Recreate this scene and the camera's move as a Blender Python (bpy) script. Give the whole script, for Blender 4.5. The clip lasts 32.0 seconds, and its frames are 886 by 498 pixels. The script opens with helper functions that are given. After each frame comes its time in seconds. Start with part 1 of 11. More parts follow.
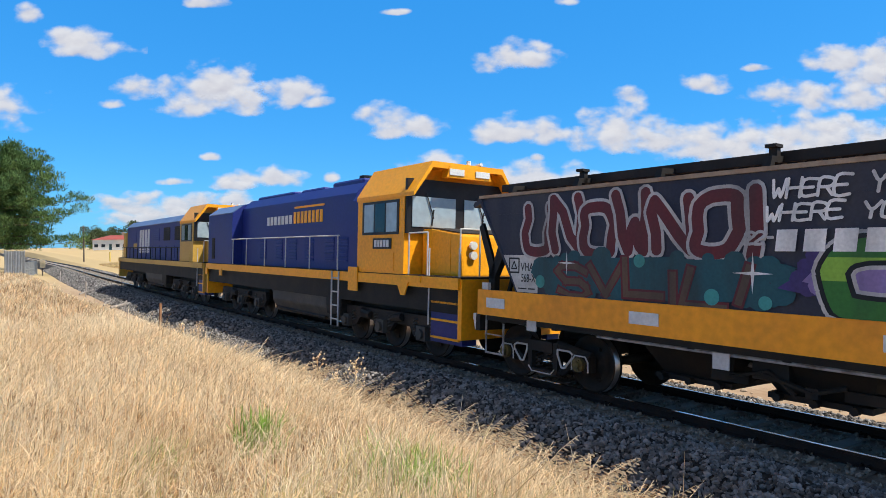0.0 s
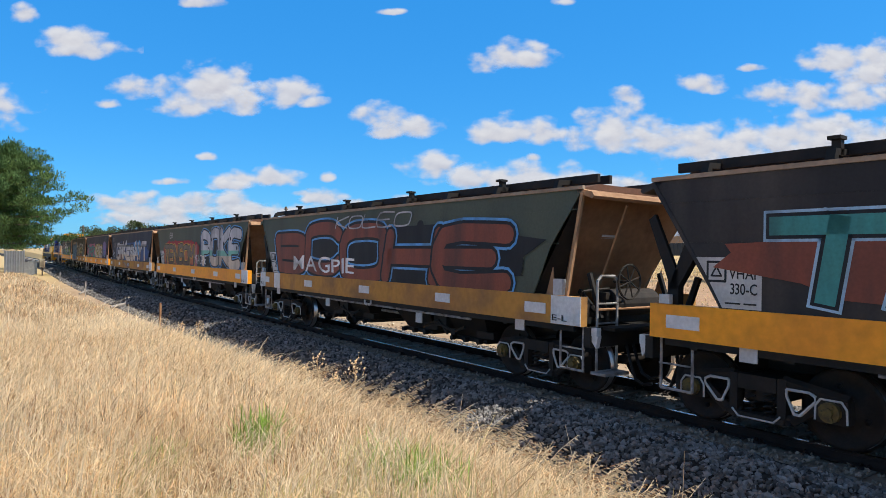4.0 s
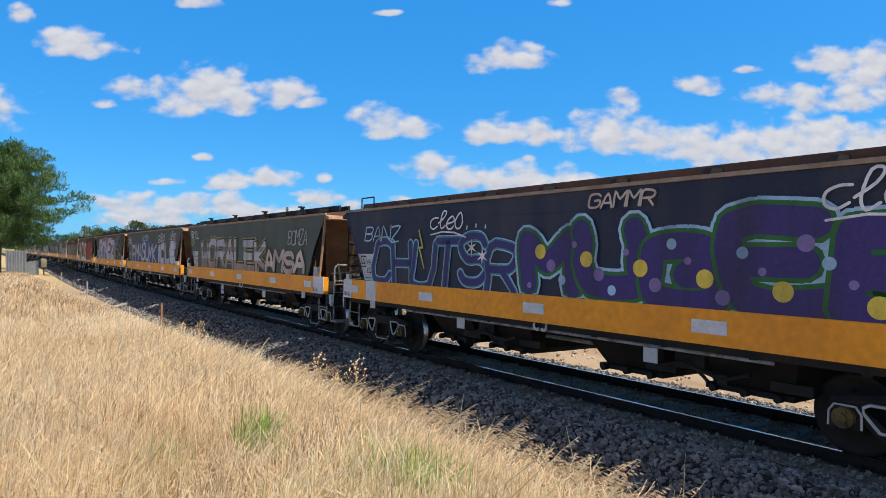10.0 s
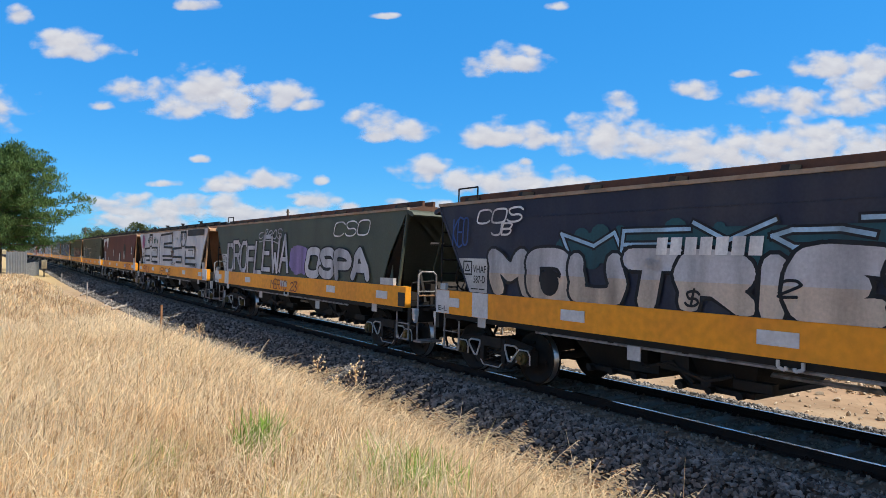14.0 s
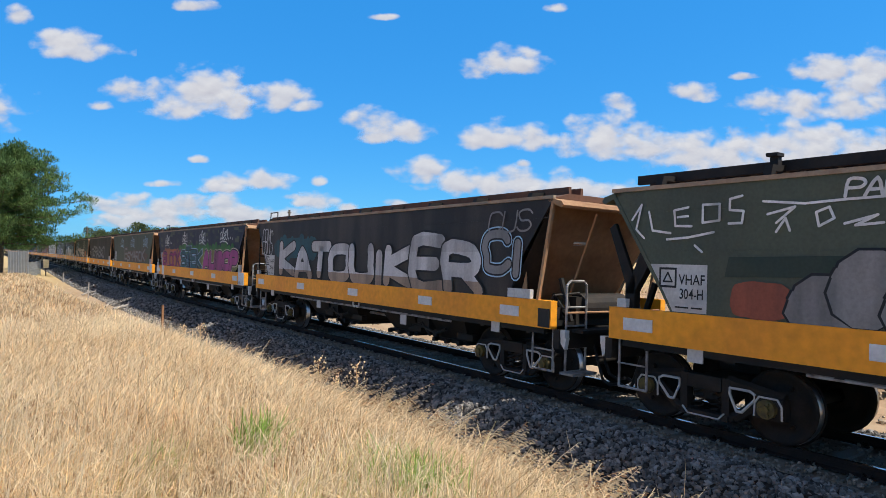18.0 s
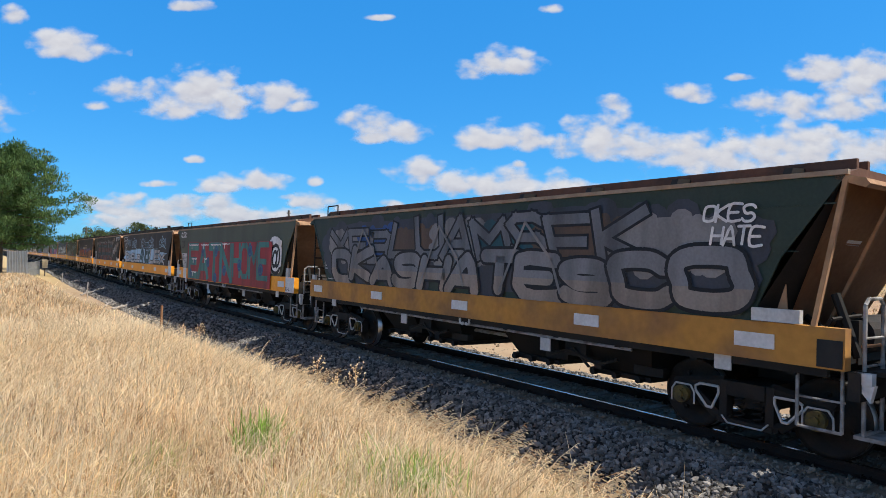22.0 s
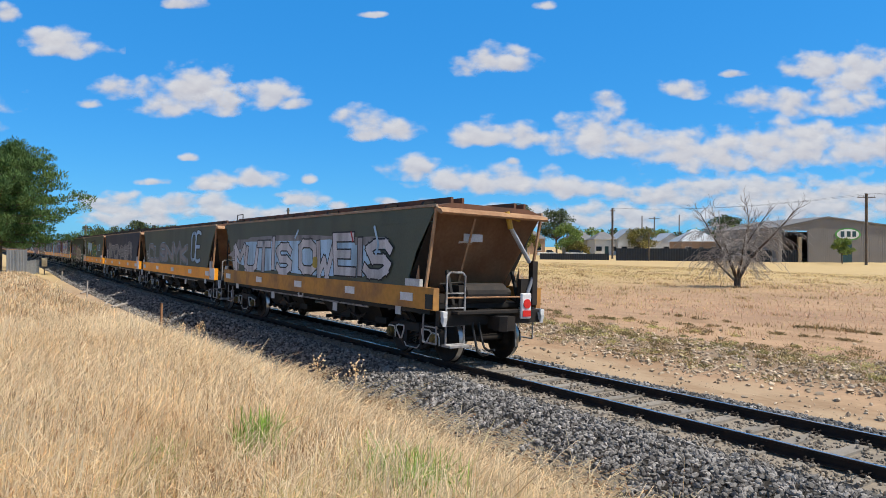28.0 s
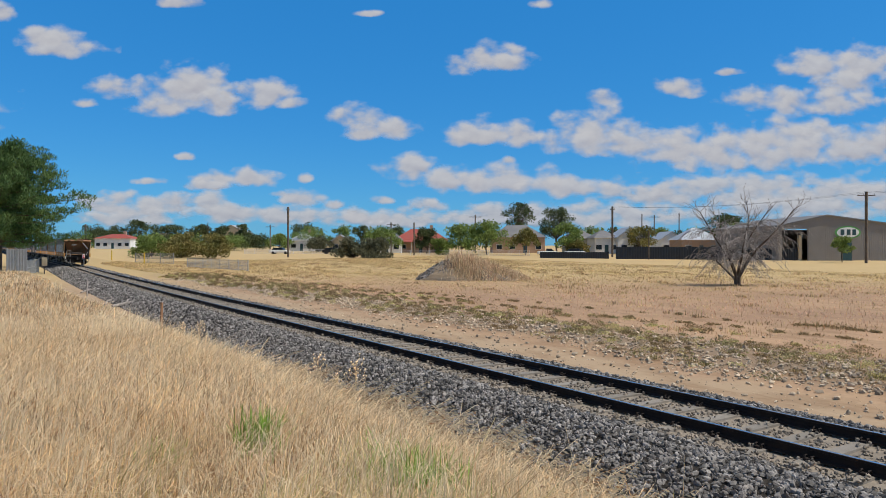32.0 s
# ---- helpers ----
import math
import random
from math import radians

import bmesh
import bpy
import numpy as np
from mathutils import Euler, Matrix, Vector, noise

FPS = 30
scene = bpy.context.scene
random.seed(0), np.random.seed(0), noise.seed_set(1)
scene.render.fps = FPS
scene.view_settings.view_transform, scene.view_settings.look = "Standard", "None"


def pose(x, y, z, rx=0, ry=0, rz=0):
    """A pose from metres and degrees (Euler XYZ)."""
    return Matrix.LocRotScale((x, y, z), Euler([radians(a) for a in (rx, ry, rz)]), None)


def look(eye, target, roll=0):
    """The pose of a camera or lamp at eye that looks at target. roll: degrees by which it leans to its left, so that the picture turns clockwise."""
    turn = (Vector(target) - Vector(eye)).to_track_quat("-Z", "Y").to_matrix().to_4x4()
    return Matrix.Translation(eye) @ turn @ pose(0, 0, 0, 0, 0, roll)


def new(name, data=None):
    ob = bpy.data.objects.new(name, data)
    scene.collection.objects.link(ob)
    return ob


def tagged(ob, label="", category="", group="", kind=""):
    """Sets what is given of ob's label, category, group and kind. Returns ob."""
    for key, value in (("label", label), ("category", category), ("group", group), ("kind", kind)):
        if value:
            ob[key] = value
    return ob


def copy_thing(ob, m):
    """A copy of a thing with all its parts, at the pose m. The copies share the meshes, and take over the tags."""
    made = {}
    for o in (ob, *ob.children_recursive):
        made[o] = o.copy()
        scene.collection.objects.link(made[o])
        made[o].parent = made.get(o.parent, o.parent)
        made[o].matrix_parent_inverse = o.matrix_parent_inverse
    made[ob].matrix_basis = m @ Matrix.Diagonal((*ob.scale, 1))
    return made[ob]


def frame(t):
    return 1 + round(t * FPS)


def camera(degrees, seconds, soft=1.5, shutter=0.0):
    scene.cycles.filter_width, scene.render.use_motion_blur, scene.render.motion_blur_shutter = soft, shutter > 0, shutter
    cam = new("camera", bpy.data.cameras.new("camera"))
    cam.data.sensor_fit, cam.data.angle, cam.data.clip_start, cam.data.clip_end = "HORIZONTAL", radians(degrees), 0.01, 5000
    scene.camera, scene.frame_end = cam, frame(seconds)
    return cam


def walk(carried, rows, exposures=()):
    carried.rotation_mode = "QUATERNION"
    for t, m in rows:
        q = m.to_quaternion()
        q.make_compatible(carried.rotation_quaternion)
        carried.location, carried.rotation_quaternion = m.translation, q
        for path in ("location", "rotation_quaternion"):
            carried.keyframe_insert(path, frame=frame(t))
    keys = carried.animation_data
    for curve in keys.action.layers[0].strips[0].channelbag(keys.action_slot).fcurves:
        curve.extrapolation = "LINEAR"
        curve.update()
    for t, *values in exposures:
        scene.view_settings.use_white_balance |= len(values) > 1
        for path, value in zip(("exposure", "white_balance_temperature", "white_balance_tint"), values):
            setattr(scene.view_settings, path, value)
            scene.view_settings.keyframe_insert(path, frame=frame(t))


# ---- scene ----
cam = camera(68.37, 32.0, soft=0.7)
EYE = (-8.805, 0.0, 2.520)


def aim(turn, tilt, roll):
    """The hand-held camera's pose: it stands on the bank and only trembles."""
    a, b = radians(turn), radians(tilt)
    ahead = Vector((-math.sin(a) * math.cos(b), math.cos(a) * math.cos(b), math.sin(b)))
    return look(EYE, Vector(EYE) + ahead, roll)


# seconds, turn, tilt, roll in degrees
PATH = [
    (0.0, -35.76, -0.364, -0.477), (1.0, -35.788, -0.357, -0.53), (2.0, -35.786, -0.352, -0.463),
    (3.0, -35.759, -0.339, -0.481), (3.5, -35.785, -0.381, -0.459), (5.5, -35.738, -0.363, -0.465),
    (6.0, -35.734, -0.362, -0.46), (7.0, -35.704, -0.383, -0.373), (8.0, -35.704, -0.399, -0.345),
    (9.0, -35.681, -0.366, -0.31), (10.0, -35.677, -0.294, -0.305), (11.0, -35.675, -0.228, -0.265),
    (12.0, -35.687, -0.172, -0.168), (13.0, -35.705, -0.097, -0.17), (14.0, -35.651, -0.039, -0.074),
    (14.5, -35.626, -0.03, -0.052), (16.5, -35.584, 0.065, 0.099), (17.0, -35.562, 0.059, 0.144),
    (18.0, -35.536, 0.068, 0.172), (19.0, -35.559, 0.116, 0.181), (20.0, -35.578, 0.117, 0.184),
    (21.0, -35.577, 0.119, 0.257), (22.0, -35.596, 0.118, 0.255), (23.0, -35.554, 0.091, 0.257),
    (24.0, -35.57, 0.088, 0.251), (25.0, -35.618, 0.021, 0.261), (25.5, -35.602, 0.004, 0.229),
    (27.5, -35.588, -0.048, 0.159), (28.0, -35.625, -0.114, 0.103), (29.0, -35.627, -0.169, 0.086),
    (30.0, -35.628, -0.176, 0.074), (31.0, -35.638, -0.198, 0.042), (32.0, -35.629, -0.223, 0.014),
]
walk(cam, [(t, aim(a, b, c)) for t, a, b, c in PATH], exposures=[(0.0, 0.62), (6.0, 0.54), (27.5, 0.54), (28.2, 0.38), (29.5, 0.14), (32.0, 0.08)])

# ---- light: a high summer sun beyond the track, a clear sky with drifting clouds
SUN_HEIGHT, SUN_SIDE = 57.0, 142.0
world = bpy.data.worlds.new("sky")
scene.world = world
world.use_nodes = True
nt = world.node_tree
sky = nt.nodes.new("ShaderNodeTexSky")
sky.sky_type = "NISHITA"
sky.sun_disc = False
sky.sun_elevation, sky.sun_rotation = radians(SUN_HEIGHT), radians(SUN_SIDE)
sky.air_density, sky.dust_density, sky.ozone_density = 1.0, 0.2, 1.5
tone = nt.nodes.new("ShaderNodeHueSaturation")
tone.inputs["Saturation"].default_value = 1.2
cool = nt.nodes.new("ShaderNodeMix")
cool.data_type, cool.blend_type = "RGBA", "MULTIPLY"
cool.inputs[0].default_value = 1.0
cool.inputs[7].default_value = (0.48, 0.98, 1.25, 1)
nt.links.new(sky.outputs[0], tone.inputs["Color"])
nt.links.new(tone.outputs[0], cool.inputs[6])
# clear inland air, even azure low down; unseen overhead, neutral tone added as whiter fill
up, part_up, rise = nt.nodes.new("ShaderNodeTexCoord"), nt.nodes.new("ShaderNodeSeparateXYZ"), nt.nodes.new("ShaderNodeMapRange")
rise.inputs["From Min"].default_value, rise.inputs["From Max"].default_value = 0.38, 0.70
nt.links.new(up.outputs["Generated"], part_up.inputs[0])
nt.links.new(part_up.outputs[2], rise.inputs["Value"])
deep, even = nt.nodes.new("ShaderNodeMix"), nt.nodes.new("ShaderNodeMix")
deep.data_type = even.data_type = "RGBA"
deep.inputs[6].default_value, deep.inputs[7].default_value = (0.14, 2.2, 6.05, 1), (2.1, 2.05, 2.05, 1)
nt.links.new(rise.outputs[0], deep.inputs[0])
even.inputs[0].default_value = 0.62
nt.links.new(cool.outputs[2], even.inputs[6])
nt.links.new(deep.outputs[2], even.inputs[7])
nt.links.new(even.outputs[2], nt.nodes["Background"].inputs[0])
nt.nodes["Background"].inputs[1].default_value = 0.1
lamp = bpy.data.lights.new("sun", "SUN")
lamp.energy, lamp.angle, lamp.color = 4.2, radians(0.53), (1.0, 0.95, 0.86)
sun = new("sun", lamp)
a, b = radians(SUN_SIDE), radians(SUN_HEIGHT)
SUN_WAY = Vector((math.sin(a) * math.cos(b), math.cos(a) * math.cos(b), math.sin(b)))
sun.matrix_world = look(SUN_WAY * 100, (0, 0, 0))

# ---- materials
def surface(name, rgb, rough=0.8, metal=0.0, second=None, patch=1.5, grain=30.0, amount=0.5, bump=0.15, island=0.0, obj=0.0, streak=False, coat=0.0, glow_through=0.0):
    """A painted, rusty, earthy or grown surface: two scales of mottling, fine relief, optional change from piece to piece."""
    m = bpy.data.materials.new(name)
    m.use_nodes = True
    t = m.node_tree
    n, ln = t.nodes, t.links
    bsdf = n["Principled BSDF"]
    co = n.new("ShaderNodeTexCoord")
    source = co.outputs["Object"]
    if streak:
        mp = n.new("ShaderNodeMapping")
        mp.inputs["Scale"].default_value = (1.0, 1.0, 0.18)
        ln.new(source, mp.inputs[0])
        source = mp.outputs[0]
    big, fine = n.new("ShaderNodeTexNoise"), n.new("ShaderNodeTexNoise")
    big.inputs["Scale"].default_value, big.inputs["Detail"].default_value = patch, 6
    fine.inputs["Scale"].default_value, fine.inputs["Detail"].default_value = grain, 4
    ln.new(source, big.inputs["Vector"])
    ln.new(co.outputs["Object"], fine.inputs["Vector"])
    ramp = n.new("ShaderNodeValToRGB")
    ramp.color_ramp.elements[0].position, ramp.color_ramp.elements[1].position = 0.42, 0.66
    ln.new(big.outputs["Fac"], ramp.inputs[0])
    scale = n.new("ShaderNodeMath")
    scale.operation = "MULTIPLY"
    scale.inputs[1].default_value = amount
    ln.new(ramp.outputs[0], scale.inputs[0])
    mix = n.new("ShaderNodeMix")
    mix.data_type = "RGBA"
    mix.inputs[6].default_value = (*rgb, 1)
    mix.inputs[7].default_value = (*(second or [c * 0.55 for c in rgb]), 1)
    ln.new(scale.outputs[0], mix.inputs[0])
    hsv = n.new("ShaderNodeHueSaturation")
    ln.new(mix.outputs[2], hsv.inputs["Color"])
    val = n.new("ShaderNodeMapRange")
    val.inputs["To Min"].default_value, val.inputs["To Max"].default_value = 0.75, 1.25
    ln.new(fine.outputs["Fac"], val.inputs["Value"])
    last = val.outputs[0]
    for strength, kind, out in ((island, "ShaderNodeNewGeometry", "Random Per Island"), (obj, "ShaderNodeObjectInfo", "Random")):
        if strength:
            src = n.new(kind)
            mr = n.new("ShaderNodeMapRange")
            mr.inputs["To Min"].default_value, mr.inputs["To Max"].default_value = 1 - strength, 1 + strength
            mul = n.new("ShaderNodeMath")
            mul.operation = "MULTIPLY"
            ln.new(src.outputs[out], mr.inputs["Value"])
            ln.new(mr.outputs[0], mul.inputs[0])
            ln.new(last, mul.inputs[1])
            last = mul.outputs[0]
    ln.new(last, hsv.inputs["Value"])
    ln.new(hsv.outputs[0], bsdf.inputs["Base Color"])
    bsdf.inputs["Roughness"].default_value, bsdf.inputs["Metallic"].default_value = rough, metal
    bsdf.inputs["Specular IOR Level"].default_value = 0.3
    bsdf.inputs["Coat Weight"].default_value = coat
    if glow_through:      # thin leaves and stalks let light pass
        thin, both = n.new("ShaderNodeBsdfTranslucent"), n.new("ShaderNodeMixShader")
        both.inputs[0].default_value = glow_through
        ln.new(hsv.outputs[0], thin.inputs["Color"])
        ln.new(bsdf.outputs[0], both.inputs[1])
        ln.new(thin.outputs[0], both.inputs[2])
        ln.new(both.outputs[0], n["Material Output"].inputs[0])
    if bump:
        bp = n.new("ShaderNodeBump")
        bp.inputs["Strength"].default_value, bp.inputs["Distance"].default_value = bump, 0.02
        ln.new(fine.outputs["Fac"], bp.inputs["Height"])
        ln.new(bp.outputs[0], bsdf.inputs["Normal"])
    return m


STEEL_DARK = surface("dark running gear", (0.019, 0.016, 0.014), 0.75, 0.0, (0.048, 0.034, 0.024), 3, 25)
STEEL_BLACK = surface("black underframe", (0.010, 0.0095, 0.009), 0.7, 0.0, (0.032, 0.023, 0.016), 2, 20)
RAIL_SIDE = surface("rusted rail", (0.020, 0.015, 0.013), 0.85, 0.1, (0.042, 0.026, 0.018), 4, 60)
RAIL_TOP = surface("polished rail head", (0.55, 0.55, 0.56), 0.22, 1.0, (0.4, 0.4, 0.4), 4, 80, 0.3, 0.03)
WHEEL = surface("worn wheel steel", (0.020, 0.017, 0.015), 0.7, 0.2, (0.042, 0.030, 0.022), 5, 40)
TREAD = surface("polished wheel tread", (0.5, 0.5, 0.5), 0.3, 1.0, (0.35, 0.33, 0.3), 5, 50, 0.4, 0.04)
RUST = surface("rusty brown steel", (0.28, 0.145, 0.075), 0.85, 0.0, (0.38, 0.21, 0.11), 1.2, 14, 0.8, 0.2)
RUST_PALE = surface("pale brown steel", (0.44, 0.26, 0.14), 0.85, 0.0, (0.24, 0.125, 0.065), 1.4, 12, 0.9, 0.2)
RUST_ROOF = surface("rust on the roof plates", (0.16, 0.075, 0.045), 0.9, 0.0, (0.07, 0.045, 0.035), 1.5, 18, 0.8, 0.25)
LIP = surface("dusty pale lip", (0.36, 0.27, 0.19), 0.9, 0.0, (0.2, 0.12, 0.07), 3, 30)
SILL = surface("faded orange yellow sill", (0.92, 0.36, 0.02), 0.55, 0.0, (0.74, 0.27, 0.03), 0.8, 9, 0.6, 0.05)
SILL_WORN = surface("worn orange sill", (0.50, 0.24, 0.05), 0.75, 0.0, (0.25, 0.13, 0.06), 1.3, 9, 0.8, 0.1)
WHITE = surface("dirty white paint", (0.68, 0.67, 0.66), 0.6, 0.0, (0.5, 0.48, 0.45), 3, 20, 0.5, 0.04)
WHITE_OLD = surface("old white stencil panel", (0.56, 0.55, 0.53), 0.7, 0.0, (0.36, 0.35, 0.34), 2, 25, 0.7, 0.05)
BLACK = surface("black paint", (0.012, 0.012, 0.013), 0.5, 0.0, (0.025, 0.025, 0.025), 3, 20, 0.5, 0.04)
HUB = surface("yellow axle cap", (0.15, 0.105, 0.03), 0.6, 0.0, (0.06, 0.045, 0.025), 9, 40, 0.9)
STEP_GREY = surface("worn pale step paint", (0.34, 0.33, 0.32), 0.7, 0.0, (0.12, 0.10, 0.09), 6, 30, 0.9)
RED = surface("red reflector", (0.65, 0.03, 0.025), 0.35)
CONCRETE = surface("grey concrete sleeper", (0.235, 0.21, 0.178), 0.9, 0.0, (0.19, 0.165, 0.135), 3, 35, 0.7, 0.25, obj=0.12)
STONE = surface("blue grey ballast", (0.205, 0.190, 0.175), 0.9, 0.0, (0.085, 0.078, 0.070), 6, 60, 0.7, 0.3, island=0.75)
STONE_DUST = surface("dusty ballast between the rails", (0.25, 0.21, 0.165), 0.95, 0.0, (0.16, 0.135, 0.105), 6, 60, 0.7, 0.4, island=0.45)
# near-black: the shade between the loose stones is put into this colour
STONE_BED = surface("ballast bed with gap shade", (0.018, 0.015, 0.012), 0.95, 0.0, (0.05, 0.042, 0.035), 14, 40, 0.8, 0.9)
STONE_TAN = surface("tan field stones", (0.50, 0.40, 0.29), 0.95, 0.0, (0.36, 0.28, 0.19), 6, 60, 0.6, 0.3, island=0.4)


# ---- building helpers
def box(bm, x0, x1, y0, y1, z0, z1, m=0):
    v = [bm.verts.new((x, y, z)) for z in (z0, z1) for x, y in ((x0, y0), (x1, y0), (x1, y1), (x0, y1))]
    for f in ((3, 2, 1, 0), (4, 5, 6, 7), (0, 1, 5, 4), (1, 2, 6, 5), (2, 3, 7, 6), (3, 0, 4, 7)):
        bm.faces.new([v[i] for i in f]).material_index = m


def rod(bm, p, q, r, seg=6, m=0):
    """A round bar from p to q."""
    p, q = Vector(p), Vector(q)
    z = (q - p).normalized()
    x = z.orthogonal().normalized()
    y = z.cross(x)
    rings = [[bm.verts.new(c + (x * math.cos(2 * math.pi * i / seg) + y * math.sin(2 * math.pi * i / seg)) * r) for i in range(seg)] for c in (p, q)]
    for i in range(seg):
        j = (i + 1) % seg
        bm.faces.new((rings[0][i], rings[0][j], rings[1][j], rings[1][i])).material_index = m
    bm.faces.new(rings[0][::-1]).material_index = m
    bm.faces.new(rings[1]).material_index = m


def pipe(bm, pts, r, seg=6, m=0):
    for p, q in zip(pts, pts[1:]):
        rod(bm, p, q, r, seg, m)


def slab(bm, outline, axis, a, b, m=0):
    """A plate with that outline in the two other axes, from a to b along the axis."""
    def put(u, v, w):
        return (w, u, v) if axis == "x" else (u, w, v) if axis == "y" else (u, v, w)
    lo = [bm.verts.new(put(u, v, a)) for u, v in outline]
    hi = [bm.verts.new(put(u, v, b)) for u, v in outline]
    n = len(outline)
    bm.faces.new(lo[::-1]).material_index = m
    bm.faces.new(hi).material_index = m
    for i in range(n):
        bm.faces.new((lo[i], lo[(i + 1) % n], hi[(i + 1) % n], hi[i])).material_index = m


def quad(bm, pts, m=0):
    f = bm.faces.new([bm.verts.new(p) for p in pts])
    f.material_index = m
    return f


def part(name, bm, material, parent=None, label="", smooth=False):
    """Links a bmesh as one mesh object under a thing or part."""
    bmesh.ops.recalc_face_normals(bm, faces=bm.faces)
    me = bpy.data.meshes.new(name)
    bm.to_mesh(me)
    bm.free()
    for m in material if isinstance(material, (list, tuple)) else (material,):
        me.materials.append(m)
    if smooth:
        me.shade_smooth()
    ob = new(name, me)
    ob.parent = parent
    if label:
        tagged(ob, label)
    return ob


def same_mesh(name, source, parent, m):
    """Another part on the same mesh, at its own pose."""
    ob = new(name, source.data)
    ob.parent = parent
    ob.matrix_basis = m
    return ob


def bevel(bm, w, seg=1):
    bmesh.ops.bevel(bm, geom=bm.edges[:], offset=w, segments=seg, affect="EDGES", profile=0.6)


def soup(name, verts, faces, material, kind="", label="", category="", parent=None, slots=None):
    """One mesh from arrays of corners."""
    me = bpy.data.meshes.new(name)
    verts = np.asarray(verts, dtype=np.float32).reshape(-1, 3)
    faces = np.asarray(faces, dtype=np.int32)
    k = faces.shape[1]
    me.vertices.add(len(verts))
    me.vertices.foreach_set("co", verts.ravel())
    me.loops.add(faces.size)
    me.loops.foreach_set("vertex_index", faces.ravel())
    me.polygons.add(len(faces))
    me.polygons.foreach_set("loop_start", np.arange(0, faces.size, k, dtype=np.int32))
    for m in material if isinstance(material, (list, tuple)) else (material,):
        me.materials.append(m)
    if slots is not None:
        me.polygons.foreach_set("material_index", np.asarray(slots, dtype=np.int32))
    me.update(calc_edges=True)
    me.shade_flat()
    ob = new(name, me)
    ob.parent = parent
    return tagged(ob, label, category, "", kind)

# ---- ground, track bed and rails
TRACK = pose(0, 0, -0.025, 0, 1.925, 0)   # the line is canted away from the bank
RAIL_H = 0.14                             # rail head over the sleepers

# ---- the line of the track: straight past the camera, then a slight bend away and back
BEND_Y = np.arange(-80.0, 460.0, 1.0)
BEND_X = np.cumsum(np.interp(BEND_Y, [25, 75, 92, 112], [0.0, 0.036, 0.03, 0.008]))
BEND_X = np.where(BEND_Y > 0, BEND_X, 0.0)


def bend(y):
    return float(np.interp(y, BEND_Y, BEND_X))


def on_track(y, back=0.0, high=0.0):
    """Pose of something whose ends stand on the line at y and at y - back."""
    if back:
        x, turn = bend(y), math.degrees(math.atan2(-(bend(y) - bend(y - back)), back))
    else:
        x, turn = bend(y), math.degrees(math.atan2(-(bend(y + 1) - bend(y - 1)), 2))
    return Matrix.Translation((x, y, 0)) @ TRACK @ pose(0, 0, high, 0, 0, turn)


def ground_z(x, y):
    """Height of the land: a grassy bank on one side, a flat field on the other."""
    x -= bend(y)
    if x < -3.4:
        k = min(1.0, max(0.0, (-3.4 - x) / 3.4))
        k = k * k * (3 - 2 * k)
        bank = 0.74 - 0.012 * min(70.0, max(0.0, y - 20.0))
        z = -0.42 + (bank + 0.42) * k
        return z + 0.05 * noise.noise(Vector((x * 0.5, y * 0.5, 3))) * k
    if x < 2.6:
        return -0.42
    k = min(1.0, (x - 2.6) / 3.5)
    ridge = 0.14 * math.exp(-((x - 6.3) / 1.3) ** 2)
    far = 0.012 * max(0.0, 0.583 * x + 0.813 * y - 65.0)
    return -0.42 + 0.24 * k + ridge + far + 0.05 * noise.noise(Vector((x * 0.4, y * 0.4, 0))) * k


EARTH = surface("dry grass ground", (0.405, 0.262, 0.155), 1.0, 0.0, (0.32, 0.20, 0.125), 0.12, 8, 0.9, 0.4)


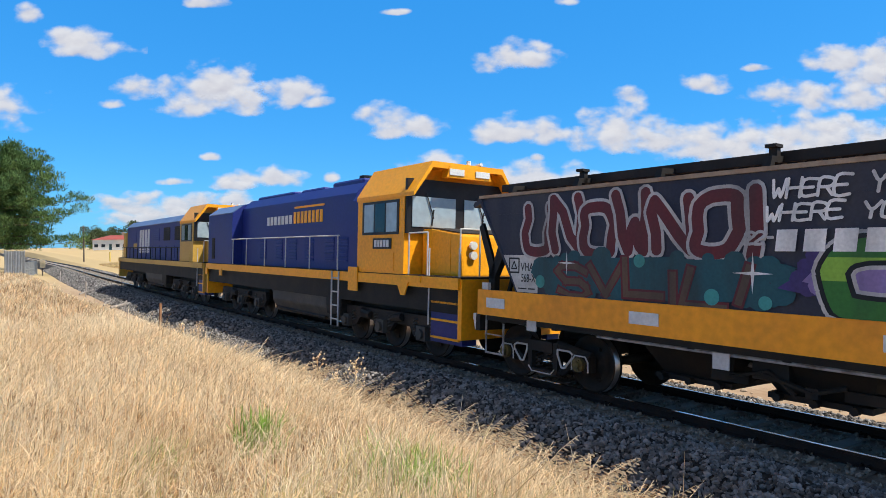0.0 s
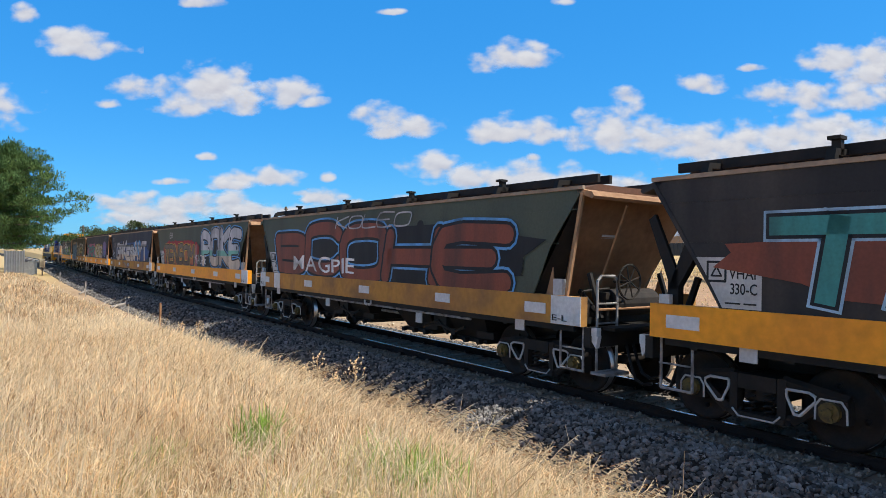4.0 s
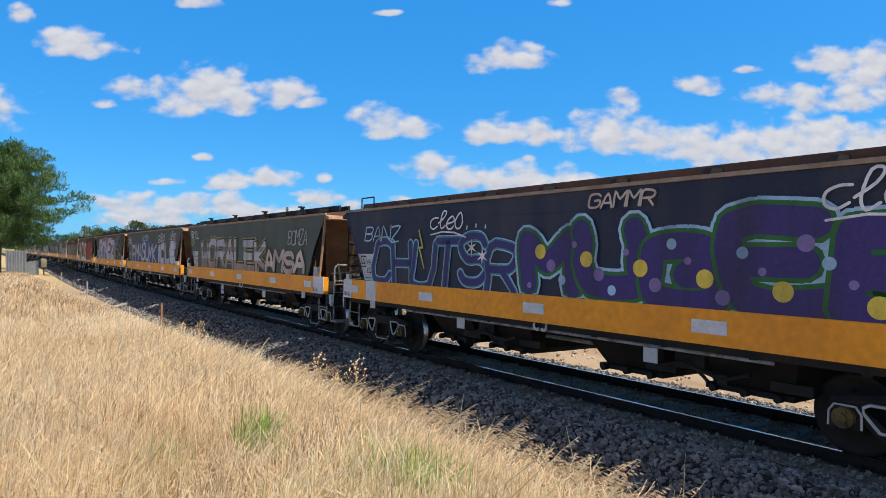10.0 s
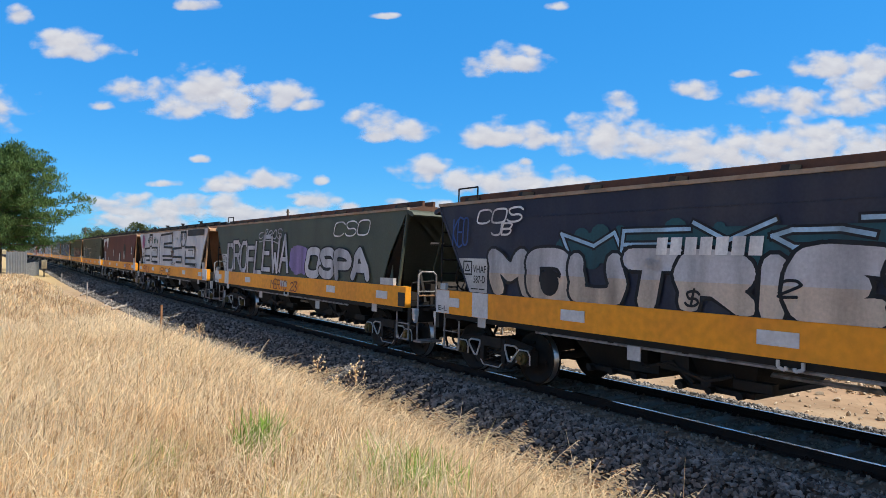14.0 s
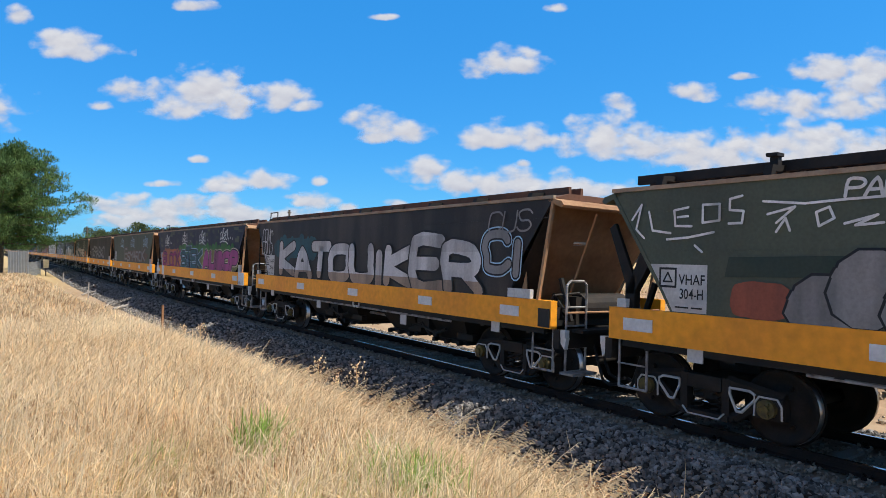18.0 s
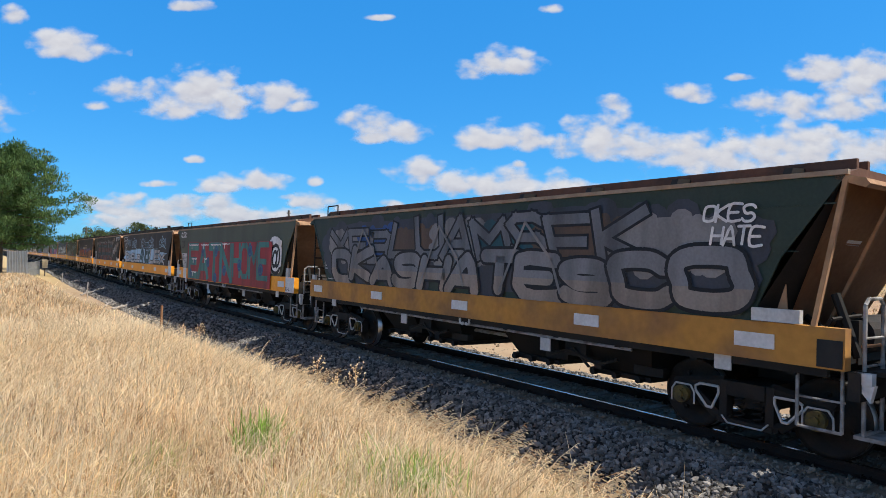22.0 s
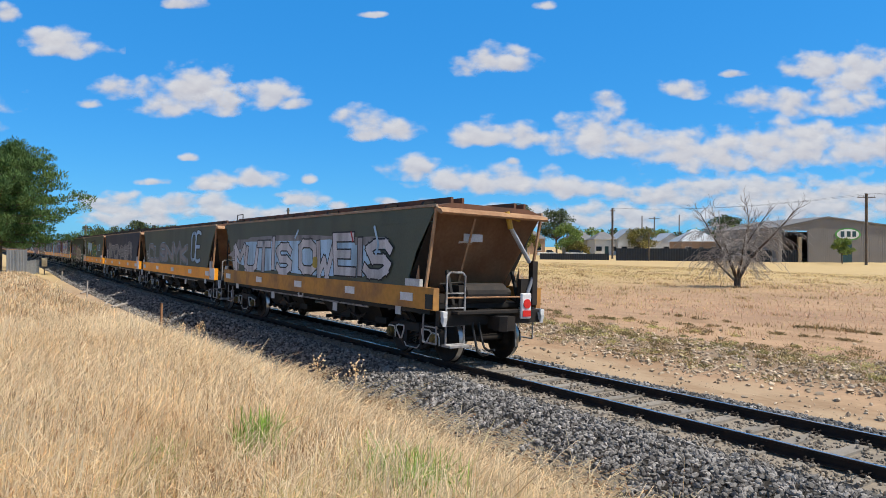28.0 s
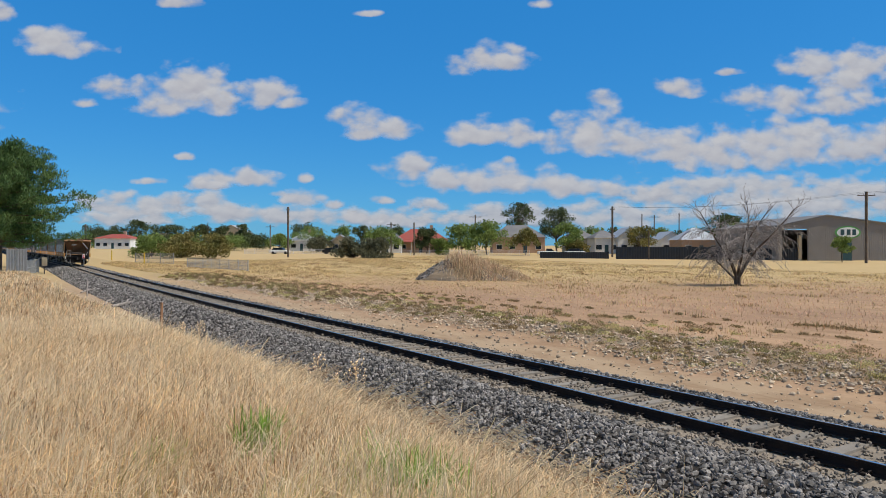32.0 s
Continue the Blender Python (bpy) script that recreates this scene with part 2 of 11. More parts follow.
def zone_ground(m):
    """Dry turf with bare tan dirt along the line and paler mown stripes further out."""
    t = m.node_tree
    n, ln = t.nodes, t.links
    bsdf = n["Principled BSDF"]
    old = bsdf.inputs["Base Color"].links[0].from_socket
    co = n.new("ShaderNodeTexCoord")
    sep = n.new("ShaderNodeSeparateXYZ")
    ln.new(co.outputs["Object"], sep.inputs[0])
    wob = n.new("ShaderNodeTexNoise")
    wob.inputs["Scale"].default_value, wob.inputs["Detail"].default_value = 0.9, 5
    ln.new(co.outputs["Object"], wob.inputs["Vector"])
    add = n.new("ShaderNodeMath")
    add.operation = "MULTIPLY_ADD"
    add.inputs[1].default_value = 1.6
    ln.new(wob.outputs["Fac"], add.inputs[0])
    ln.new(sep.outputs[0], add.inputs[2])
    ramp = n.new("ShaderNodeValToRGB")
    mr = n.new("ShaderNodeMapRange")
    mr.inputs["From Min"].default_value, mr.inputs["From Max"].default_value = -6.0, 14.0
    ln.new(add.outputs[0], mr.inputs["Value"])
    ln.new(mr.outputs[0], ramp.inputs[0])
    e = ramp.color_ramp.elements
    e[0].position, e[0].color = 0.07, (0, 0, 0, 1)
    e[1].position, e[1].color = 0.13, (1, 1, 1, 1)
    for p, c in ((0.53, 1.0), (0.57, 0.0)):
        k = e.new(p)
        k.color = (c, c, c, 1)
    mix = n.new("ShaderNodeMix")
    mix.data_type = "RGBA"
    ln.new(ramp.outputs[0], mix.inputs[0])
    ln.new(old, mix.inputs[6])
    mix.inputs[7].default_value = (0.38, 0.275, 0.175, 1)
    # a rough band of rubble and dead weeds beyond the dirt
    rough = n.new("ShaderNodeValToRGB")
    q = rough.color_ramp.elements
    q[0].position, q[0].color = 0.56, (0, 0, 0, 1)
    q[1].position, q[1].color = 0.61, (0.75, 0.75, 0.75, 1)
    for p, c in ((0.73, 0.75), (0.79, 0.0)):
        k = q.new(p)
        k.color = (c, c, c, 1)
    ln.new(mr.outputs[0], rough.inputs[0])
    band = n.new("ShaderNodeMix")
    band.data_type = "RGBA"
    ln.new(rough.outputs[0], band.inputs[0])
    ln.new(mix.outputs[2], band.inputs[6])
    band.inputs[7].default_value = (0.21, 0.16, 0.11, 1)
    # straggling darker tufts and litter, drawn out along the line
    long = n.new("ShaderNodeMapping")
    long.inputs["Scale"].default_value = (1.0, 0.35, 1.0)
    ln.new(co.outputs["Object"], long.inputs[0])
    turf = n.new("ShaderNodeTexNoise")
    turf.inputs["Scale"].default_value, turf.inputs["Detail"].default_value, turf.inputs["Roughness"].default_value = 1.3, 9, 0.68
    ln.new(long.outputs[0], turf.inputs["Vector"])
    thin = n.new("ShaderNodeValToRGB")
    thin.color_ramp.elements[0].position, thin.color_ramp.elements[1].position = 0.46, 0.62
    thin.color_ramp.elements[1].color = (0.7, 0.7, 0.7, 1)
    ln.new(turf.outputs["Fac"], thin.inputs[0])
    tuft = n.new("ShaderNodeMix")
    tuft.data_type = "RGBA"
    ln.new(thin.outputs[0], tuft.inputs[0])
    ln.new(band.outputs[2], tuft.inputs[6])
    tuft.inputs[7].default_value = (0.24, 0.15, 0.085, 1)
    # further out the pasture turns golden, in uneven drifts
    gold, away, out = n.new("ShaderNodeMix"), n.new("ShaderNodeVectorMath"), n.new("ShaderNodeMapRange")
    gold.data_type, away.operation = "RGBA", "DOT_PRODUCT"
    away.inputs[1].default_value = (0.68, 0.73, 0.0)
    ln.new(co.outputs["Object"], away.inputs[0])
    drift = n.new("ShaderNodeMath")
    drift.operation = "MULTIPLY_ADD"
    drift.inputs[1].default_value = 30.0
    ln.new(turf.outputs["Fac"], drift.inputs[0])
    ln.new(away.outputs["Value"], drift.inputs[2])
    out.inputs["From Min"].default_value, out.inputs["From Max"].default_value, out.inputs["To Max"].default_value = 48.0, 72.0, 0.75
    ln.new(drift.outputs[0], out.inputs["Value"])
    ln.new(out.outputs[0], gold.inputs[0])
    ln.new(tuft.outputs[2], gold.inputs[6])
    gold.inputs[7].default_value = (0.50, 0.37, 0.17, 1)
    ln.new(gold.outputs[2], bsdf.inputs["Base Color"])


zone_ground(EARTH)


def build_ground():
    xs = sorted(set([-2500, -900, -300, -120, -60, -30, -18, -12] + [-10 + 0.4 * i for i in range(56)] + [13 + 1.5 * i for i in range(20)] + [46, 55, 70, 90, 120, 160, 220, 300, 420, 650, 1100, 2600]))
    ys = sorted(set([-2500, -900, -300, -100, -40, -15] + [-8 + 0.7 * i for i in range(100)] + [64 + 3 * i for i in range(30)] + [160, 190, 230, 280, 350, 450, 650, 1000, 1700, 3200]))
    verts = [(x, y, ground_z(max(-60, min(220, x)), max(-30, min(260, y)))) for y in ys for x in xs]
    w = len(xs)
    faces = [(j * w + i, j * w + i + 1, (j + 1) * w + i + 1, (j + 1) * w + i) for j in range(len(ys) - 1) for i in range(w - 1)]
    g = soup("ground", verts, faces, EARTH, "structure", "dry straw-coloured grassland with bare tan dirt beside the line", "ground")
    g.data.shade_smooth()
    return g


build_ground()


def build_bed():
    """The ballast bank under the sleepers."""
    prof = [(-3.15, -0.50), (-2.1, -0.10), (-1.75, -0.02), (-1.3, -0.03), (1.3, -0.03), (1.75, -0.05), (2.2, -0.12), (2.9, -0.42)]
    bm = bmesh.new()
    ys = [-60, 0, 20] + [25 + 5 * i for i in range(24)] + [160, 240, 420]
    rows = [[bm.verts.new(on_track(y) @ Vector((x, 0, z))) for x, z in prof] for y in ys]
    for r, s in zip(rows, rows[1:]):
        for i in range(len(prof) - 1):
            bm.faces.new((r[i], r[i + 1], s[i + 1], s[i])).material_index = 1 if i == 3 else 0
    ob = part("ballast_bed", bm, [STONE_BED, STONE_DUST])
    tagged(ob, "bed of crushed rock under the track, darkened as shade between stones", "track bed", "", "structure")
    return prof


BED = build_bed()


def stone_shapes(n, rng):
    """A few faceted stones: unit icosahedra pulled out of shape."""
    bm = bmesh.new()
    bmesh.ops.create_icosphere(bm, subdivisions=1, radius=1.0)
    v = np.array([x.co[:] for x in bm.verts])
    f = np.array([[x.index for x in q.verts] for q in bm.faces])
    bm.free()
    return [v * rng.uniform(0.55, 1.15, (len(v), 1)) * rng.uniform(0.55, 1.3, 3) for _ in range(n)], f


def scatter_stones(name, spots, sizes, material, label, seed):
    rng = np.random.default_rng(seed)
    shapes, f = stone_shapes(12, rng)
    k = len(shapes[0])
    n = len(spots)
    pick = np.stack(shapes)[rng.integers(0, 12, n)]
    a = rng.uniform(0, 2 * np.pi, (3, n))
    c, s = np.cos(a), np.sin(a)
    z = np.zeros(n)
    one = np.ones(n)
    rz = np.stack([np.stack([c[0], -s[0], z], -1), np.stack([s[0], c[0], z], -1), np.stack([z, z, one], -1)], -2)
    rx = np.stack([np.stack([one, z, z], -1), np.stack([z, c[1], -s[1]], -1), np.stack([z, s[1], c[1]], -1)], -2)
    v = np.einsum("nij,njk,nvk->nvi", rz, rx, pick) * sizes[:, None, None] + spots[:, None, :]
    faces = (f[None] + (np.arange(n) * k)[:, None, None]).reshape(-1, 3)
    return soup(name, v, faces, material, "stuff", label, "ballast")


def build_ballast():
    rng = np.random.default_rng(5)
    bx, bz = zip(*BED)
    spots, sizes = [], []
    for y0, y1, n, r in ((1.0, 9.0, 16000, 0.036), (9.0, 20.0, 15000, 0.040), (20.0, 45.0, 11000, 0.05), (45, 100, 7000, 0.08)):
        y = rng.uniform(y0, y1, n)
        x = np.where(rng.random(n) < 0.6, rng.uniform(-3.2, -1.15, n), rng.uniform(-1.15, 2.7, n))
        z = np.interp(x, bx, bz)
        inside = np.abs(x) < 1.25
        gap = np.abs((y - 0.12) / 0.6 - np.round((y - 0.12) / 0.6)) * 0.6     # clear of the sleepers
        over = inside & (gap < 0.15)
        spill = rng.random(n) < np.where(np.abs(x) > 0.86, 0.55, 0.16)       # stones lying on the sleepers
        z = np.where(over, np.maximum(z, 0.4 * r), z)
        keep = (~over | spill) & ~(np.abs(np.abs(x) - 0.7525) < 0.1)
        m = np.array(TRACK)
        off = np.interp(y, BEND_Y, BEND_X)
        p = np.stack([x, y, z + rng.uniform(-0.3, 0.5, n) * r, np.ones(n)], -1) @ m.T
        p[:, 0] += off
        spots.append(p[keep, :3])
        sizes.append((rng.uniform(0.65, 1.35, n) * r)[keep])
    p, s = np.concatenate(spots), np.concatenate(sizes)
    mid = np.abs(p[:, 0] - np.interp(p[:, 1], BEND_Y, BEND_X)) < 1.3
    scatter_stones("ballast", p[~mid], s[~mid], STONE, "loose blue-grey crushed rock along the track", 6)
    scatter_stones("dusty_ballast", p[mid], s[mid] * 0.75, STONE_DUST, "dusty pale crushed rock between the rails", 7)


build_ballast()


def build_track():
    track = tagged(new("railway_track"), "single standard-gauge track with concrete sleepers", "railway track", "", "structure")
    track.matrix_basis = TRACK
    prof = [(-0.07, 0), (0.07, 0), (0.07, 0.012), (0.012, 0.03), (0.009, 0.1), (0.034, 0.108), (0.034, 0.134), (0.028, 0.14), (-0.028, 0.14), (-0.034, 0.134), (-0.034, 0.108), (-0.009, 0.1), (-0.012, 0.03), (-0.07, 0.012)]
    ys = [-60, 0, 20] + [25 + 4 * i for i in range(30)] + [160, 200, 300, 420]
    for x in (-0.7525, 0.7525):
        bm = bmesh.new()
        rows = [[bm.verts.new((bend(y) + x + u, y, v)) for u, v in prof] for y in ys]
        for r, q in zip(rows, rows[1:]):
            for i in range(len(prof)):
                j = (i + 1) % len(prof)
                bm.faces.new((r[i], r[j], q[j], q[i])).material_index = 1 if i == 7 else 0
        part("rail", bm, [RAIL_SIDE, RAIL_TOP], track, "rusty steel rail with a polished head")
    bm = bmesh.new()
    box(bm, -1.25, 1.25, -0.11, 0.11, -0.2, 0.0)
    bmesh.ops.scale(bm, vec=(1, 0.8, 1), verts=[v for v in bm.verts if v.co.z > -0.1])
    first = part("sleeper", bm, CONCRETE, track)
    bm = bmesh.new()
    for k in (-0.035, 0.035):
        pipe(bm, [(0, k, 0.0), (0.03, k, 0.05), (-0.03, k * 1.2, 0.055), (-0.055, k, 0.02)], 0.011, 5)
    box(bm, -0.02, 0.05, -0.04, 0.04, 0.0, 0.03)
    clip = part("rail_clip", bm, RAIL_SIDE, first)
    clip.matrix_basis = pose(-0.7525 - 0.1, 0, 0)
    spots = ((-0.7525 - 0.1, 180), (-0.7525 + 0.1, 0), (0.7525 - 0.1, 180), (0.7525 + 0.1, 0))
    clip.matrix_basis = pose(spots[0][0], 0, 0, 0, 0, spots[0][1])
    for i in range(110):
        y = 0.12 + 0.6 * i
        if i:
            s = same_mesh("sleeper", first, track, pose(bend(y), y, 0))
        else:
            s = first
            s.matrix_basis = pose(0, y, 0)
        for x, turn in spots[0 if i else 1:]:
            if i < 70 or x in (spots[0][0], spots[2][0]):
                same_mesh("rail_clip", clip, s, pose(x, 0, 0, 0, 0, turn))
    bm = bmesh.new()
    for i in list(range(-60, 0)) + list(range(110, 520)):
        y = 0.12 + 0.6 * i
        box(bm, bend(y) - 1.25, bend(y) + 1.25, y - 0.1, y + 0.1, -0.1, 0.0)
    part("far_sleepers", bm, CONCRETE, track, "far concrete sleepers")


build_track()

# ---- dry grass and weeds
STRAW = surface("dry straw grass", (0.80, 0.60, 0.34), 0.8, 0.0, (0.58, 0.39, 0.20), 0.7, 6, 0.75, 0.0, island=0.6, glow_through=0.5)
STRAW_PALE = surface("bleached grass", (0.88, 0.74, 0.50), 0.75, 0.0, (0.76, 0.58, 0.34), 0.7, 6, 0.6, 0.0, island=0.2, glow_through=0.5)
STRAW_RED = surface("reddish dry stems", (0.46, 0.28, 0.15), 0.85, 0.0, (0.33, 0.19, 0.10), 0.9, 6, 0.7, 0.0, island=0.5, glow_through=0.35)
STRAW_OLIVE = surface("yellow green grass", (0.58, 0.52, 0.22), 0.85, 0.0, (0.66, 0.52, 0.28), 0.9, 6, 0.7, 0.0, island=0.3, glow_through=0.5)
STRAW_PINK = surface("short browned grass", (0.70, 0.46, 0.32), 0.95, 0.0, (0.52, 0.34, 0.20), 0.15, 6, 0.8, 0.0, island=0.25, glow_through=0.6)
STRAW_FIELD = surface("mown straw", (0.66, 0.51, 0.25), 0.95, 0.0, (0.46, 0.33, 0.17), 0.15, 6, 0.8, 0.0, island=0.3, glow_through=0.45)
WEED_BROWN = surface("browned weeds", (0.34, 0.24, 0.13), 0.95, 0.0, (0.25, 0.20, 0.09), 1.0, 6, 0.7, 0.0, island=0.35, glow_through=0.4)
GREEN = surface("green grass blades", (0.24, 0.40, 0.06), 0.7, 0.0, (0.34, 0.44, 0.10), 2, 6, 0.6, 0.0, island=0.3, glow_through=0.5)
WEED = surface("olive weeds", (0.33, 0.29, 0.13), 0.9, 0.0, (0.24, 0.22, 0.09), 1.0, 6, 0.7, 0.0, island=0.35, glow_through=0.4)


def land(x, y):
    return np.array([ground_z(a, b) for a, b in zip(x, y)])


def blades(name, x, y, z, tall, wide, material, label, seed, lean=0.35, wind=(0.1, 0.15), category="grass", slots=None, swirl=False):
    """Bent ribbons of grass, three cross-cuts each. swirl: neighbours lean the same way, in drifting patches."""
    rng = np.random.default_rng(seed)
    n = len(x)
    a = rng.uniform(0, 2 * np.pi, n)
    if swirl:
        flow = np.array([noise.noise(Vector((p * 0.9, q * 0.9, 7.0))) + 0.6 * noise.noise(Vector((p * 2.6, q * 2.6, 2.0))) for p, q in zip(x, y)])
        a = -0.6 + 5.5 * flow + rng.normal(0, 0.75, n)
    k = rng.uniform(0, 1, n) ** 1.3 * lean
    dx, dy = np.cos(a) * k + wind[0], np.sin(a) * k + wind[1]
    b = rng.uniform(0, np.pi, n)
    wx, wy = np.cos(b) * wide / 2, np.sin(b) * wide / 2
    root = np.stack([x, y, z - 0.02], -1)
    side = np.stack([wx, wy, np.zeros(n)], -1)
    mid = root + np.stack([dx * tall * 0.35, dy * tall * 0.35, tall * 0.6], -1)
    tip = root + np.stack([dx * tall * 1.1, dy * tall * 1.1, tall * (1 - 0.25 * k)], -1)
    v = np.stack([root - side, root + side, mid + side * 0.8, mid - side * 0.8, tip + side * 0.25, tip - side * 0.25], 1)
    f = np.array([[0, 1, 2, 3], [3, 2, 4, 5]])
    faces = (f[None] + (np.arange(n) * 6)[:, None, None]).reshape(-1, 4)
    return soup(name, v, faces, material, "stuff", label, category, slots=None if slots is None else np.repeat(slots, 2))


def build_bank_grass():
    rng = np.random.default_rng(11)
    xs, ys, ts, ws, kinds = [], [], [], [], []
    for y0, y1, n, w, t in ((0.8, 6.0, 42000, 0.0068, 0.36), (6.0, 13.0, 42000, 0.0105, 0.36), (13, 26, 30000, 0.019, 0.27), (26, 70, 26000, 0.040, 0.26)):
        y = rng.uniform(y0, y1, n)
        edge = -3.62 + 0.30 * np.sin(y * 0.9) * np.sin(y * 0.37 + 1) + np.interp(y, BEND_Y, BEND_X) - np.interp(y, [4, 7.5, 9, 14, 19, 40], [0.42, 0.0, 0.0, 0.35, 1.0, 1.15])
        x = np.minimum(-9.6 + (edge + 9.6) * rng.random(n) ** 0.85 + rng.normal(0, 0.1, n), edge + 0.25)
        thick = np.array([noise.noise(Vector((a * 0.8, b * 0.8, 1.0))) + 0.6 * noise.noise(Vector((a * 2.5, b * 2.5, 4.0))) + 0.35 * noise.noise(Vector((a * 6.5, b * 6.5, 9.0))) for a, b in zip(x, y)])
        near_edge = np.clip((edge - x) / 1.0, 0.45, 1.0)
        tall = t * (0.4 + 0.8 * rng.random(n)) * (1 + 0.85 * thick) * near_edge
        tall = np.where(rng.random(n) < 0.02, tall * 1.45, tall)
        d = np.hypot(x + 8.8, y)
        keep = d > 1.6
        kind = np.where(rng.random(n) + thick * 0.5 > 0.62, 1, 0)
        kind = np.where(rng.random(n) - thick * 0.7 > 0.66, 2, kind)
        kind = np.where((rng.random(n) < 0.28) & (np.hypot(x + 7.6, y - 3.2) < 1.3 + thick), 3, kind)
        for lst, val in ((xs, x), (ys, y), (ts, tall), (ws, np.full(n, w) * rng.uniform(0.7, 1.5, n)), (kinds, kind)):
            lst.append(val[keep])
    x, y, t, w, k = (np.concatenate(v) for v in (xs, ys, ts, ws, kinds))
    blades("dry_grass", x, y, land(x, y), t, w, [STRAW, STRAW_PALE, STRAW_RED, STRAW_OLIVE], "tall dry straw-coloured grass on the bank", 12, lean=1.05, wind=(0.06, 0.05), slots=k, swirl=True)
    # the bank goes on behind and beside the camera
    n = 30000
    x2, y2 = rng.uniform(-15.0, -4.1, n), rng.uniform(-12.0, 40.0, n)
    away = ((y2 < 0.9) | (x2 < -9.4)) & (np.hypot(x2 + 8.8, y2) > 1.7)
    x2, y2 = x2[away], y2[away]
    blades("bank_grass", x2, y2, land(x2, y2), rng.uniform(0.2, 0.5, len(x2)), np.full(len(x2), 0.012), [STRAW, STRAW_PALE], "dry straw-coloured grass over the rest of the bank", 14, lean=0.8, slots=rng.integers(0, 2, len(x2)))
    # lodged stalks lying over the turf
    n = 16000
    y = rng.uniform(0.8, 16, n)
    x = rng.uniform(-9.4, -4.2, n)
    blades("lodged_grass", x, y, land(x, y) + rng.uniform(0.0, 0.25, n), rng.uniform(0.25, 0.5, n), np.full(n, 0.005), STRAW_PALE, "bleached fallen grass stalks among the standing grass", 13, lean=2.0)


build_bank_grass()


def feathery_heads():
    """Thin stalks over the turf, each with a loose fuzzy head."""
    rng = np.random.default_rng(15)
    n = 17000
    y = 1.2 + 15 * rng.random(n) ** 1.15
    x = rng.uniform(-9.4, -4.0, n)
    h = rng.uniform(0.24, 0.46, n) * np.clip((-3.6 - x) / 1.0, 0.6, 1.0) * np.interp(y, [9, 15], [1.0, 0.7])
    z = land(x, y)
    lx, ly = rng.normal(0.16, 0.26, n), rng.normal(0.06, 0.26, n)
    wide = 0.0011 + 0.00026 * np.hypot(x + 8.8, y)
    b = rng.uniform(0, np.pi, n)
    side = np.stack([np.cos(b), np.sin(b), np.zeros(n)], -1) * wide[:, None]
    def at(k):
        return np.stack([x + lx * k * k * h * 2, y + ly * k * k * h * 2, z + h * k], -1)
    pieces = [np.stack([at(0) - side, at(0) + side, at(0.7) + side, at(0.7) - side], 1)]
    for k in (0.70, 0.78, 0.86, 0.94):
        d = rng.normal(0, 0.012, (n, 3))
        s = side * rng.uniform(0.7, 1.5, (n, 1))
        pieces.append(np.stack([at(k) - s * 0.5, at(k) + s * 0.5, at(k + 0.11) + d + s, at(k + 0.11) + d - s], 1))
    v = np.concatenate(pieces)
    soup("grass_heads", v, np.arange(len(v) * 4).reshape(-1, 4), [STRAW_PALE, STRAW], "stuff", "thin grass stalks with fuzzy cream seed heads", "grass", slots=(rng.random(len(v)) < 0.3).astype(int))


feathery_heads()


def seed_heads():
    """Brome and wild oats along the edge of the bank: arching stalks, each ending in a plume of long drooping spikelets."""
    rng = np.random.default_rng(21)
    quads = []
    clumps = [(rng.normal(-3.72, 0.20), 3.6 + 9.5 * rng.random() ** 1.2, rng.uniform(0.75, 1.2)) for _ in range(46)]
    for i in range(1100):
        cx, cy, grow = clumps[rng.integers(0, 46)]
        x, y = rng.normal(cx, 0.12), rng.normal(cy, 0.22)
        if i % 5 == 0:
            x, y = rng.normal(-3.9, 0.35), rng.uniform(2.5, 16)
        x -= float(np.interp(y, [3.5, 7.5], [0.5, 0.0]))
        z = ground_z(x, y)
        h = (0.34 + 0.36 * rng.random()) * grow
        way = Vector((0.81, -0.58, 0)) * rng.normal(0.24, 0.20) + Vector((0.58, 0.81, 0)) * rng.normal(0.0, 0.14)
        droop = rng.uniform(0.0, 0.30)

        def at(k):
            return Vector((x, y, z)) + way * (h * 1.5 * k ** 2.4) + Vector((0, 0, h * (k - droop * k ** 4)))
        thick = 0.0032 + 0.0002 * math.hypot(x + 8.8, y)
        s = Vector((0.81, -0.58, 0)) * thick
        for p, q in zip((0.0, 0.35, 0.6, 0.8), (0.35, 0.6, 0.8, 1.0)):
            quads.append([at(p) - s, at(p) + s, at(q) + s, at(q) - s])
        if i % 3:      # a leaf blade from low on the stalk
            c, d = at(0.25), at(0.25) + Vector((rng.normal(0.10, 0.10), rng.normal(0, 0.12), rng.uniform(0.08, 0.2)))
            quads.append([c - s * 1.5, c + s * 1.5, d + s * 0.3, d - s * 0.3])
        for j in range(13):
            k = 0.60 + 0.40 * j / 12
            c = at(k)
            out = (way * 1.6 + Vector((rng.normal(0, 0.22), rng.normal(0, 0.22), rng.uniform(-0.25, 0.22)))).normalized()
            ln = rng.uniform(0.045, 0.085) * (1.15 - 0.5 * abs(k - 0.8) / 0.2)
            e = c + out * ln + Vector((0, 0, -0.35 * ln))
            m = c.lerp(e, 0.55)
            t = Vector((0.5, -0.4, 0.75)).normalized() * rng.uniform(0.0075, 0.0125)
            quads.append([c, m + t, e, m - t])
    v = np.array([[list(p) for p in q] for q in quads])
    f = np.arange(len(quads) * 4).reshape(-1, 4)
    soup("wild_oats", v, f, [STRAW_PALE, STRAW_RED], "stuff", "brome and wild oat stalks with drooping pale plumes", "grass", slots=(rng.random(len(quads)) < 0.16).astype(int))


seed_heads()


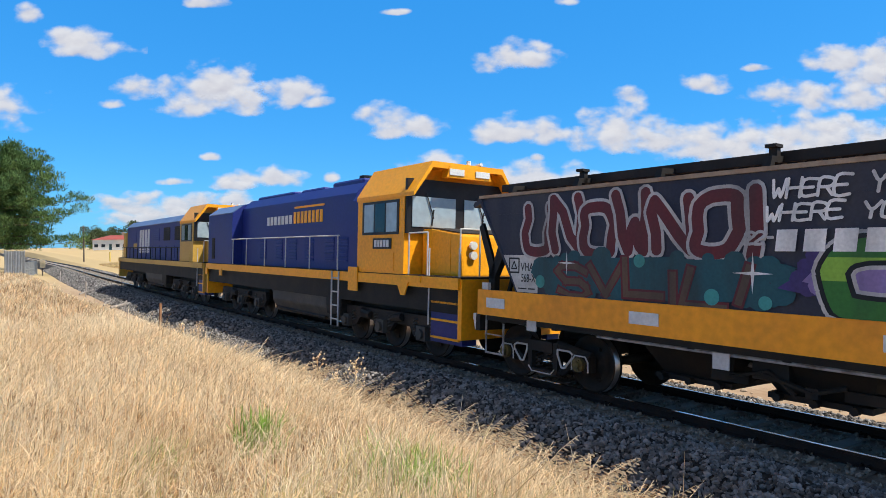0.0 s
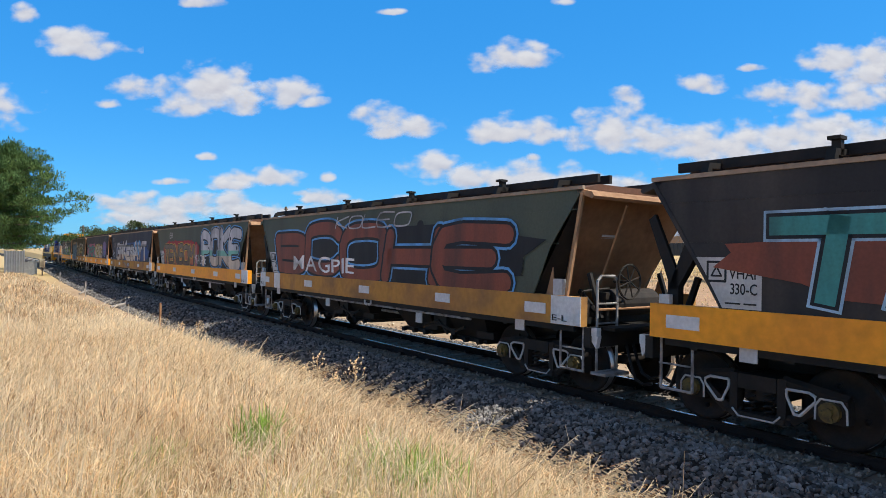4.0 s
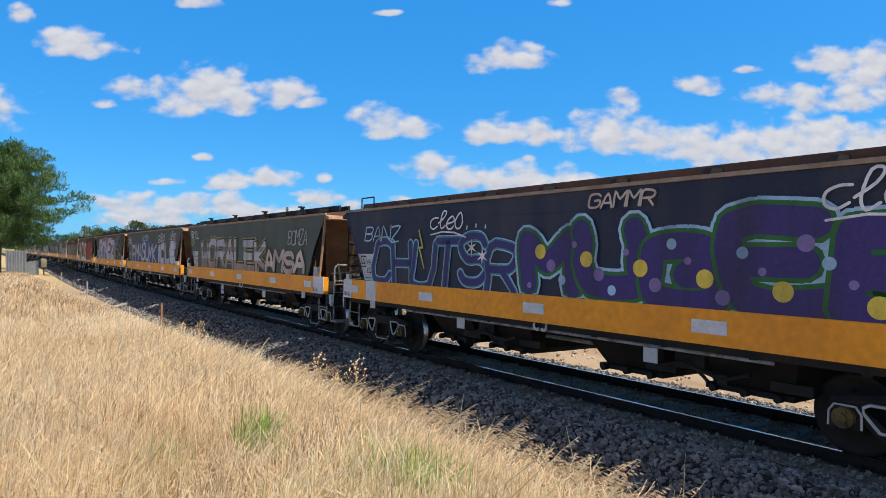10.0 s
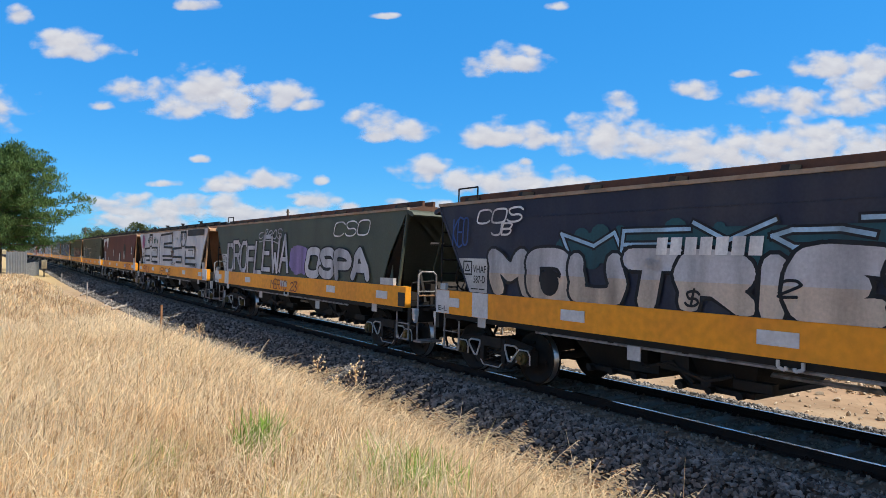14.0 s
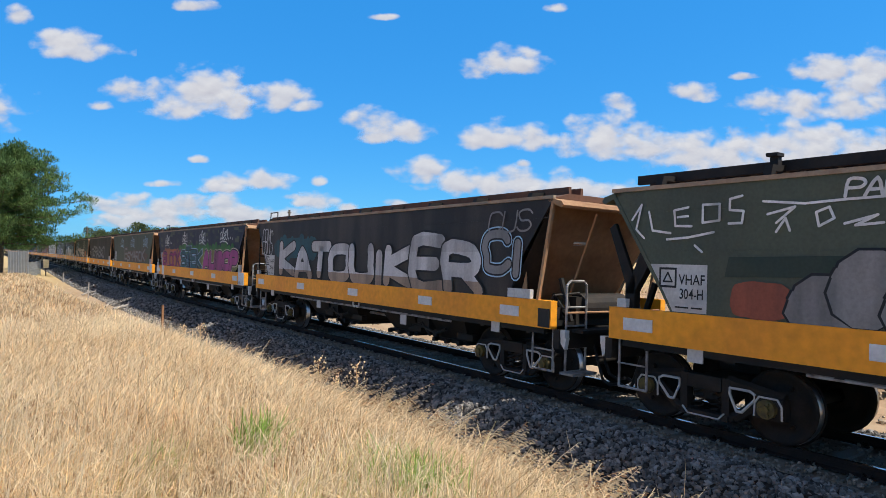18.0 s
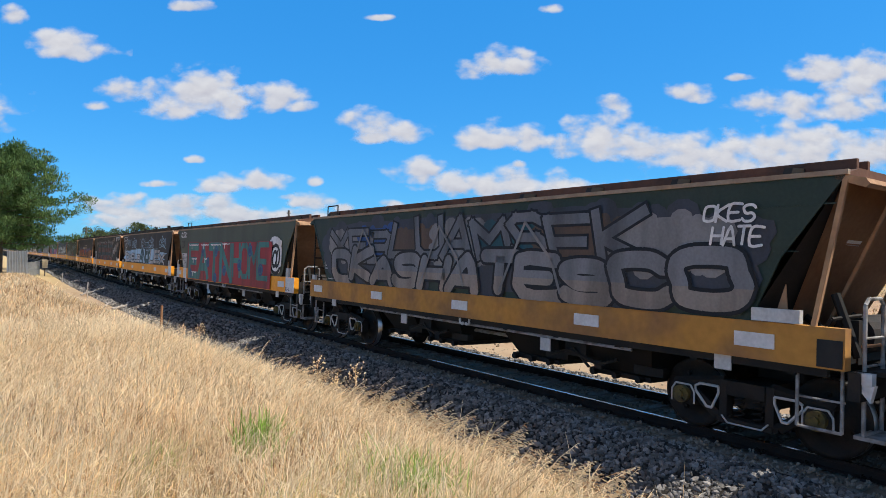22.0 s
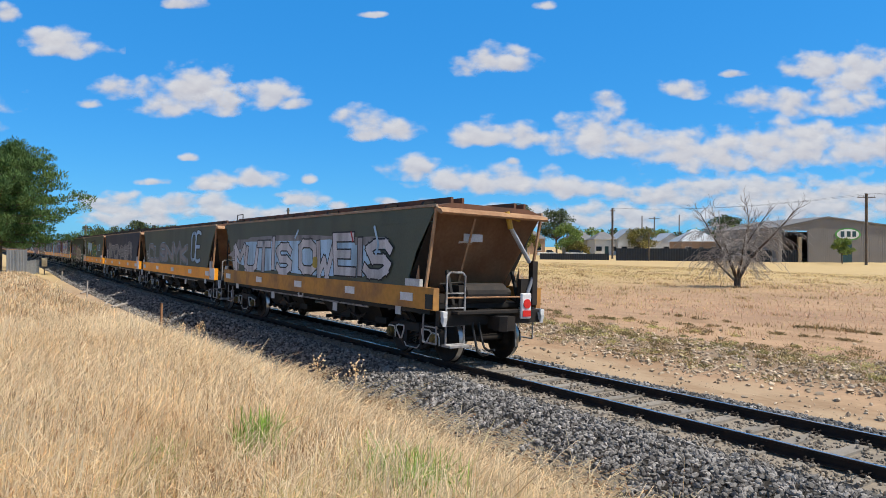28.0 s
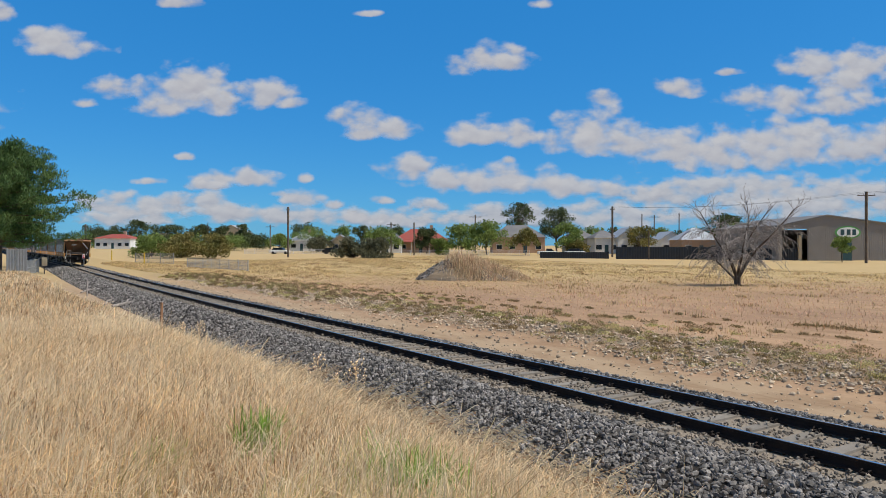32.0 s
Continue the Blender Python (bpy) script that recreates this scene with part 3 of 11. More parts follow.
def thistle(x, y, h, seed):
    """A dried thistle-like weed: branching stem with bristly heads."""
    rng = np.random.default_rng(seed)
    z = ground_z(x, y)
    w = tagged(new("dry_weed"), "dried branching weed with bristly straw heads", "weed", "dry weeds at the edge of the bank")
    w.matrix_basis = pose(x, y, z)
    b = bmesh.new()
    heads = []
    rod(b, (0, 0, -0.02), (0.02, 0.0, h), 0.006, 5)
    for i in range(17):
        k = 0.34 + 0.62 * i / 16
        a = i * 2.4 + rng.normal(0, 0.3)
        out = h * 0.20 * (1.25 - 0.7 * k) * rng.uniform(0.6, 1.2)
        p = Vector((0.02 * k, 0, h * k))
        q = p + Vector((math.cos(a) * out, math.sin(a) * out, out * 0.7))
        e = q + Vector((math.cos(a) * out * 0.25, math.sin(a) * out * 0.25, out * 0.8))
        rod(b, p, q, 0.0035, 4)
        rod(b, q, e, 0.003, 4)
        heads += [e, q]
    heads.append(Vector((0.02, 0, h)))
    part("stem", b, STRAW, w)
    for p in heads:
        b = bmesh.new()
        bmesh.ops.create_icosphere(b, subdivisions=1, radius=0.012)
        for v in b.verts:
            v.co = p + v.co * (rng.uniform(0.7, 1.0) if rng.random() < 0.6 else rng.uniform(1.5, 2.4))
        part("seed_head", b, STRAW_PALE, w)


for i, (x, y, h) in enumerate(((-3.42, 11.7, 0.80), (-3.05, 10.85, 0.78), (-3.5, 12.2, 0.5), (-3.4, 20.0, 0.66), (-3.5, 21.6, 0.5), (-3.3, 11.2, 0.5), (-4.0, 17.2, 0.45))):
    thistle(x, y, h, 40 + i)


def tufts():
    rng = np.random.default_rng(31)
    for cx, cy, n, r, h in ((-6.95, 5.15, 150, 0.09, 0.36), (-6.35, 3.7, 190, 0.17, 0.34), (-7.72, 5.2, 60, 0.10, 0.22)):
        x, y = rng.normal(cx, r, n), rng.normal(cy, r, n)
        blades("green_tuft", x, y, land(x, y) + 0.12, rng.uniform(0.6, 1.2, n) * h, np.full(n, 0.013), GREEN, "fresh green tuft in the dry grass", 32, lean=0.7)
    # olive weeds along the dirt edge beyond the line
    c, r, k = [], [], []
    for i in range(1250):
        cy = 3.0 + 61 * rng.random() ** 1.3
        cx = min(10.5, 4.7 + rng.gamma(2.2, 1.1)) + 0.3 * math.sin(cy * 0.5)
        m = int(rng.uniform(40, 130))
        s = rng.uniform(0.08, 0.28)
        if i % 8 == 0:      # two old wheel ruts with dark growth in them
            cx, s = (11.9 - 0.07 * (cy - 8) if i % 16 else 13.6 - 0.1 * (cy - 14)) + rng.normal(0, 0.10), 0.13
        d = rng.normal(0, 1, (m, 3))
        d /= np.linalg.norm(d, axis=1, keepdims=True)
        d[:, 2] = np.abs(d[:, 2]) * 0.55
        c.append(np.array([cx, cy, ground_z(cx, cy)]) + d * s * rng.random((m, 1)) ** 0.5 * np.array([1.0, 1.5, 1.0]))
        r.append(np.full(m, 0.018 + 0.0011 * math.hypot(cx + 8, cy)))
        k.append(np.full(m, 1 if i % 8 == 0 else (0, 1, 1, 2, 1)[i % 5]))
    c, r, k = np.concatenate(c), np.concatenate(r)[:, None], np.concatenate(k)
    m = len(c)
    a = rng.normal(0, 1, (m, 3)) + np.array([0, 0, 0.5])
    a /= np.linalg.norm(a, axis=1, keepdims=True)
    e = np.cross(a, rng.normal(0, 1, (m, 3)))
    e /= np.linalg.norm(e, axis=1, keepdims=True)
    v = np.stack([c, c + a * r * 0.6 - e * r * 0.35, c + a * r * 1.4, c + a * r * 0.6 + e * r * 0.35], 1)
    soup("weeds", v, np.arange(m * 4).reshape(-1, 4), [WEED, WEED_BROWN, STRAW_OLIVE], "stuff", "low bushy olive and brown weeds beside the dirt strip", "weeds", slots=k)
    n = 150000
    x = 6.0 + rng.random(n) ** 1.2 * 60
    y = 2 + rng.random(n) ** 0.75 * 105
    patchy = np.sin(x * 0.35 + 1.5 * np.sin(y * 0.11)) + np.sin(0.7 * x - 0.5 * y) * 0.5
    h = rng.uniform(0.04, 0.15, n) * (0.7 + 0.5 * (patchy > 0.3)) * np.where(rng.random(n) < 0.02, 1.8, 1.0)
    blades("field_grass", x, y, land(x, y), h, 0.007 + 0.0009 * np.hypot(x + 8, y), [STRAW_PINK, STRAW_FIELD], "short pinkish-brown and straw dry grass of the field", 34, lean=2.2, slots=((rng.random(n) + np.clip((x + y - 45) / 60, -0.3, 0.5)) > 0.6).astype(int))
    # scattered dead tussocks in the field
    xs, ys, hs = [], [], []
    for i in range(420):
        cx, cy = 8.8 + 50 * rng.random() ** 1.3, rng.uniform(3, 95)
        m = int(rng.uniform(15, 60))
        q = rng.uniform(0.10, 0.5)
        xs.append(rng.normal(cx, q, m)), ys.append(rng.normal(cy, q * 1.6, m)), hs.append(rng.uniform(0.08, 0.26) * rng.uniform(0.5, 1.2, m))
    x, y, h = (np.concatenate(q) for q in (xs, ys, hs))
    blades("dead_tussocks", x, y, land(x, y), h, 0.009 + 0.0006 * np.hypot(x + 8, y), [STRAW_RED, WEED_BROWN, STRAW_FIELD], "scattered reddish dead tussocks in the field", 37, lean=1.0, slots=rng.integers(0, 3, len(x)))
    # small stones raked to the edge of the dirt strip
    m = 24000
    y = 3 + 57 * rng.random(m) ** 1.3
    x = np.where(rng.random(m) < 0.85, 4.5 + rng.gamma(2.0, 0.8, m), rng.uniform(2.6, 5.4, m)) + 0.3 * np.sin(y * 0.5)
    s = 0.010 + 0.065 * rng.random(m) ** 4
    scatter_stones("field_stones", np.stack([x, y, land(x, y) + s * 0.3], -1), s, STONE_TAN, "tan stones and rubble beside the dirt strip", 35)


tufts()

# ---- the train: hopper wagons
LEN, TOP, DECK, SILL_LOW = 13.4, 3.19, 1.54, 1.105     # sill length; heights over the rail head
HALF = 1.45
PITCH = 14.56
AXLES = [1.28 - 0.86, 1.28 + 0.86, LEN - 1.28 - 0.86, LEN - 1.28 + 0.86]   # behind the leading end of the sill
WHEEL_R = 0.46


def run(t):
    """How far the leading end of the first wagon's sill stands along the line at t seconds."""
    u = (t - 16) / 16
    return 343.26 + 332.59 * u - 1.471 * u * u


def behind(k):
    """How far wagon k trails the first one; the couplings are a little stretched or slack along the train."""
    return PITCH * k - float(np.interp(k, [4, 7, 8.5, 10, 12, 20, 28, 34, 39], [0.0, -0.2, -0.36, -0.11, -0.02, 0.05, -0.04, 0.2, 0.0]))


def wheelset_mesh(r, gauge=0.7525):
    bm = bmesh.new()
    rod(bm, (-1.02, 0, 0), (1.02, 0, 0), 0.075, 10)
    for side in (-1, 1):
        x = gauge * side
        prof = [(0.09, 0.10), (0.09, 0.16), (0.035, 0.19), (0.035, r - 0.10), (0.065, r - 0.055), (0.065, r), (-0.05, r + 0.003), (-0.065, r + 0.028), (-0.075, r + 0.02), (-0.075, r - 0.06), (-0.02, r - 0.10), (-0.02, 0.19), (-0.09, 0.16), (-0.09, 0.1)]
        rings = []
        n = 28
        for i in range(n):
            c, s = math.cos(2 * math.pi * i / n), math.sin(2 * math.pi * i / n)
            rings.append([bm.verts.new((x + side * u, c * w, s * w)) for u, w in prof])
        for i in range(n):
            p, q = rings[i], rings[(i + 1) % n]
            for j in range(len(prof) - 1):
                bm.faces.new((p[j], p[j + 1], q[j + 1], q[j])).material_index = 1 if j == 5 else 0
        for k in range(3):      # bolts, so that the turning shows
            a = 2 * math.pi * k / 3
            rod(bm, (x + side * 0.03, math.cos(a) * 0.27, math.sin(a) * 0.27), (x + side * 0.06, math.cos(a) * 0.27, math.sin(a) * 0.27), 0.035, 6)
    return bm


def sideframe(bm, x, m=0, trim=1):
    """A three-piece bogie's cast side frame with its two triangular windows, rimmed in pale paint."""
    y0 = 0.86
    w = 0.07
    for s in (-1, 1):
        # upper bar, lower diagonals and the pedestal over the axle box
        pipe(bm, [(x, s * 0.30, 0.72), (x, s * (y0 - 0.2), 0.66), (x, s * (y0 + 0.16), 0.60)], w, 6, m)
        pipe(bm, [(x, s * 0.22, 0.24), (x, s * 0.40, 0.26), (x, s * (y0 - 0.12), 0.52)], w, 6, m)
        box(bm, x - 0.09, x + 0.09, s * y0 - 0.17, s * y0 + 0.17, 0.34, 0.60, m)
        box(bm, x - 0.07, x + 0.07, s * 0.30 - 0.05, s * 0.30 + 0.05, 0.24, 0.74, m)
        # painted rim of the window
        tri = [(s * 0.36, 0.64), (s * 0.36, 0.56), (s * 0.45, 0.36), (s * 0.52, 0.36), (s * 0.69, 0.55), (s * 0.69, 0.60), (s * 0.62, 0.64), (s * 0.36, 0.64)]
        sx = x + math.copysign(0.075, x)
        pipe(bm, [(sx, a, b) for a, b in tri], 0.018, 5, trim)
        hx = x + math.copysign(0.095, x)
        pipe(bm, [(hx, s * y0 + a, b) for a, b in ((-0.17, 0.36), (-0.165, 0.52), (-0.11, 0.60), (0.11, 0.60), (0.165, 0.52), (0.17, 0.36))], 0.013, 5, trim)
    pipe(bm, [(x + math.copysign(0.095, x), a, b) for a, b in ((-0.30, 0.30), (-0.22, 0.215), (0.22, 0.215), (0.30, 0.30))], 0.012, 5, trim)
    box(bm, x - 0.09, x + 0.09, -0.34, 0.34, 0.20, 0.27, m)
    box(bm, x - 0.08, x + 0.08, -0.24, 0.24, 0.56, 0.74, m)


def coil(bm, foot, r, tall, turns, wire=0.014):
    """One continuous coil of round wire."""
    n = turns * 8
    rings = []
    for i in range(n + 1):
        a = i * math.pi / 4
        out = Vector((math.cos(a), math.sin(a), 0))
        c = foot + out * r + Vector((0, 0, tall * i / n))
        rings.append([bm.verts.new(c + out * wire * math.cos(k * math.pi / 2) + Vector((0, 0, wire * math.sin(k * math.pi / 2)))) for k in range(4)])
    for p, q in zip(rings, rings[1:]):
        for k in range(4):
            bm.faces.new((p[k], p[(k + 1) % 4], q[(k + 1) % 4], q[k]))


def spring(bm, x, y):
    coil(bm, Vector((x, y, 0.28)), 0.06, 0.28, 4)


def bogie(parent, y, trim=None, hub=None):
    """The fixed parts of a bogie; its wheelsets turn and are parts of the wagon."""
    b = bmesh.new()
    box(b, -1.0, 1.0, -0.2, 0.2, 0.42, 0.72)
    box(b, -0.25, 0.25, -0.3, 0.3, 0.72, 0.95)
    box(b, -0.6, 0.6, -0.05, 0.05, 0.35, 0.42)
    top = part("bogie", b, STEEL_DARK, parent, "dark cast-steel freight bogie with coil springs")
    top.matrix_basis = pose(0, y, 0)
    for x in (-1.02, 1.02):
        b = bmesh.new()
        sideframe(b, x)
        part("side_frame", b, [STEEL_DARK, trim or WHITE_OLD], top)
        for k in (-0.12, 0.12):
            b = bmesh.new()
            spring(b, x, k)
            part("coil_spring", b, STEEL_DARK, top)
        for k in (-0.86, 0.86):
            b = bmesh.new()
            s = math.copysign(1, x)
            rod(b, (x + s * 0.06, k, 0.47), (x + s * 0.16, k, 0.47), 0.115, 12)
            rod(b, (x + s * 0.16, k, 0.47), (x + s * 0.20, k, 0.47), 0.055, 8)
            for j in range(3):
                a = 2 * math.pi * j / 3
                rod(b, (x + s * 0.16, k + 0.075 * math.cos(a), 0.47 + 0.075 * math.sin(a)), (x + s * 0.185, k + 0.075 * math.cos(a), 0.47 + 0.075 * math.sin(a)), 0.018, 6)
            part("axle_cap", b, hub or HUB, top, "" if hub else "yellow axle bearing cap")
    return top


def hopper_chute(parent, y, half):
    """One of the discharge hoppers under the sill: a dark inverted pyramid."""
    b = bmesh.new()
    lo = [b.verts.new((x, y + k, 0.55)) for x, k in ((-0.9, -0.5), (0.9, -0.5), (0.9, 0.5), (-0.9, 0.5))]
    hi = [b.verts.new((x, y + k, SILL_LOW + 0.05)) for x, k in ((-1.3, -half), (1.3, -half), (1.3, half), (-1.3, half))]
    for i in range(4):
        b.faces.new((lo[i], lo[(i + 1) % 4], hi[(i + 1) % 4], hi[i]))
    b.faces.new(lo[::-1])
    box(b, -1.0, 1.0, y - 0.56, y + 0.58, 0.49, 0.56)
    box(b, -1.05, -0.9, y - 0.8, y - 0.3, 0.60, 0.72)
    for k in (-0.42, 0.0, 0.42):
        rod(b, (-1.02, y + k, 0.52), (-1.12, y + k, 0.52), 0.05, 7)
    return part("discharge_hopper", b, STEEL_BLACK, parent)


def roof(parent, kind):
    """Roof sheet, running boards on brackets and hatch covers."""
    b = bmesh.new()
    prof = [(-HALF, TOP), (-1.05, TOP + 0.10), (1.05, TOP + 0.10), (HALF, TOP)]
    slab(b, prof, "y", -LEN + 0.05, -0.05)
    part("roof_sheet", b, RUST_ROOF, parent, "rusty roof sheeting")
    b = bmesh.new()
    for x in (-HALF, HALF):
        s = math.copysign(1, x)
        box(b, x - 0.03, x + 0.03, -LEN, 0, TOP - 0.01, TOP + 0.045)
    part("top_lip", b, LIP, parent, "pale dusty lip along the top")
    high = 0.17 if kind == "A" else 0.12
    b = bmesh.new()
    for x in (-1.0, -0.72, 0.72, 1.0):
        box(b, x - 0.03, x + 0.03, -LEN + 0.1, -0.1, TOP + high - 0.03, TOP + high + 0.10)
    for i in range(62):
        y = -0.2 - i * 0.2
        for s in (-1, 1):
            box(b, min(s * 0.72, s * 1.0), max(s * 0.72, s * 1.0), y - 0.03, y + 0.03, TOP + high + 0.02, TOP + high + 0.05)
    part("running_board", b, STEEL_DARK if kind == "A" else RUST_ROOF, parent, "dark grating walkway along the roof")
    for s in (-1, 1):
        b = bmesh.new()
        post = [(-HALF + 0.08, TOP + 0.02), (-HALF + 0.14, TOP + high + 0.02), (-1.0, TOP + high + 0.04), (-1.0, TOP + high - 0.03), (-HALF + 0.20, TOP + high - 0.05), (-HALF + 0.2, TOP + 0.03)]
        slab(b, [(-s * u, v) for u, v in post], "y", -0.05, 0.05)
        first = part("walkway_bracket", b, STEEL_BLACK, parent)
        first.matrix_basis = pose(0, -0.7, 0)
        for i in range(1, 9):
            same_mesh("walkway_bracket", first, parent, pose(0, -0.7 - i * (LEN - 1.4) / 8, 0))
    if kind == "A":
        for i in (1, 3, 5, 7):
            y = -0.7 - i * (LEN - 1.4) / 8
            b = bmesh.new()
            box(b, -1.20, -1.12, y - 0.05, y + 0.05, TOP + 0.12, TOP + 0.31)
            box(b, -1.26, -1.10, y - 0.07, y + 0.07, TOP + 0.30, TOP + 0.34)
            part("hatch_stop", b, STEEL_BLACK, parent)
    for i in range(4):
        y = -1.7 - i * 3.2
        b = bmesh.new()
        slab(b, [(-0.95, TOP + 0.09), (-0.6, TOP + 0.19), (0.6, TOP + 0.19), (0.95, TOP + 0.09)], "y", y - 1.1, y + 1.1)
        for k in range(11):
            yy = y - 1.05 + k * 0.21
            slab(b, [(-0.97, TOP + 0.09), (-0.6, TOP + 0.215), (-0.6, TOP + 0.19), (-0.95, TOP + 0.07)], "y", yy - 0.03, yy + 0.03)
        part("hatch_cover", b, RUST, parent, "rusty corrugated hatch cover")
    if kind == "B":
        b = bmesh.new()
        pipe(b, [(-1.1, -0.15, TOP), (-1.1, -0.15, TOP + 0.36), (-1.1, -0.75, TOP + 0.36), (-1.1, -0.75, TOP)], 0.016, 6)
        part("roof_handrail", b, STEEL_BLACK, parent)


def ladder(bm, x, y, z0, z1, wide, axis="y", rungs=5, r=0.014):
    for s in (-0.5, 0.5):
        p = (x, y + s * wide, z0) if axis == "y" else (x + s * wide, y, z0)
        q = (x, y + s * wide, z1) if axis == "y" else (x + s * wide, y, z1)
        rod(bm, p, q, r)
    for i in range(rungs):
        z = z0 + (z1 - z0) * (i + 0.5) / rungs
        p, q = ((x, y - wide / 2, z), (x, y + wide / 2, z)) if axis == "y" else ((x - wide / 2, y, z), (x + wide / 2, y, z))
        rod(bm, p, q, r * 0.9)


def end_fittings(parent, front, kind):
    """Headstock, coupler, steps, hand rails and the brake gear of one end. s points out of the wagon."""
    s = 1 if front else -1
    y = 0.0 if front else -LEN

    def o(k):
        return y + s * k
    b = bmesh.new()
    box(b, -1.40, 1.40, min(o(0.0), o(0.12)), max(o(0.0), o(0.12)), 0.80, 1.10)
    box(b, -1.1, 1.1, min(o(0.12), o(0.34)), max(o(0.12), o(0.34)), 1.05, 1.10)
    part("headstock", b, STEEL_DARK, parent, "grimy steel headstock")
    b = bmesh.new()
    box(b, -0.14, 0.14, min(o(0.1), o(0.42)), max(o(0.1), o(0.42)), 0.72, 0.98)
    slab(b, [(-0.2, o(0.36)), (0.12, o(0.36)), (0.2, o(0.58)), (0.02, o(0.55)), (-0.08, o(0.66)), (-0.2, o(0.55))], "z", 0.70, 1.0)
    part("coupler", b, STEEL_DARK, parent, "rusty knuckle coupler")
    b = bmesh.new()
    pts = [(0.35, o(0.14), 0.95), (0.42, o(0.32), 0.8), (0.36, o(0.42), 0.5), (0.3, o(0.5), 0.35)]
    pipe(b, pts, 0.03, 7)
    part("brake_hose", b, BLACK, parent)
    for x in (-1.32, 1.32):
        k = math.copysign(1, x)
        b = bmesh.new()
        # U-shaped foot step hung from the end of the sill
        pipe(b, [(x, o(-0.08), 1.12), (x, o(-0.08), 0.42), (x, o(-0.55), 0.42), (x, o(-0.55), 1.12)], 0.02, 6)
        pipe(b, [(x, o(-0.05), 0.75), (x, o(-0.55), 0.75)], 0.014, 6)
        part("foot_step", b, STEP_GREY, parent, "pale bent-bar foot step")
        b = bmesh.new()
        box(b, x - 0.05, x + 0.05, min(o(0.02), o(0.22)), max(o(0.02), o(0.24)), 0.98, 1.10)
        slab(b, [(o(0.05), 0.98), (o(0.24), 0.98), (o(0.2), 0.80)], "x", x - 0.04, x + 0.04)
        part("lamp_bracket", b, WHITE, parent, "white lamp bracket")
    # inner hopper leg struts and cross bearers behind the end sheet
    b = bmesh.new()
    for x in (-0.9, 0.9):
        pipe(b, [(x, o(-0.1), 1.2), (x, o(-0.35), 1.9)], 0.05, 6)
        pipe(b, [(x, o(-0.15), 1.25), (x * 0.6, o(-1.0), 1.7)], 0.045, 6)
    box(b, -1.3, 1.3, min(o(-0.2), o(-1.6)), max(o(-0.2), o(-1.6)), 1.12, 1.22)
    part("end_strut", b, STEEL_BLACK, parent)
    def brake_wheel(x, k, z):
        b = bmesh.new()
        for i in range(20):
            a0, a1 = 2 * math.pi * i / 20, 2 * math.pi * (i + 1) / 20
            rod(b, (x + 0.27 * math.cos(a0), o(k), z + 0.27 * math.sin(a0)), (x + 0.27 * math.cos(a1), o(k), z + 0.27 * math.sin(a1)), 0.018, 5)
        for i in range(4):
            a = math.pi * i / 4 + 0.3
            rod(b, (x + 0.26 * math.cos(a), o(k), z + 0.26 * math.sin(a)), (x - 0.26 * math.cos(a), o(k), z - 0.26 * math.sin(a)), 0.012, 5)
        rod(b, (x, o(k), z), (x, o(k - 0.3), z), 0.03, 6)
        part("brake_wheel", b, STEEL_DARK, parent, "spoked handbrake wheel")

    b = bmesh.new()      # looped air hoses between the wagons
    for x, z in ((-0.55, 0.22), (-0.38, 0.30)):
        pipe(b, [(x, o(0.10), 0.85), (x, o(0.2), 0.55), (x, o(0.3), z + 0.06), (x + 0.03, o(0.42), z), (x + 0.06, o(0.56), z + 0.04)], 0.026, 6)
    part("air_hose", b, BLACK, parent)
    if front and kind == "A":
        for x in (-1.34, 1.34):      # dark raking posts that carry the overhanging end
            b = bmesh.new()
            slab(b, [(o(-0.22), 1.08), (o(-0.38), 1.08), (o(-0.38), 2.02), (o(-0.22), 1.98)], "x", x - 0.06, x + 0.06)
            slab(b, [(o(-0.22), 1.75), (o(-0.36), 1.75), (o(-0.66), 2.25), (o(-0.50), 2.42)], "x", x - 0.06, x + 0.06)
            slab(b, [(o(-0.36), 1.5), (o(-0.36), 1.3), (o(-0.86), 1.02), (o(-0.96), 1.10)], "x", x - 0.05, x + 0.05)
            slab(b, [(o(-0.22), 1.8), (o(-0.36), 1.9), (o(0.02), 2.75), (o(0.12), 2.68)], "x", x - 0.02, x + 0.04)
            part("end_post", b, STEEL_BLACK, parent, "dark raking steel end post")
    elif front:
        b = bmesh.new()
        pipe(b, [(-1.38, o(-0.02), 1.1), (-1.38, o(-0.02), TOP - 0.05), (-0.98, o(-0.02), TOP - 0.05), (-0.98, o(-0.02), 1.2)], 0.018, 6)
        steps = part("end_ladder", b, STEEL_BLACK, parent)
        for i in range(7):
            b = bmesh.new()
            rod(b, (-1.38, o(-0.02), 1.33 + 0.27 * i), (-0.98, o(-0.02), 1.33 + 0.27 * i), 0.016, 6)
            part("rung", b, STEEL_BLACK, steps)
        brake_wheel(-0.85, -0.15, 1.8)
    else:
        b = bmesh.new()
        pipe(b, [(-1.2, o(0.08), 0.42), (-1.2, o(0.08), 1.80), (-1.12, o(0.08), 1.87), (-0.82, o(0.08), 1.87), (-0.74, o(0.08), 1.80), (-0.74, o(0.08), 0.42), (-1.2, o(0.08), 0.42)], 0.022, 6)
        for z in (1.45, 1.15, 0.8):
            rod(b, (-1.2, o(0.08), z), (-0.74, o(0.08), z), 0.016, 6)
        box(b, -1.24, -0.70, min(o(0.0), o(0.3)), max(o(0.0), o(0.3)), 0.38, 0.42)
        part("shunter_step", b, STEP_GREY, parent, "pale tube steps and grab rail")
        b = bmesh.new()
        rod(b, (-0.55, o(-0.30), 1.42), (0.55, o(-0.30), 1.42), 0.23, 16)
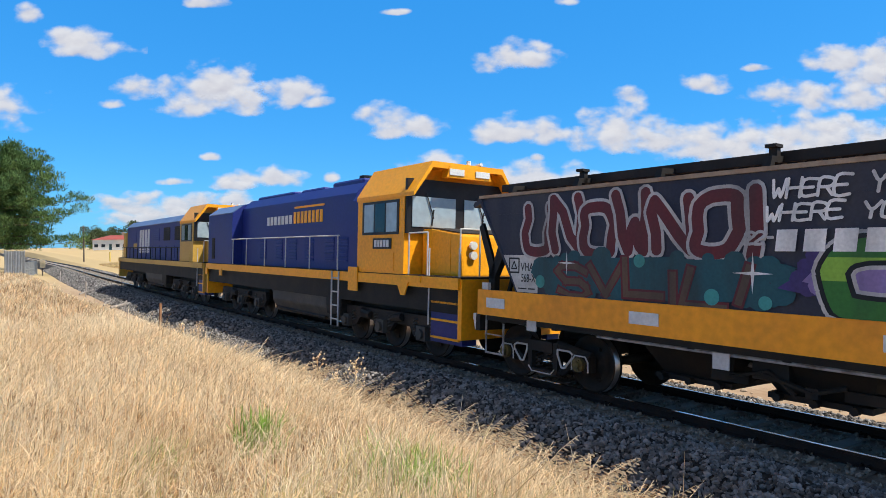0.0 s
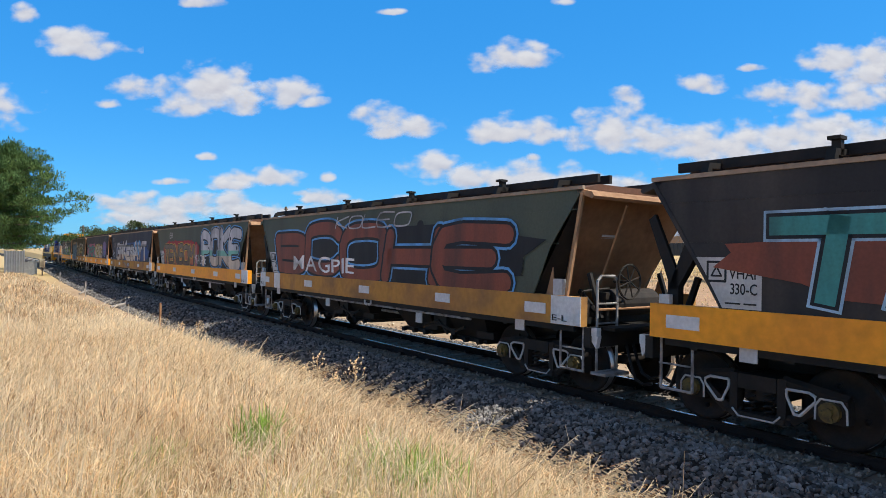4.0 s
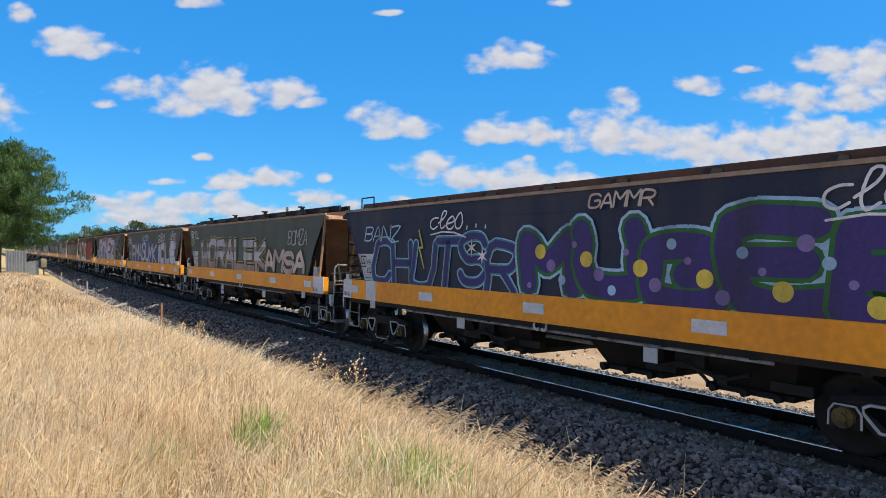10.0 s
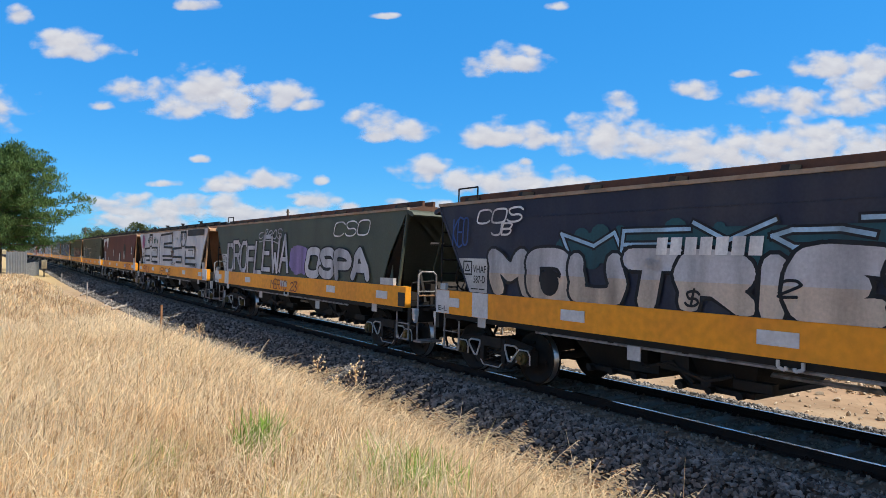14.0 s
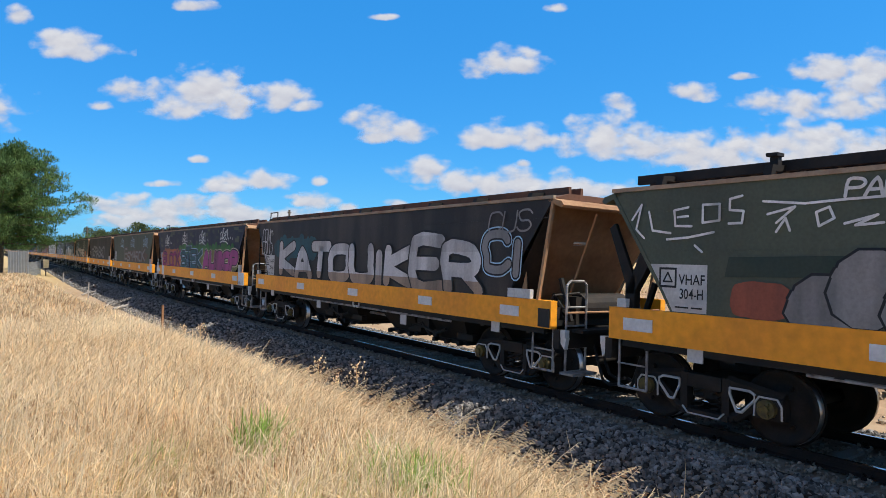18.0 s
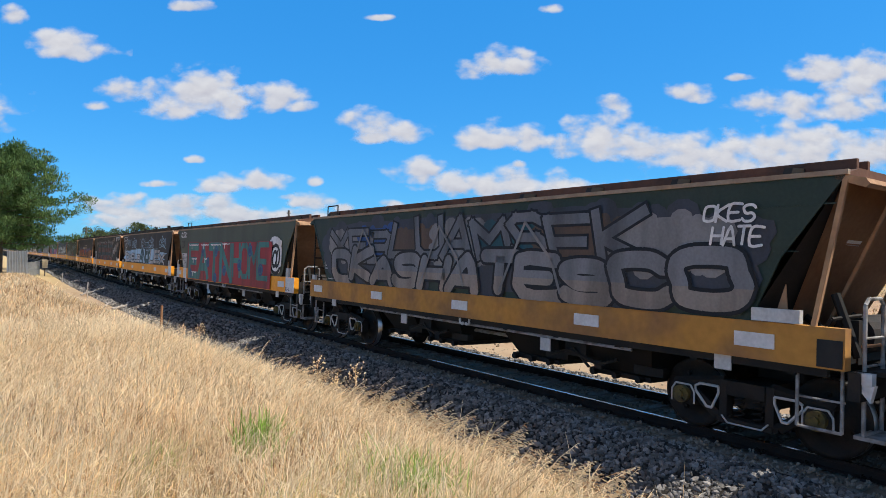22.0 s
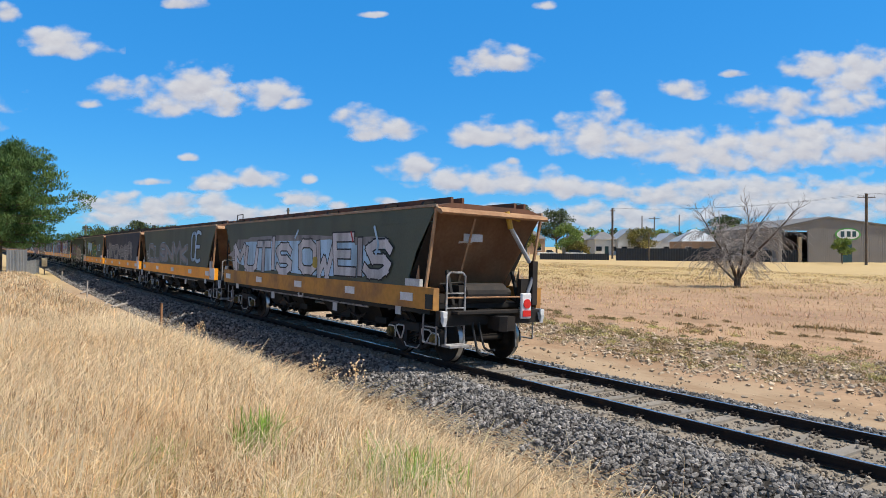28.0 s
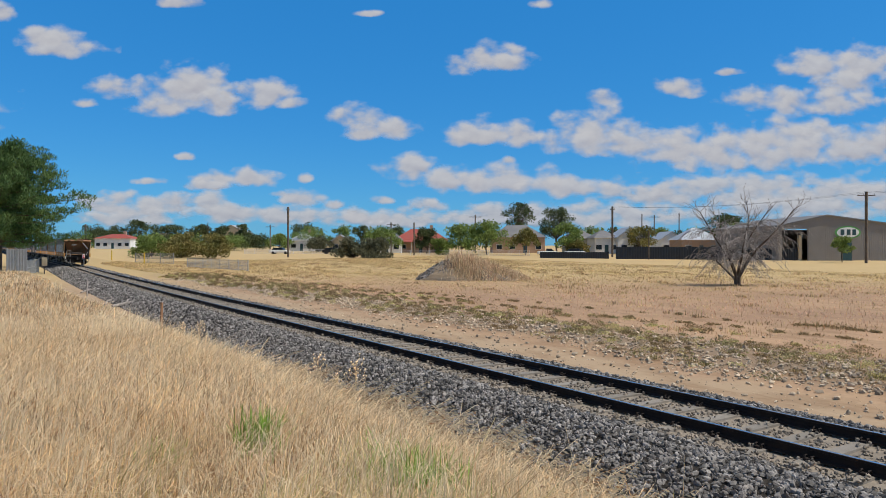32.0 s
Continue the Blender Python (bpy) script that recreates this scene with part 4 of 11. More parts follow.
        rod(b, (0.55, o(-0.30), 1.42), (0.75, o(-0.30), 1.42), 0.12, 12)
        box(b, -0.7, -0.55, o(-0.30) - 0.12, o(-0.30) + 0.12, 1.1, 1.6)
        box(b, -1.25, -0.95, o(-0.42) - 0.16, o(-0.42) + 0.16, 1.12, 1.42)
        pipe(b, [(-1.1, o(-0.42), 1.4), (-1.1, o(-0.3), 1.62), (-0.6, o(-0.2), 1.66)], 0.022, 6)
        part("brake_cylinder", b, STEEL_DARK, parent, "grimy brake cylinder")
        b = bmesh.new()
        pipe(b, [(-1.2, o(0.06), 1.36), (1.2, o(0.06), 1.36)], 0.02, 6)
        part("brake_pipe", b, RUST, parent)
        if kind == "A":
            brake_wheel(-0.5, 0.12, 1.78)


def underframe(parent):
    b = bmesh.new()
    box(b, -0.22, 0.22, -LEN + 0.1, -0.1, 0.84, 1.10)
    for i in range(11):
        y = -0.6 - i * (LEN - 1.2) / 10
        box(b, -1.38, 1.38, y - 0.05, y + 0.05, 0.98, 1.12)
    for x in (-1.38, 1.38):
        box(b, x - 0.03, x + 0.03, -LEN + 0.2, -0.2, 1.01, 1.11)
    part("centre_sill", b, STEEL_BLACK, parent)
    b = bmesh.new()
    pipe(b, [(-1.36, -2.7, 0.985), (-1.36, -10.6, 0.975)], 0.024, 6)
    pipe(b, [(-0.7, -3.2, 0.80), (-0.7, -10.2, 0.78)], 0.035, 6)
    part("operating_rod", b, STEP_GREY, parent, "long pale air pipe under the sill")
    for y in (-5.2, -9.4):
        b = bmesh.new()
        box(b, -1.2, -0.9, y - 0.22, y + 0.22, 0.72, 1.02)
        pipe(b, [(-1.22, y + 0.1, 0.80), (-1.22, y - 0.5, 0.66), (-1.22, y - 0.85, 0.78)], 0.03, 5)
        pipe(b, [(-1.22, y + 0.5, 0.70), (-1.22, y, 0.84), (-1.22, y - 0.3, 0.60)], 0.025, 5)
        box(b, -1.24, -1.18, y - 0.56, y - 0.42, 0.60, 0.72)
        part("door_gear", b, STEEL_BLACK, parent)
    for k in (-0.14, 0.14):
        b = bmesh.new()
        pipe(b, [(-1.44, -6.85 + k, 1.09), (-1.44, -6.85 + k, 1.01), (-1.44, -6.85 + k * 0.4, 0.98), (-1.44, -6.85 + k * 0.3, 1.02)], 0.022, 6)
        part("rope_hook", b, WHITE_OLD, parent, "pale rope hook under the sill")


def wagon_chassis(kind):
    """All that the wagons have in common. The origin is under the leading end of the sill."""
    w = new("hopper_wagon")
    underframe(w)
    for y in (-4.05, -5.65, -8.3, -10.1):
        hopper_chute(w, y, 0.78)
    for y in (-1.28, -LEN + 1.28):
        bogie(w, y)
    src = None
    for a in AXLES:
        if src is None:
            src = part("wheelset", wheelset_mesh(WHEEL_R), [WHEEL, TREAD], w, "worn steel wheels on an axle", True)
            src.matrix_basis = pose(0, -a, WHEEL_R)
        else:
            same_mesh("wheelset", src, w, pose(0, -a, WHEEL_R))
    roof(w, kind)
    end_fittings(w, True, kind)
    end_fittings(w, False, kind)
    first = None
    for u in (0.5, 3.6, 6.72, 9.85, 12.42):
        if first is None:
            b = bmesh.new()
            box(b, -HALF - 0.034, -HALF - 0.02, -0.24, 0.24, -0.085, 0.085)
            first = part("reflector_plate", b, WHITE, w, "white reflector plate on the sill")
            first.matrix_basis = pose(0, -u, 1.33)
        else:
            same_mesh("reflector_plate", first, w, pose(0, -u, 1.33))
    first = None
    for u, z in ((1.35, 1.03), (4.7, 0.90), (8.95, 0.86), (12.0, 1.02)):
        if first is None:
            b = bmesh.new()
            box(b, -1.42, -1.40, -0.11, 0.11, -0.10, 0.10)
            first = part("hanging_plate", b, WHITE_OLD, w, "pale plate hung under the sill")
            first.matrix_basis = pose(0, -u, z)
        else:
            same_mesh("hanging_plate", first, w, pose(0, -u, z))
    return w


def end_sheet(w, s_front, colour, ledge):
    """The sloping end of the hopper with its corner plates and edge flanges."""
    s = 1 if s_front else -1
    y = 0.0 if s_front else -LEN
    b = bmesh.new()
    a, c = (HALF - 0.02, y - s * 0.07, TOP - 0.08), (0.98, y - s * 0.88, DECK - 0.12)
    d = (HALF - 0.025, y - s * 1.08, DECK)
    quad(b, [(-a[0], a[1], a[2]), a, c, (-c[0], c[1], c[2])])
    bmesh.ops.solidify(b, geom=b.faces[:], thickness=0.02)
    part("end_sheet", b, colour, w)
    for k in (-1, 1):
        b = bmesh.new()
        b.faces.new([b.verts.new(p) for p in ((k * (a[0] - 0.01), a[1] - s * 0.02, a[2]), (k * (c[0] - 0.12), c[1], c[2]), (k * (d[0] - 0.12), d[1], d[2] - 0.05), (k * d[0], d[1], d[2]))])
        bmesh.ops.triangulate(b, faces=b.faces[:])
        # black colour stands in for the shade deep inside the recess
        part("corner_plate", b, STEEL_BLACK, w, "recessed corner plate, black as the shade in the recess")
        b = bmesh.new()
        foot = 0.34 if not s_front else 1.06
        pipe(b, [(k * (HALF - 0.01), y - s * 0.03, TOP - 0.06), (k * (HALF - 0.02), y - s * foot, DECK - 0.02)], 0.036, 4)
        if not s_front:
            slab(b, [(y - s * 0.80, DECK), (y - s * 0.62, DECK), (y - s * 0.66, DECK + 0.45)], "x", k * (HALF - 0.05) - 0.01, k * (HALF - 0.05) + 0.01)
        part("end_flange", b, ledge, w)
    b = bmesh.new()
    slab(b, [(y - s * 0.14, TOP - 0.05), (y + s * 0.16, TOP - 0.16), (y + s * 0.20, TOP - 0.12), (y + s * 0.16, TOP - 0.06), (y - s * 0.14, TOP + 0.02)], "x", -HALF, HALF)
    part("end_ledge", b, ledge, w)
    b = bmesh.new()
    rod(b, (-0.5, y + s * 0.05, TOP - 0.2), (-0.42, y - s * 0.62, DECK), 0.025, 5)
    part("end_stay", b, ledge, w)
    if not s_front:
        b = bmesh.new()
        box(b, -0.16, 0.20, -0.012, 0.0, -0.07, 0.07)
        box(b, -0.16, 0.20, -0.014, 0.0, 0.09, 0.13)
        plate = part("label_plate", b, WHITE_OLD, w, "pale stencil plate on the end sheet")
        plate.matrix_basis = pose(-0.45, y + 0.42, 2.42, 30.5)


def side_sheets(w, colour, cover_sill=None, sill=None, white_front=False, white_rear=True, seams=True):
    """The painted side sheets and sills of one wagon."""
    for k in (-1, 1):
        b = bmesh.new()
        curve = [(-LEN + 1.05, DECK), (-LEN + 0.93, DECK + 0.25), (-LEN + 0.70, DECK + 0.75), (-LEN + 0.02, TOP)]
        outline = [(-1.0, DECK), (-0.02, TOP)] + [c for c in reversed(curve)]
        x = k * HALF
        slab(b, outline, "x", x - k * 0.02, x)
        part("side_sheet", b, colour, w)
        b = bmesh.new()
        box(b, x - k * 0.12 if k > 0 else x - 0.02, x + 0.02 if k > 0 else x + 0.12, -LEN, 0, SILL_LOW, DECK + 0.01)
        part("sill", b, cover_sill or sill or SILL, w, "faded orange side sill" if not cover_sill else "side sill painted over")
    if seams:
        b = bmesh.new()
        box(b, -HALF - 0.006, -HALF + 0.0, -LEN + 0.12, -0.12, TOP - 0.315, TOP - 0.30)
        box(b, -HALF - 0.005, -HALF + 0.0, -LEN + 0.5, -0.5, TOP - 0.83, TOP - 0.82)
        part("sheet_seam", b, colour, w)
    if white_rear:
        b = bmesh.new()
        box(b, -HALF - 0.03, -HALF - 0.02, -LEN, -LEN + 0.62, SILL_LOW + 0.005, DECK + 0.01)
        part("end_panel", b, WHITE, w, "white panel at the end of the sill")
        b = bmesh.new()
        box(b, -HALF - 0.06, -HALF + 0.02, -LEN + 0.35, -LEN + 0.55, DECK + 0.02, DECK + 0.27)
        part("junction_box", b, WHITE_OLD, w)
    else:
        b = bmesh.new()
        box(b, -HALF - 0.03, -HALF - 0.02, -LEN + 0.02, -LEN + 0.28, SILL_LOW + 0.02, DECK - 0.12)
        part("end_panel", b, BLACK, w, "black plate at the end of the sill")
        b = bmesh.new()
        box(b, -HALF - 0.06, -HALF + 0.02, -LEN + 0.45, -LEN + 1.0, DECK + 0.02, DECK + 0.17)
        part("label_holder", b, WHITE_OLD, w)
    if white_front:
        b = bmesh.new()
        box(b, -HALF - 0.03, -HALF - 0.02, -0.42, 0, SILL_LOW + 0.005, DECK + 0.01)
        part("front_panel", b, WHITE, w, "white panel at the leading end of the sill")
        b = bmesh.new()
        box(b, -HALF - 0.03, -HALF - 0.02, -1.58, -1.14, SILL_LOW + 0.005, DECK + 0.01)
        part("sill_stripe", b, WHITE, w, "white stripe down the sill")
    b = bmesh.new()
    box(b, -HALF - 0.05, -HALF + 0.02, -0.32, -0.16, DECK + 0.02, DECK + 0.14)
    part("label_holder", b, WHITE_OLD, w)

# ---- the two diesel locomotives that lead the train
LOCO_BLUE = surface("dark blue loco paint", (0.014, 0.026, 0.17), 0.5, 0.0, (0.022, 0.034, 0.15), 0.8, 12, 0.5, 0.03)
LOCO_PALE = surface("faded blue roof paint", (0.10, 0.16, 0.30), 0.5, 0.0, (0.16, 0.22, 0.34), 0.8, 12, 0.6, 0.03)
LOCO_YELLOW = surface("bright loco yellow", (0.92, 0.38, 0.01), 0.45, 0.0, (0.80, 0.31, 0.012), 0.9, 14, 0.5, 0.03)
LOCO_TAN = surface("dusty loco yellow", (0.55, 0.33, 0.06), 0.5, 0.0, (0.42, 0.25, 0.06), 0.9, 14, 0.6, 0.03)
TANK = surface("grimy grey tank", (0.06, 0.058, 0.055), 0.7, 0.0, (0.10, 0.09, 0.075), 1.5, 15, 0.7, 0.1)
# pale blue-grey base colour: the sky's reflection is painted into the glass
WINDSCREEN = surface("windscreen with painted sky reflection", (0.30, 0.38, 0.42), 0.08, 0.0, (0.42, 0.50, 0.54), 1.2, 6, 0.6, 0.0)
LAMP_GLASS = surface("headlamp glass", (0.75, 0.75, 0.72), 0.1)


def loco_bogie(parent, y, r=0.5):
    b = bmesh.new()
    box(b, -0.9, 0.9, -1.9, 1.9, 0.55, 0.95)
    bog = part("bogie", b, STEEL_DARK, parent, "dark six-wheel locomotive bogie")
    bog.matrix_basis = pose(0, y, 0)
    for x in (-1.05, 1.05):
        k = math.copysign(1, x)
        b = bmesh.new()
        slab(b, [(-2.3, 0.62), (-2.1, 0.42), (-1.3, 0.42), (-1.1, 0.62), (-0.5, 0.62), (-0.3, 0.42), (0.3, 0.42), (0.5, 0.62), (1.1, 0.62), (1.3, 0.42), (2.1, 0.42), (2.3, 0.62), (2.2, 0.88), (-2.2, 0.88)], "x", min(x, x + k * 0.1), max(x, x + k * 0.1))
        part("side_frame", b, STEEL_DARK, bog)
        for u in (-1.7, 0, 1.7):
            b = bmesh.new()
            box(b, x + k * 0.02 if k > 0 else x - 0.2, x + 0.2 if k > 0 else x - 0.02, u - 0.17, u + 0.17, 0.36, 0.66)
            rod(b, (x + k * 0.2, u, 0.5), (x + k * 0.26, u, 0.5), 0.11, 10)
            part("axle_box", b, TANK, bog)
            for s in (-0.32, 0.32):
                b = bmesh.new()
                spring_at = Vector((x + k * 0.1, u + s, 0.5))
                coil(b, spring_at, 0.055, 0.30, 4)
                part("coil_spring", b, TANK, bog)
        for e in (-1, 1):
            b = bmesh.new()
            rod(b, (x + k * 0.14, e * 0.9, 0.78), (x + k * 0.14, e * 0.5, 0.72), 0.09, 8)
            part("brake_cylinder", b, STEEL_DARK, bog)
    for u in (-1.7, 0, 1.7):
        w = part("wheelset", wheelset_mesh(r), [WHEEL, TREAD], parent, "worn steel wheels on an axle", True)
        w.matrix_basis = pose(0, y + u, r)


def handrail(parent, pts, posts, low, r=0.018, material=None):
    b = bmesh.new()
    pipe(b, pts, r, 6)
    rail = part("handrail", b, material or WHITE_OLD, parent, "pale tube handrail")
    for p in posts:
        b = bmesh.new()
        rod(b, (p[0], p[1], low), p, r, 6)
        part("stanchion", b, material or WHITE_OLD, rail)


def step_well(parent, x, y0, y1):
    """Blue boarding steps with yellow tread edges, built into the corner."""
    k = math.copysign(1, x)
    b = bmesh.new()
    box(b, min(x, x - k * 0.35), max(x, x - k * 0.35), y0, y1, 0.42, 1.62)
    w = part("step_well", b, LOCO_BLUE, parent, "dark blue boarding steps")
    for z in (0.5, 0.85, 1.2, 1.5):
        b = bmesh.new()
        box(b, min(x + k * 0.005, x + k * 0.05), max(x + k * 0.005, x + k * 0.05), y0 + 0.06, y1 - 0.06, z, z + 0.04)
        part("tread", b, LOCO_YELLOW, w)
    b = bmesh.new()
    for y in (y0 + 0.02, y1 - 0.02):
        pipe(b, [(x + k * 0.08, y, 0.75), (x + k * 0.08, y, 2.3)], 0.018, 6)
    part("grab_rail", b, WHITE_OLD, w)


def number_bars(parent, x, y0, y1, z0, z1, n, material, name="number_bars"):
    """Lettering that stays plain bars."""
    b = bmesh.new()
    w = (y1 - y0) / n
    for i in range(n):
        box(b, x - 0.006, x + 0.006, y0 + w * (i + 0.15), y0 + w * (i + 0.85), z0, z1)
    return part(name, b, material, parent)


def loco_base(ob, ln, sill_mat, tank0, tank1):
    b = bmesh.new()
    box(b, -1.35, 1.35, 0.1, ln - 0.1, 1.02, 1.52)
    part("underframe", b, STEEL_BLACK, ob)
    for x in (-1.43, 1.43):
        b = bmesh.new()
        box(b, x - 0.03, x + 0.03, 0.05, ln - 0.05, 1.50, 1.72)
        part("sill", b, sill_mat, ob, "yellow side sill")
    b = bmesh.new()
    box(b, -1.42, 1.42, 0.08, ln - 0.08, 1.69, 1.74)
    part("walkway", b, STEEL_DARK, ob)
    b = bmesh.new()
    slab(b, [(-1.3, 0.75), (-1.1, 0.38), (1.1, 0.38), (1.3, 0.75), (1.3, 1.3), (-1.3, 1.3)], "y", tank0, tank1)
    bevel(b, 0.03)
    part("fuel_tank", b, TANK, ob, "grimy grey fuel tank")
    b = bmesh.new()
    box(b, -1.34, -1.0, tank0 - 0.9, tank0 - 0.1, 0.6, 1.3)
    bevel(b, 0.03)
    part("battery_box", b, STEEL_DARK, ob)
    b = bmesh.new()
    for k in (0.45, 0.75):
        rod(b, (-1.2, tank0 + 0.2, k), (-1.2, tank1 - 0.2, k + 0.05), 0.05, 6)
    part("air_pipe", b, STEEL_DARK, ob)
    for y, s in ((0.0, -1), (ln, 1)):
        b = bmesh.new()
        box(b, -1.4, 1.4, min(y, y - s * 0.12), max(y, y - s * 0.12), 0.55, 1.70)
        part("headstock", b, sill_mat, ob)
        b = bmesh.new()
        box(b, -0.15, 0.15, min(y, y + s * 0.4), max(y, y + s * 0.4), 0.72, 0.98)
        slab(b, [(-0.2, y + s * 0.22), (0.12, y + s * 0.22), (0.2, y + s * 0.42), (0, y + s * 0.4), (-0.1, y + s * 0.48), (-0.2, y + s * 0.4)], "z", 0.7, 1.0)
        part("coupler", b, STEEL_DARK, ob)
        b = bmesh.new()
        pipe(b, [(0.4, y, 0.95), (0.45, y + s * 0.2, 0.7), (0.35, y + s * 0.3, 0.4)], 0.03, 6)
        part("brake_hose", b, BLACK, ob)


def cab(ob, y0, y1, paint, roof_mat, w=1.42, floor=1.64, eave=3.45, top=4.12, screen_back=0.35):
    """A full-width cab whose windscreen looks backwards along the train."""
    b = bmesh.new()
    prof = [(-w, floor), (w, floor), (w, eave), (0.95, top), (-0.95, top), (-w, eave)]
    slab(b, prof, "y", y0 + 0.05, y1)
    c = part("cab", b, paint, ob, "yellow driver's cab")
    # visor roof that overhangs the screen
    b = bmesh.new()
    r = [(-w - 0.02, eave - 0.05), (-w - 0.02, eave + 0.04), (-0.98, top + 0.05), (0.98, top + 0.05), (w + 0.02, eave + 0.04), (w + 0.02, eave - 0.05), (0.96, top - 0.08), (-0.96, top - 0.08)]
    slab(b, r, "y", y0 - screen_back, y1 + 0.03)
    part("cab_roof", b, roof_mat, c)
    b = bmesh.new()
    box(b, -w + 0.02, w - 0.02, y0 - 0.03, y0 + 0.055, 2.62, eave + 0.35)
    part("screen_surround", b, BLACK, c)
    for x0, x1 in ((-1.28, -0.12), (0.12, 1.28)):
        b = bmesh.new()
        box(b, x0, x1, y0 - 0.05, y0 - 0.035, 2.76, 3.42)
        bevel(b, 0.006)
        win = part("windscreen", b, WINDSCREEN, c, "windscreen with the bright sky reflection in its colour")
        b = bmesh.new()
        rod(b, (x0 + 0.35, y0 - 0.07, 3.5), (x0 + 0.55, y0 - 0.07, 2.95), 0.012, 5)
        rod(b, (x0 + 0.55, y0 - 0.07, 3.15), (x0 + 0.5, y0 - 0.07, 2.8), 0.016, 5)
        part("wiper", b, BLACK, win)
    for side in (-1, 1):
        x = side * (w + 0.004)
        b = bmesh.new()
        box(b, x - 0.012, x + 0.012, y0 + 0.25, y1 - 0.25, 2.60, 3.36)
        fr = part("side_window", b, BLACK, c)
        n = 3
        for i in range(n):
            u0 = y0 + 0.31 + (y1 - y0 - 0.62) * i / n
            b = bmesh.new()
            box(b, x + side * 0.013 - 0.005, x + side * 0.013 + 0.005, u0 + 0.02, u0 + (y1 - y0 - 0.62) / n - 0.04, 2.66, 3.30)
            part("pane", b, WINDSCREEN if i != 1 else GLASS_CAB, fr)
    b = bmesh.new()
    box(b, -w - 0.012, -w, y0 + 0.45, y1 - 0.25, 1.80, 2.20)
    part("hatch_panel", b, paint, c)
    # headlamps and marker over the screen
    b = bmesh.new()
    slab(b, [(-0.62, eave + 0.40), (0.62, eave + 0.40), (0.55, top - 0.02), (-0.55, top - 0.02)], "y", y0 - screen_back - 0.03, y0 - screen_back + 0.2)
    box_ = part("headlamp_box", b, roof_mat, c)
    for x in (-0.36, 0.36):
        b = bmesh.new()
        box(b, x - 0.2, x + 0.2, y0 - screen_back - 0.05, y0 - screen_back - 0.035, eave + 0.45, top - 0.08)
        bevel(b, 0.004)
        part("headlamp", b, LAMP_GLASS, box_)
    b = bmesh.new()
    rod(b, (0.1, y0 - 0.2, top + 0.04), (0.1, y0 - 0.2, top + 0.16), 0.05, 8)
    rod(b, (0.35, y0, top + 0.05), (0.35, y0 - 0.35, top + 0.10), 0.04, 7)
    part("horn", b, LAMP_GLASS, c)
    return c


GLASS_CAB = surface("dark cab glass", (0.015, 0.018, 0.022), 0.08)


def louvres(parent, x, y0, y1, z0, z1, n, material, name="louvre_panel"):
    b = bmesh.new()
    k = math.copysign(1, x)
    box(b, min(x, x + k * 0.012), max(x, x + k * 0.012), y0, y1, z0, z1)
    p = part(name, b, material, parent)
    b = bmesh.new()
    for i in range(n):
        z = z0 + (z1 - z0) * (i + 0.5) / n
        slab(b, [(x + k * 0.012, z - 0.02), (x + k * 0.035, z - 0.015), (x + k * 0.012, z + 0.02)], "y", y0 + 0.03, y1 - 0.03)
    part("louvre", b, material, p)
    return p


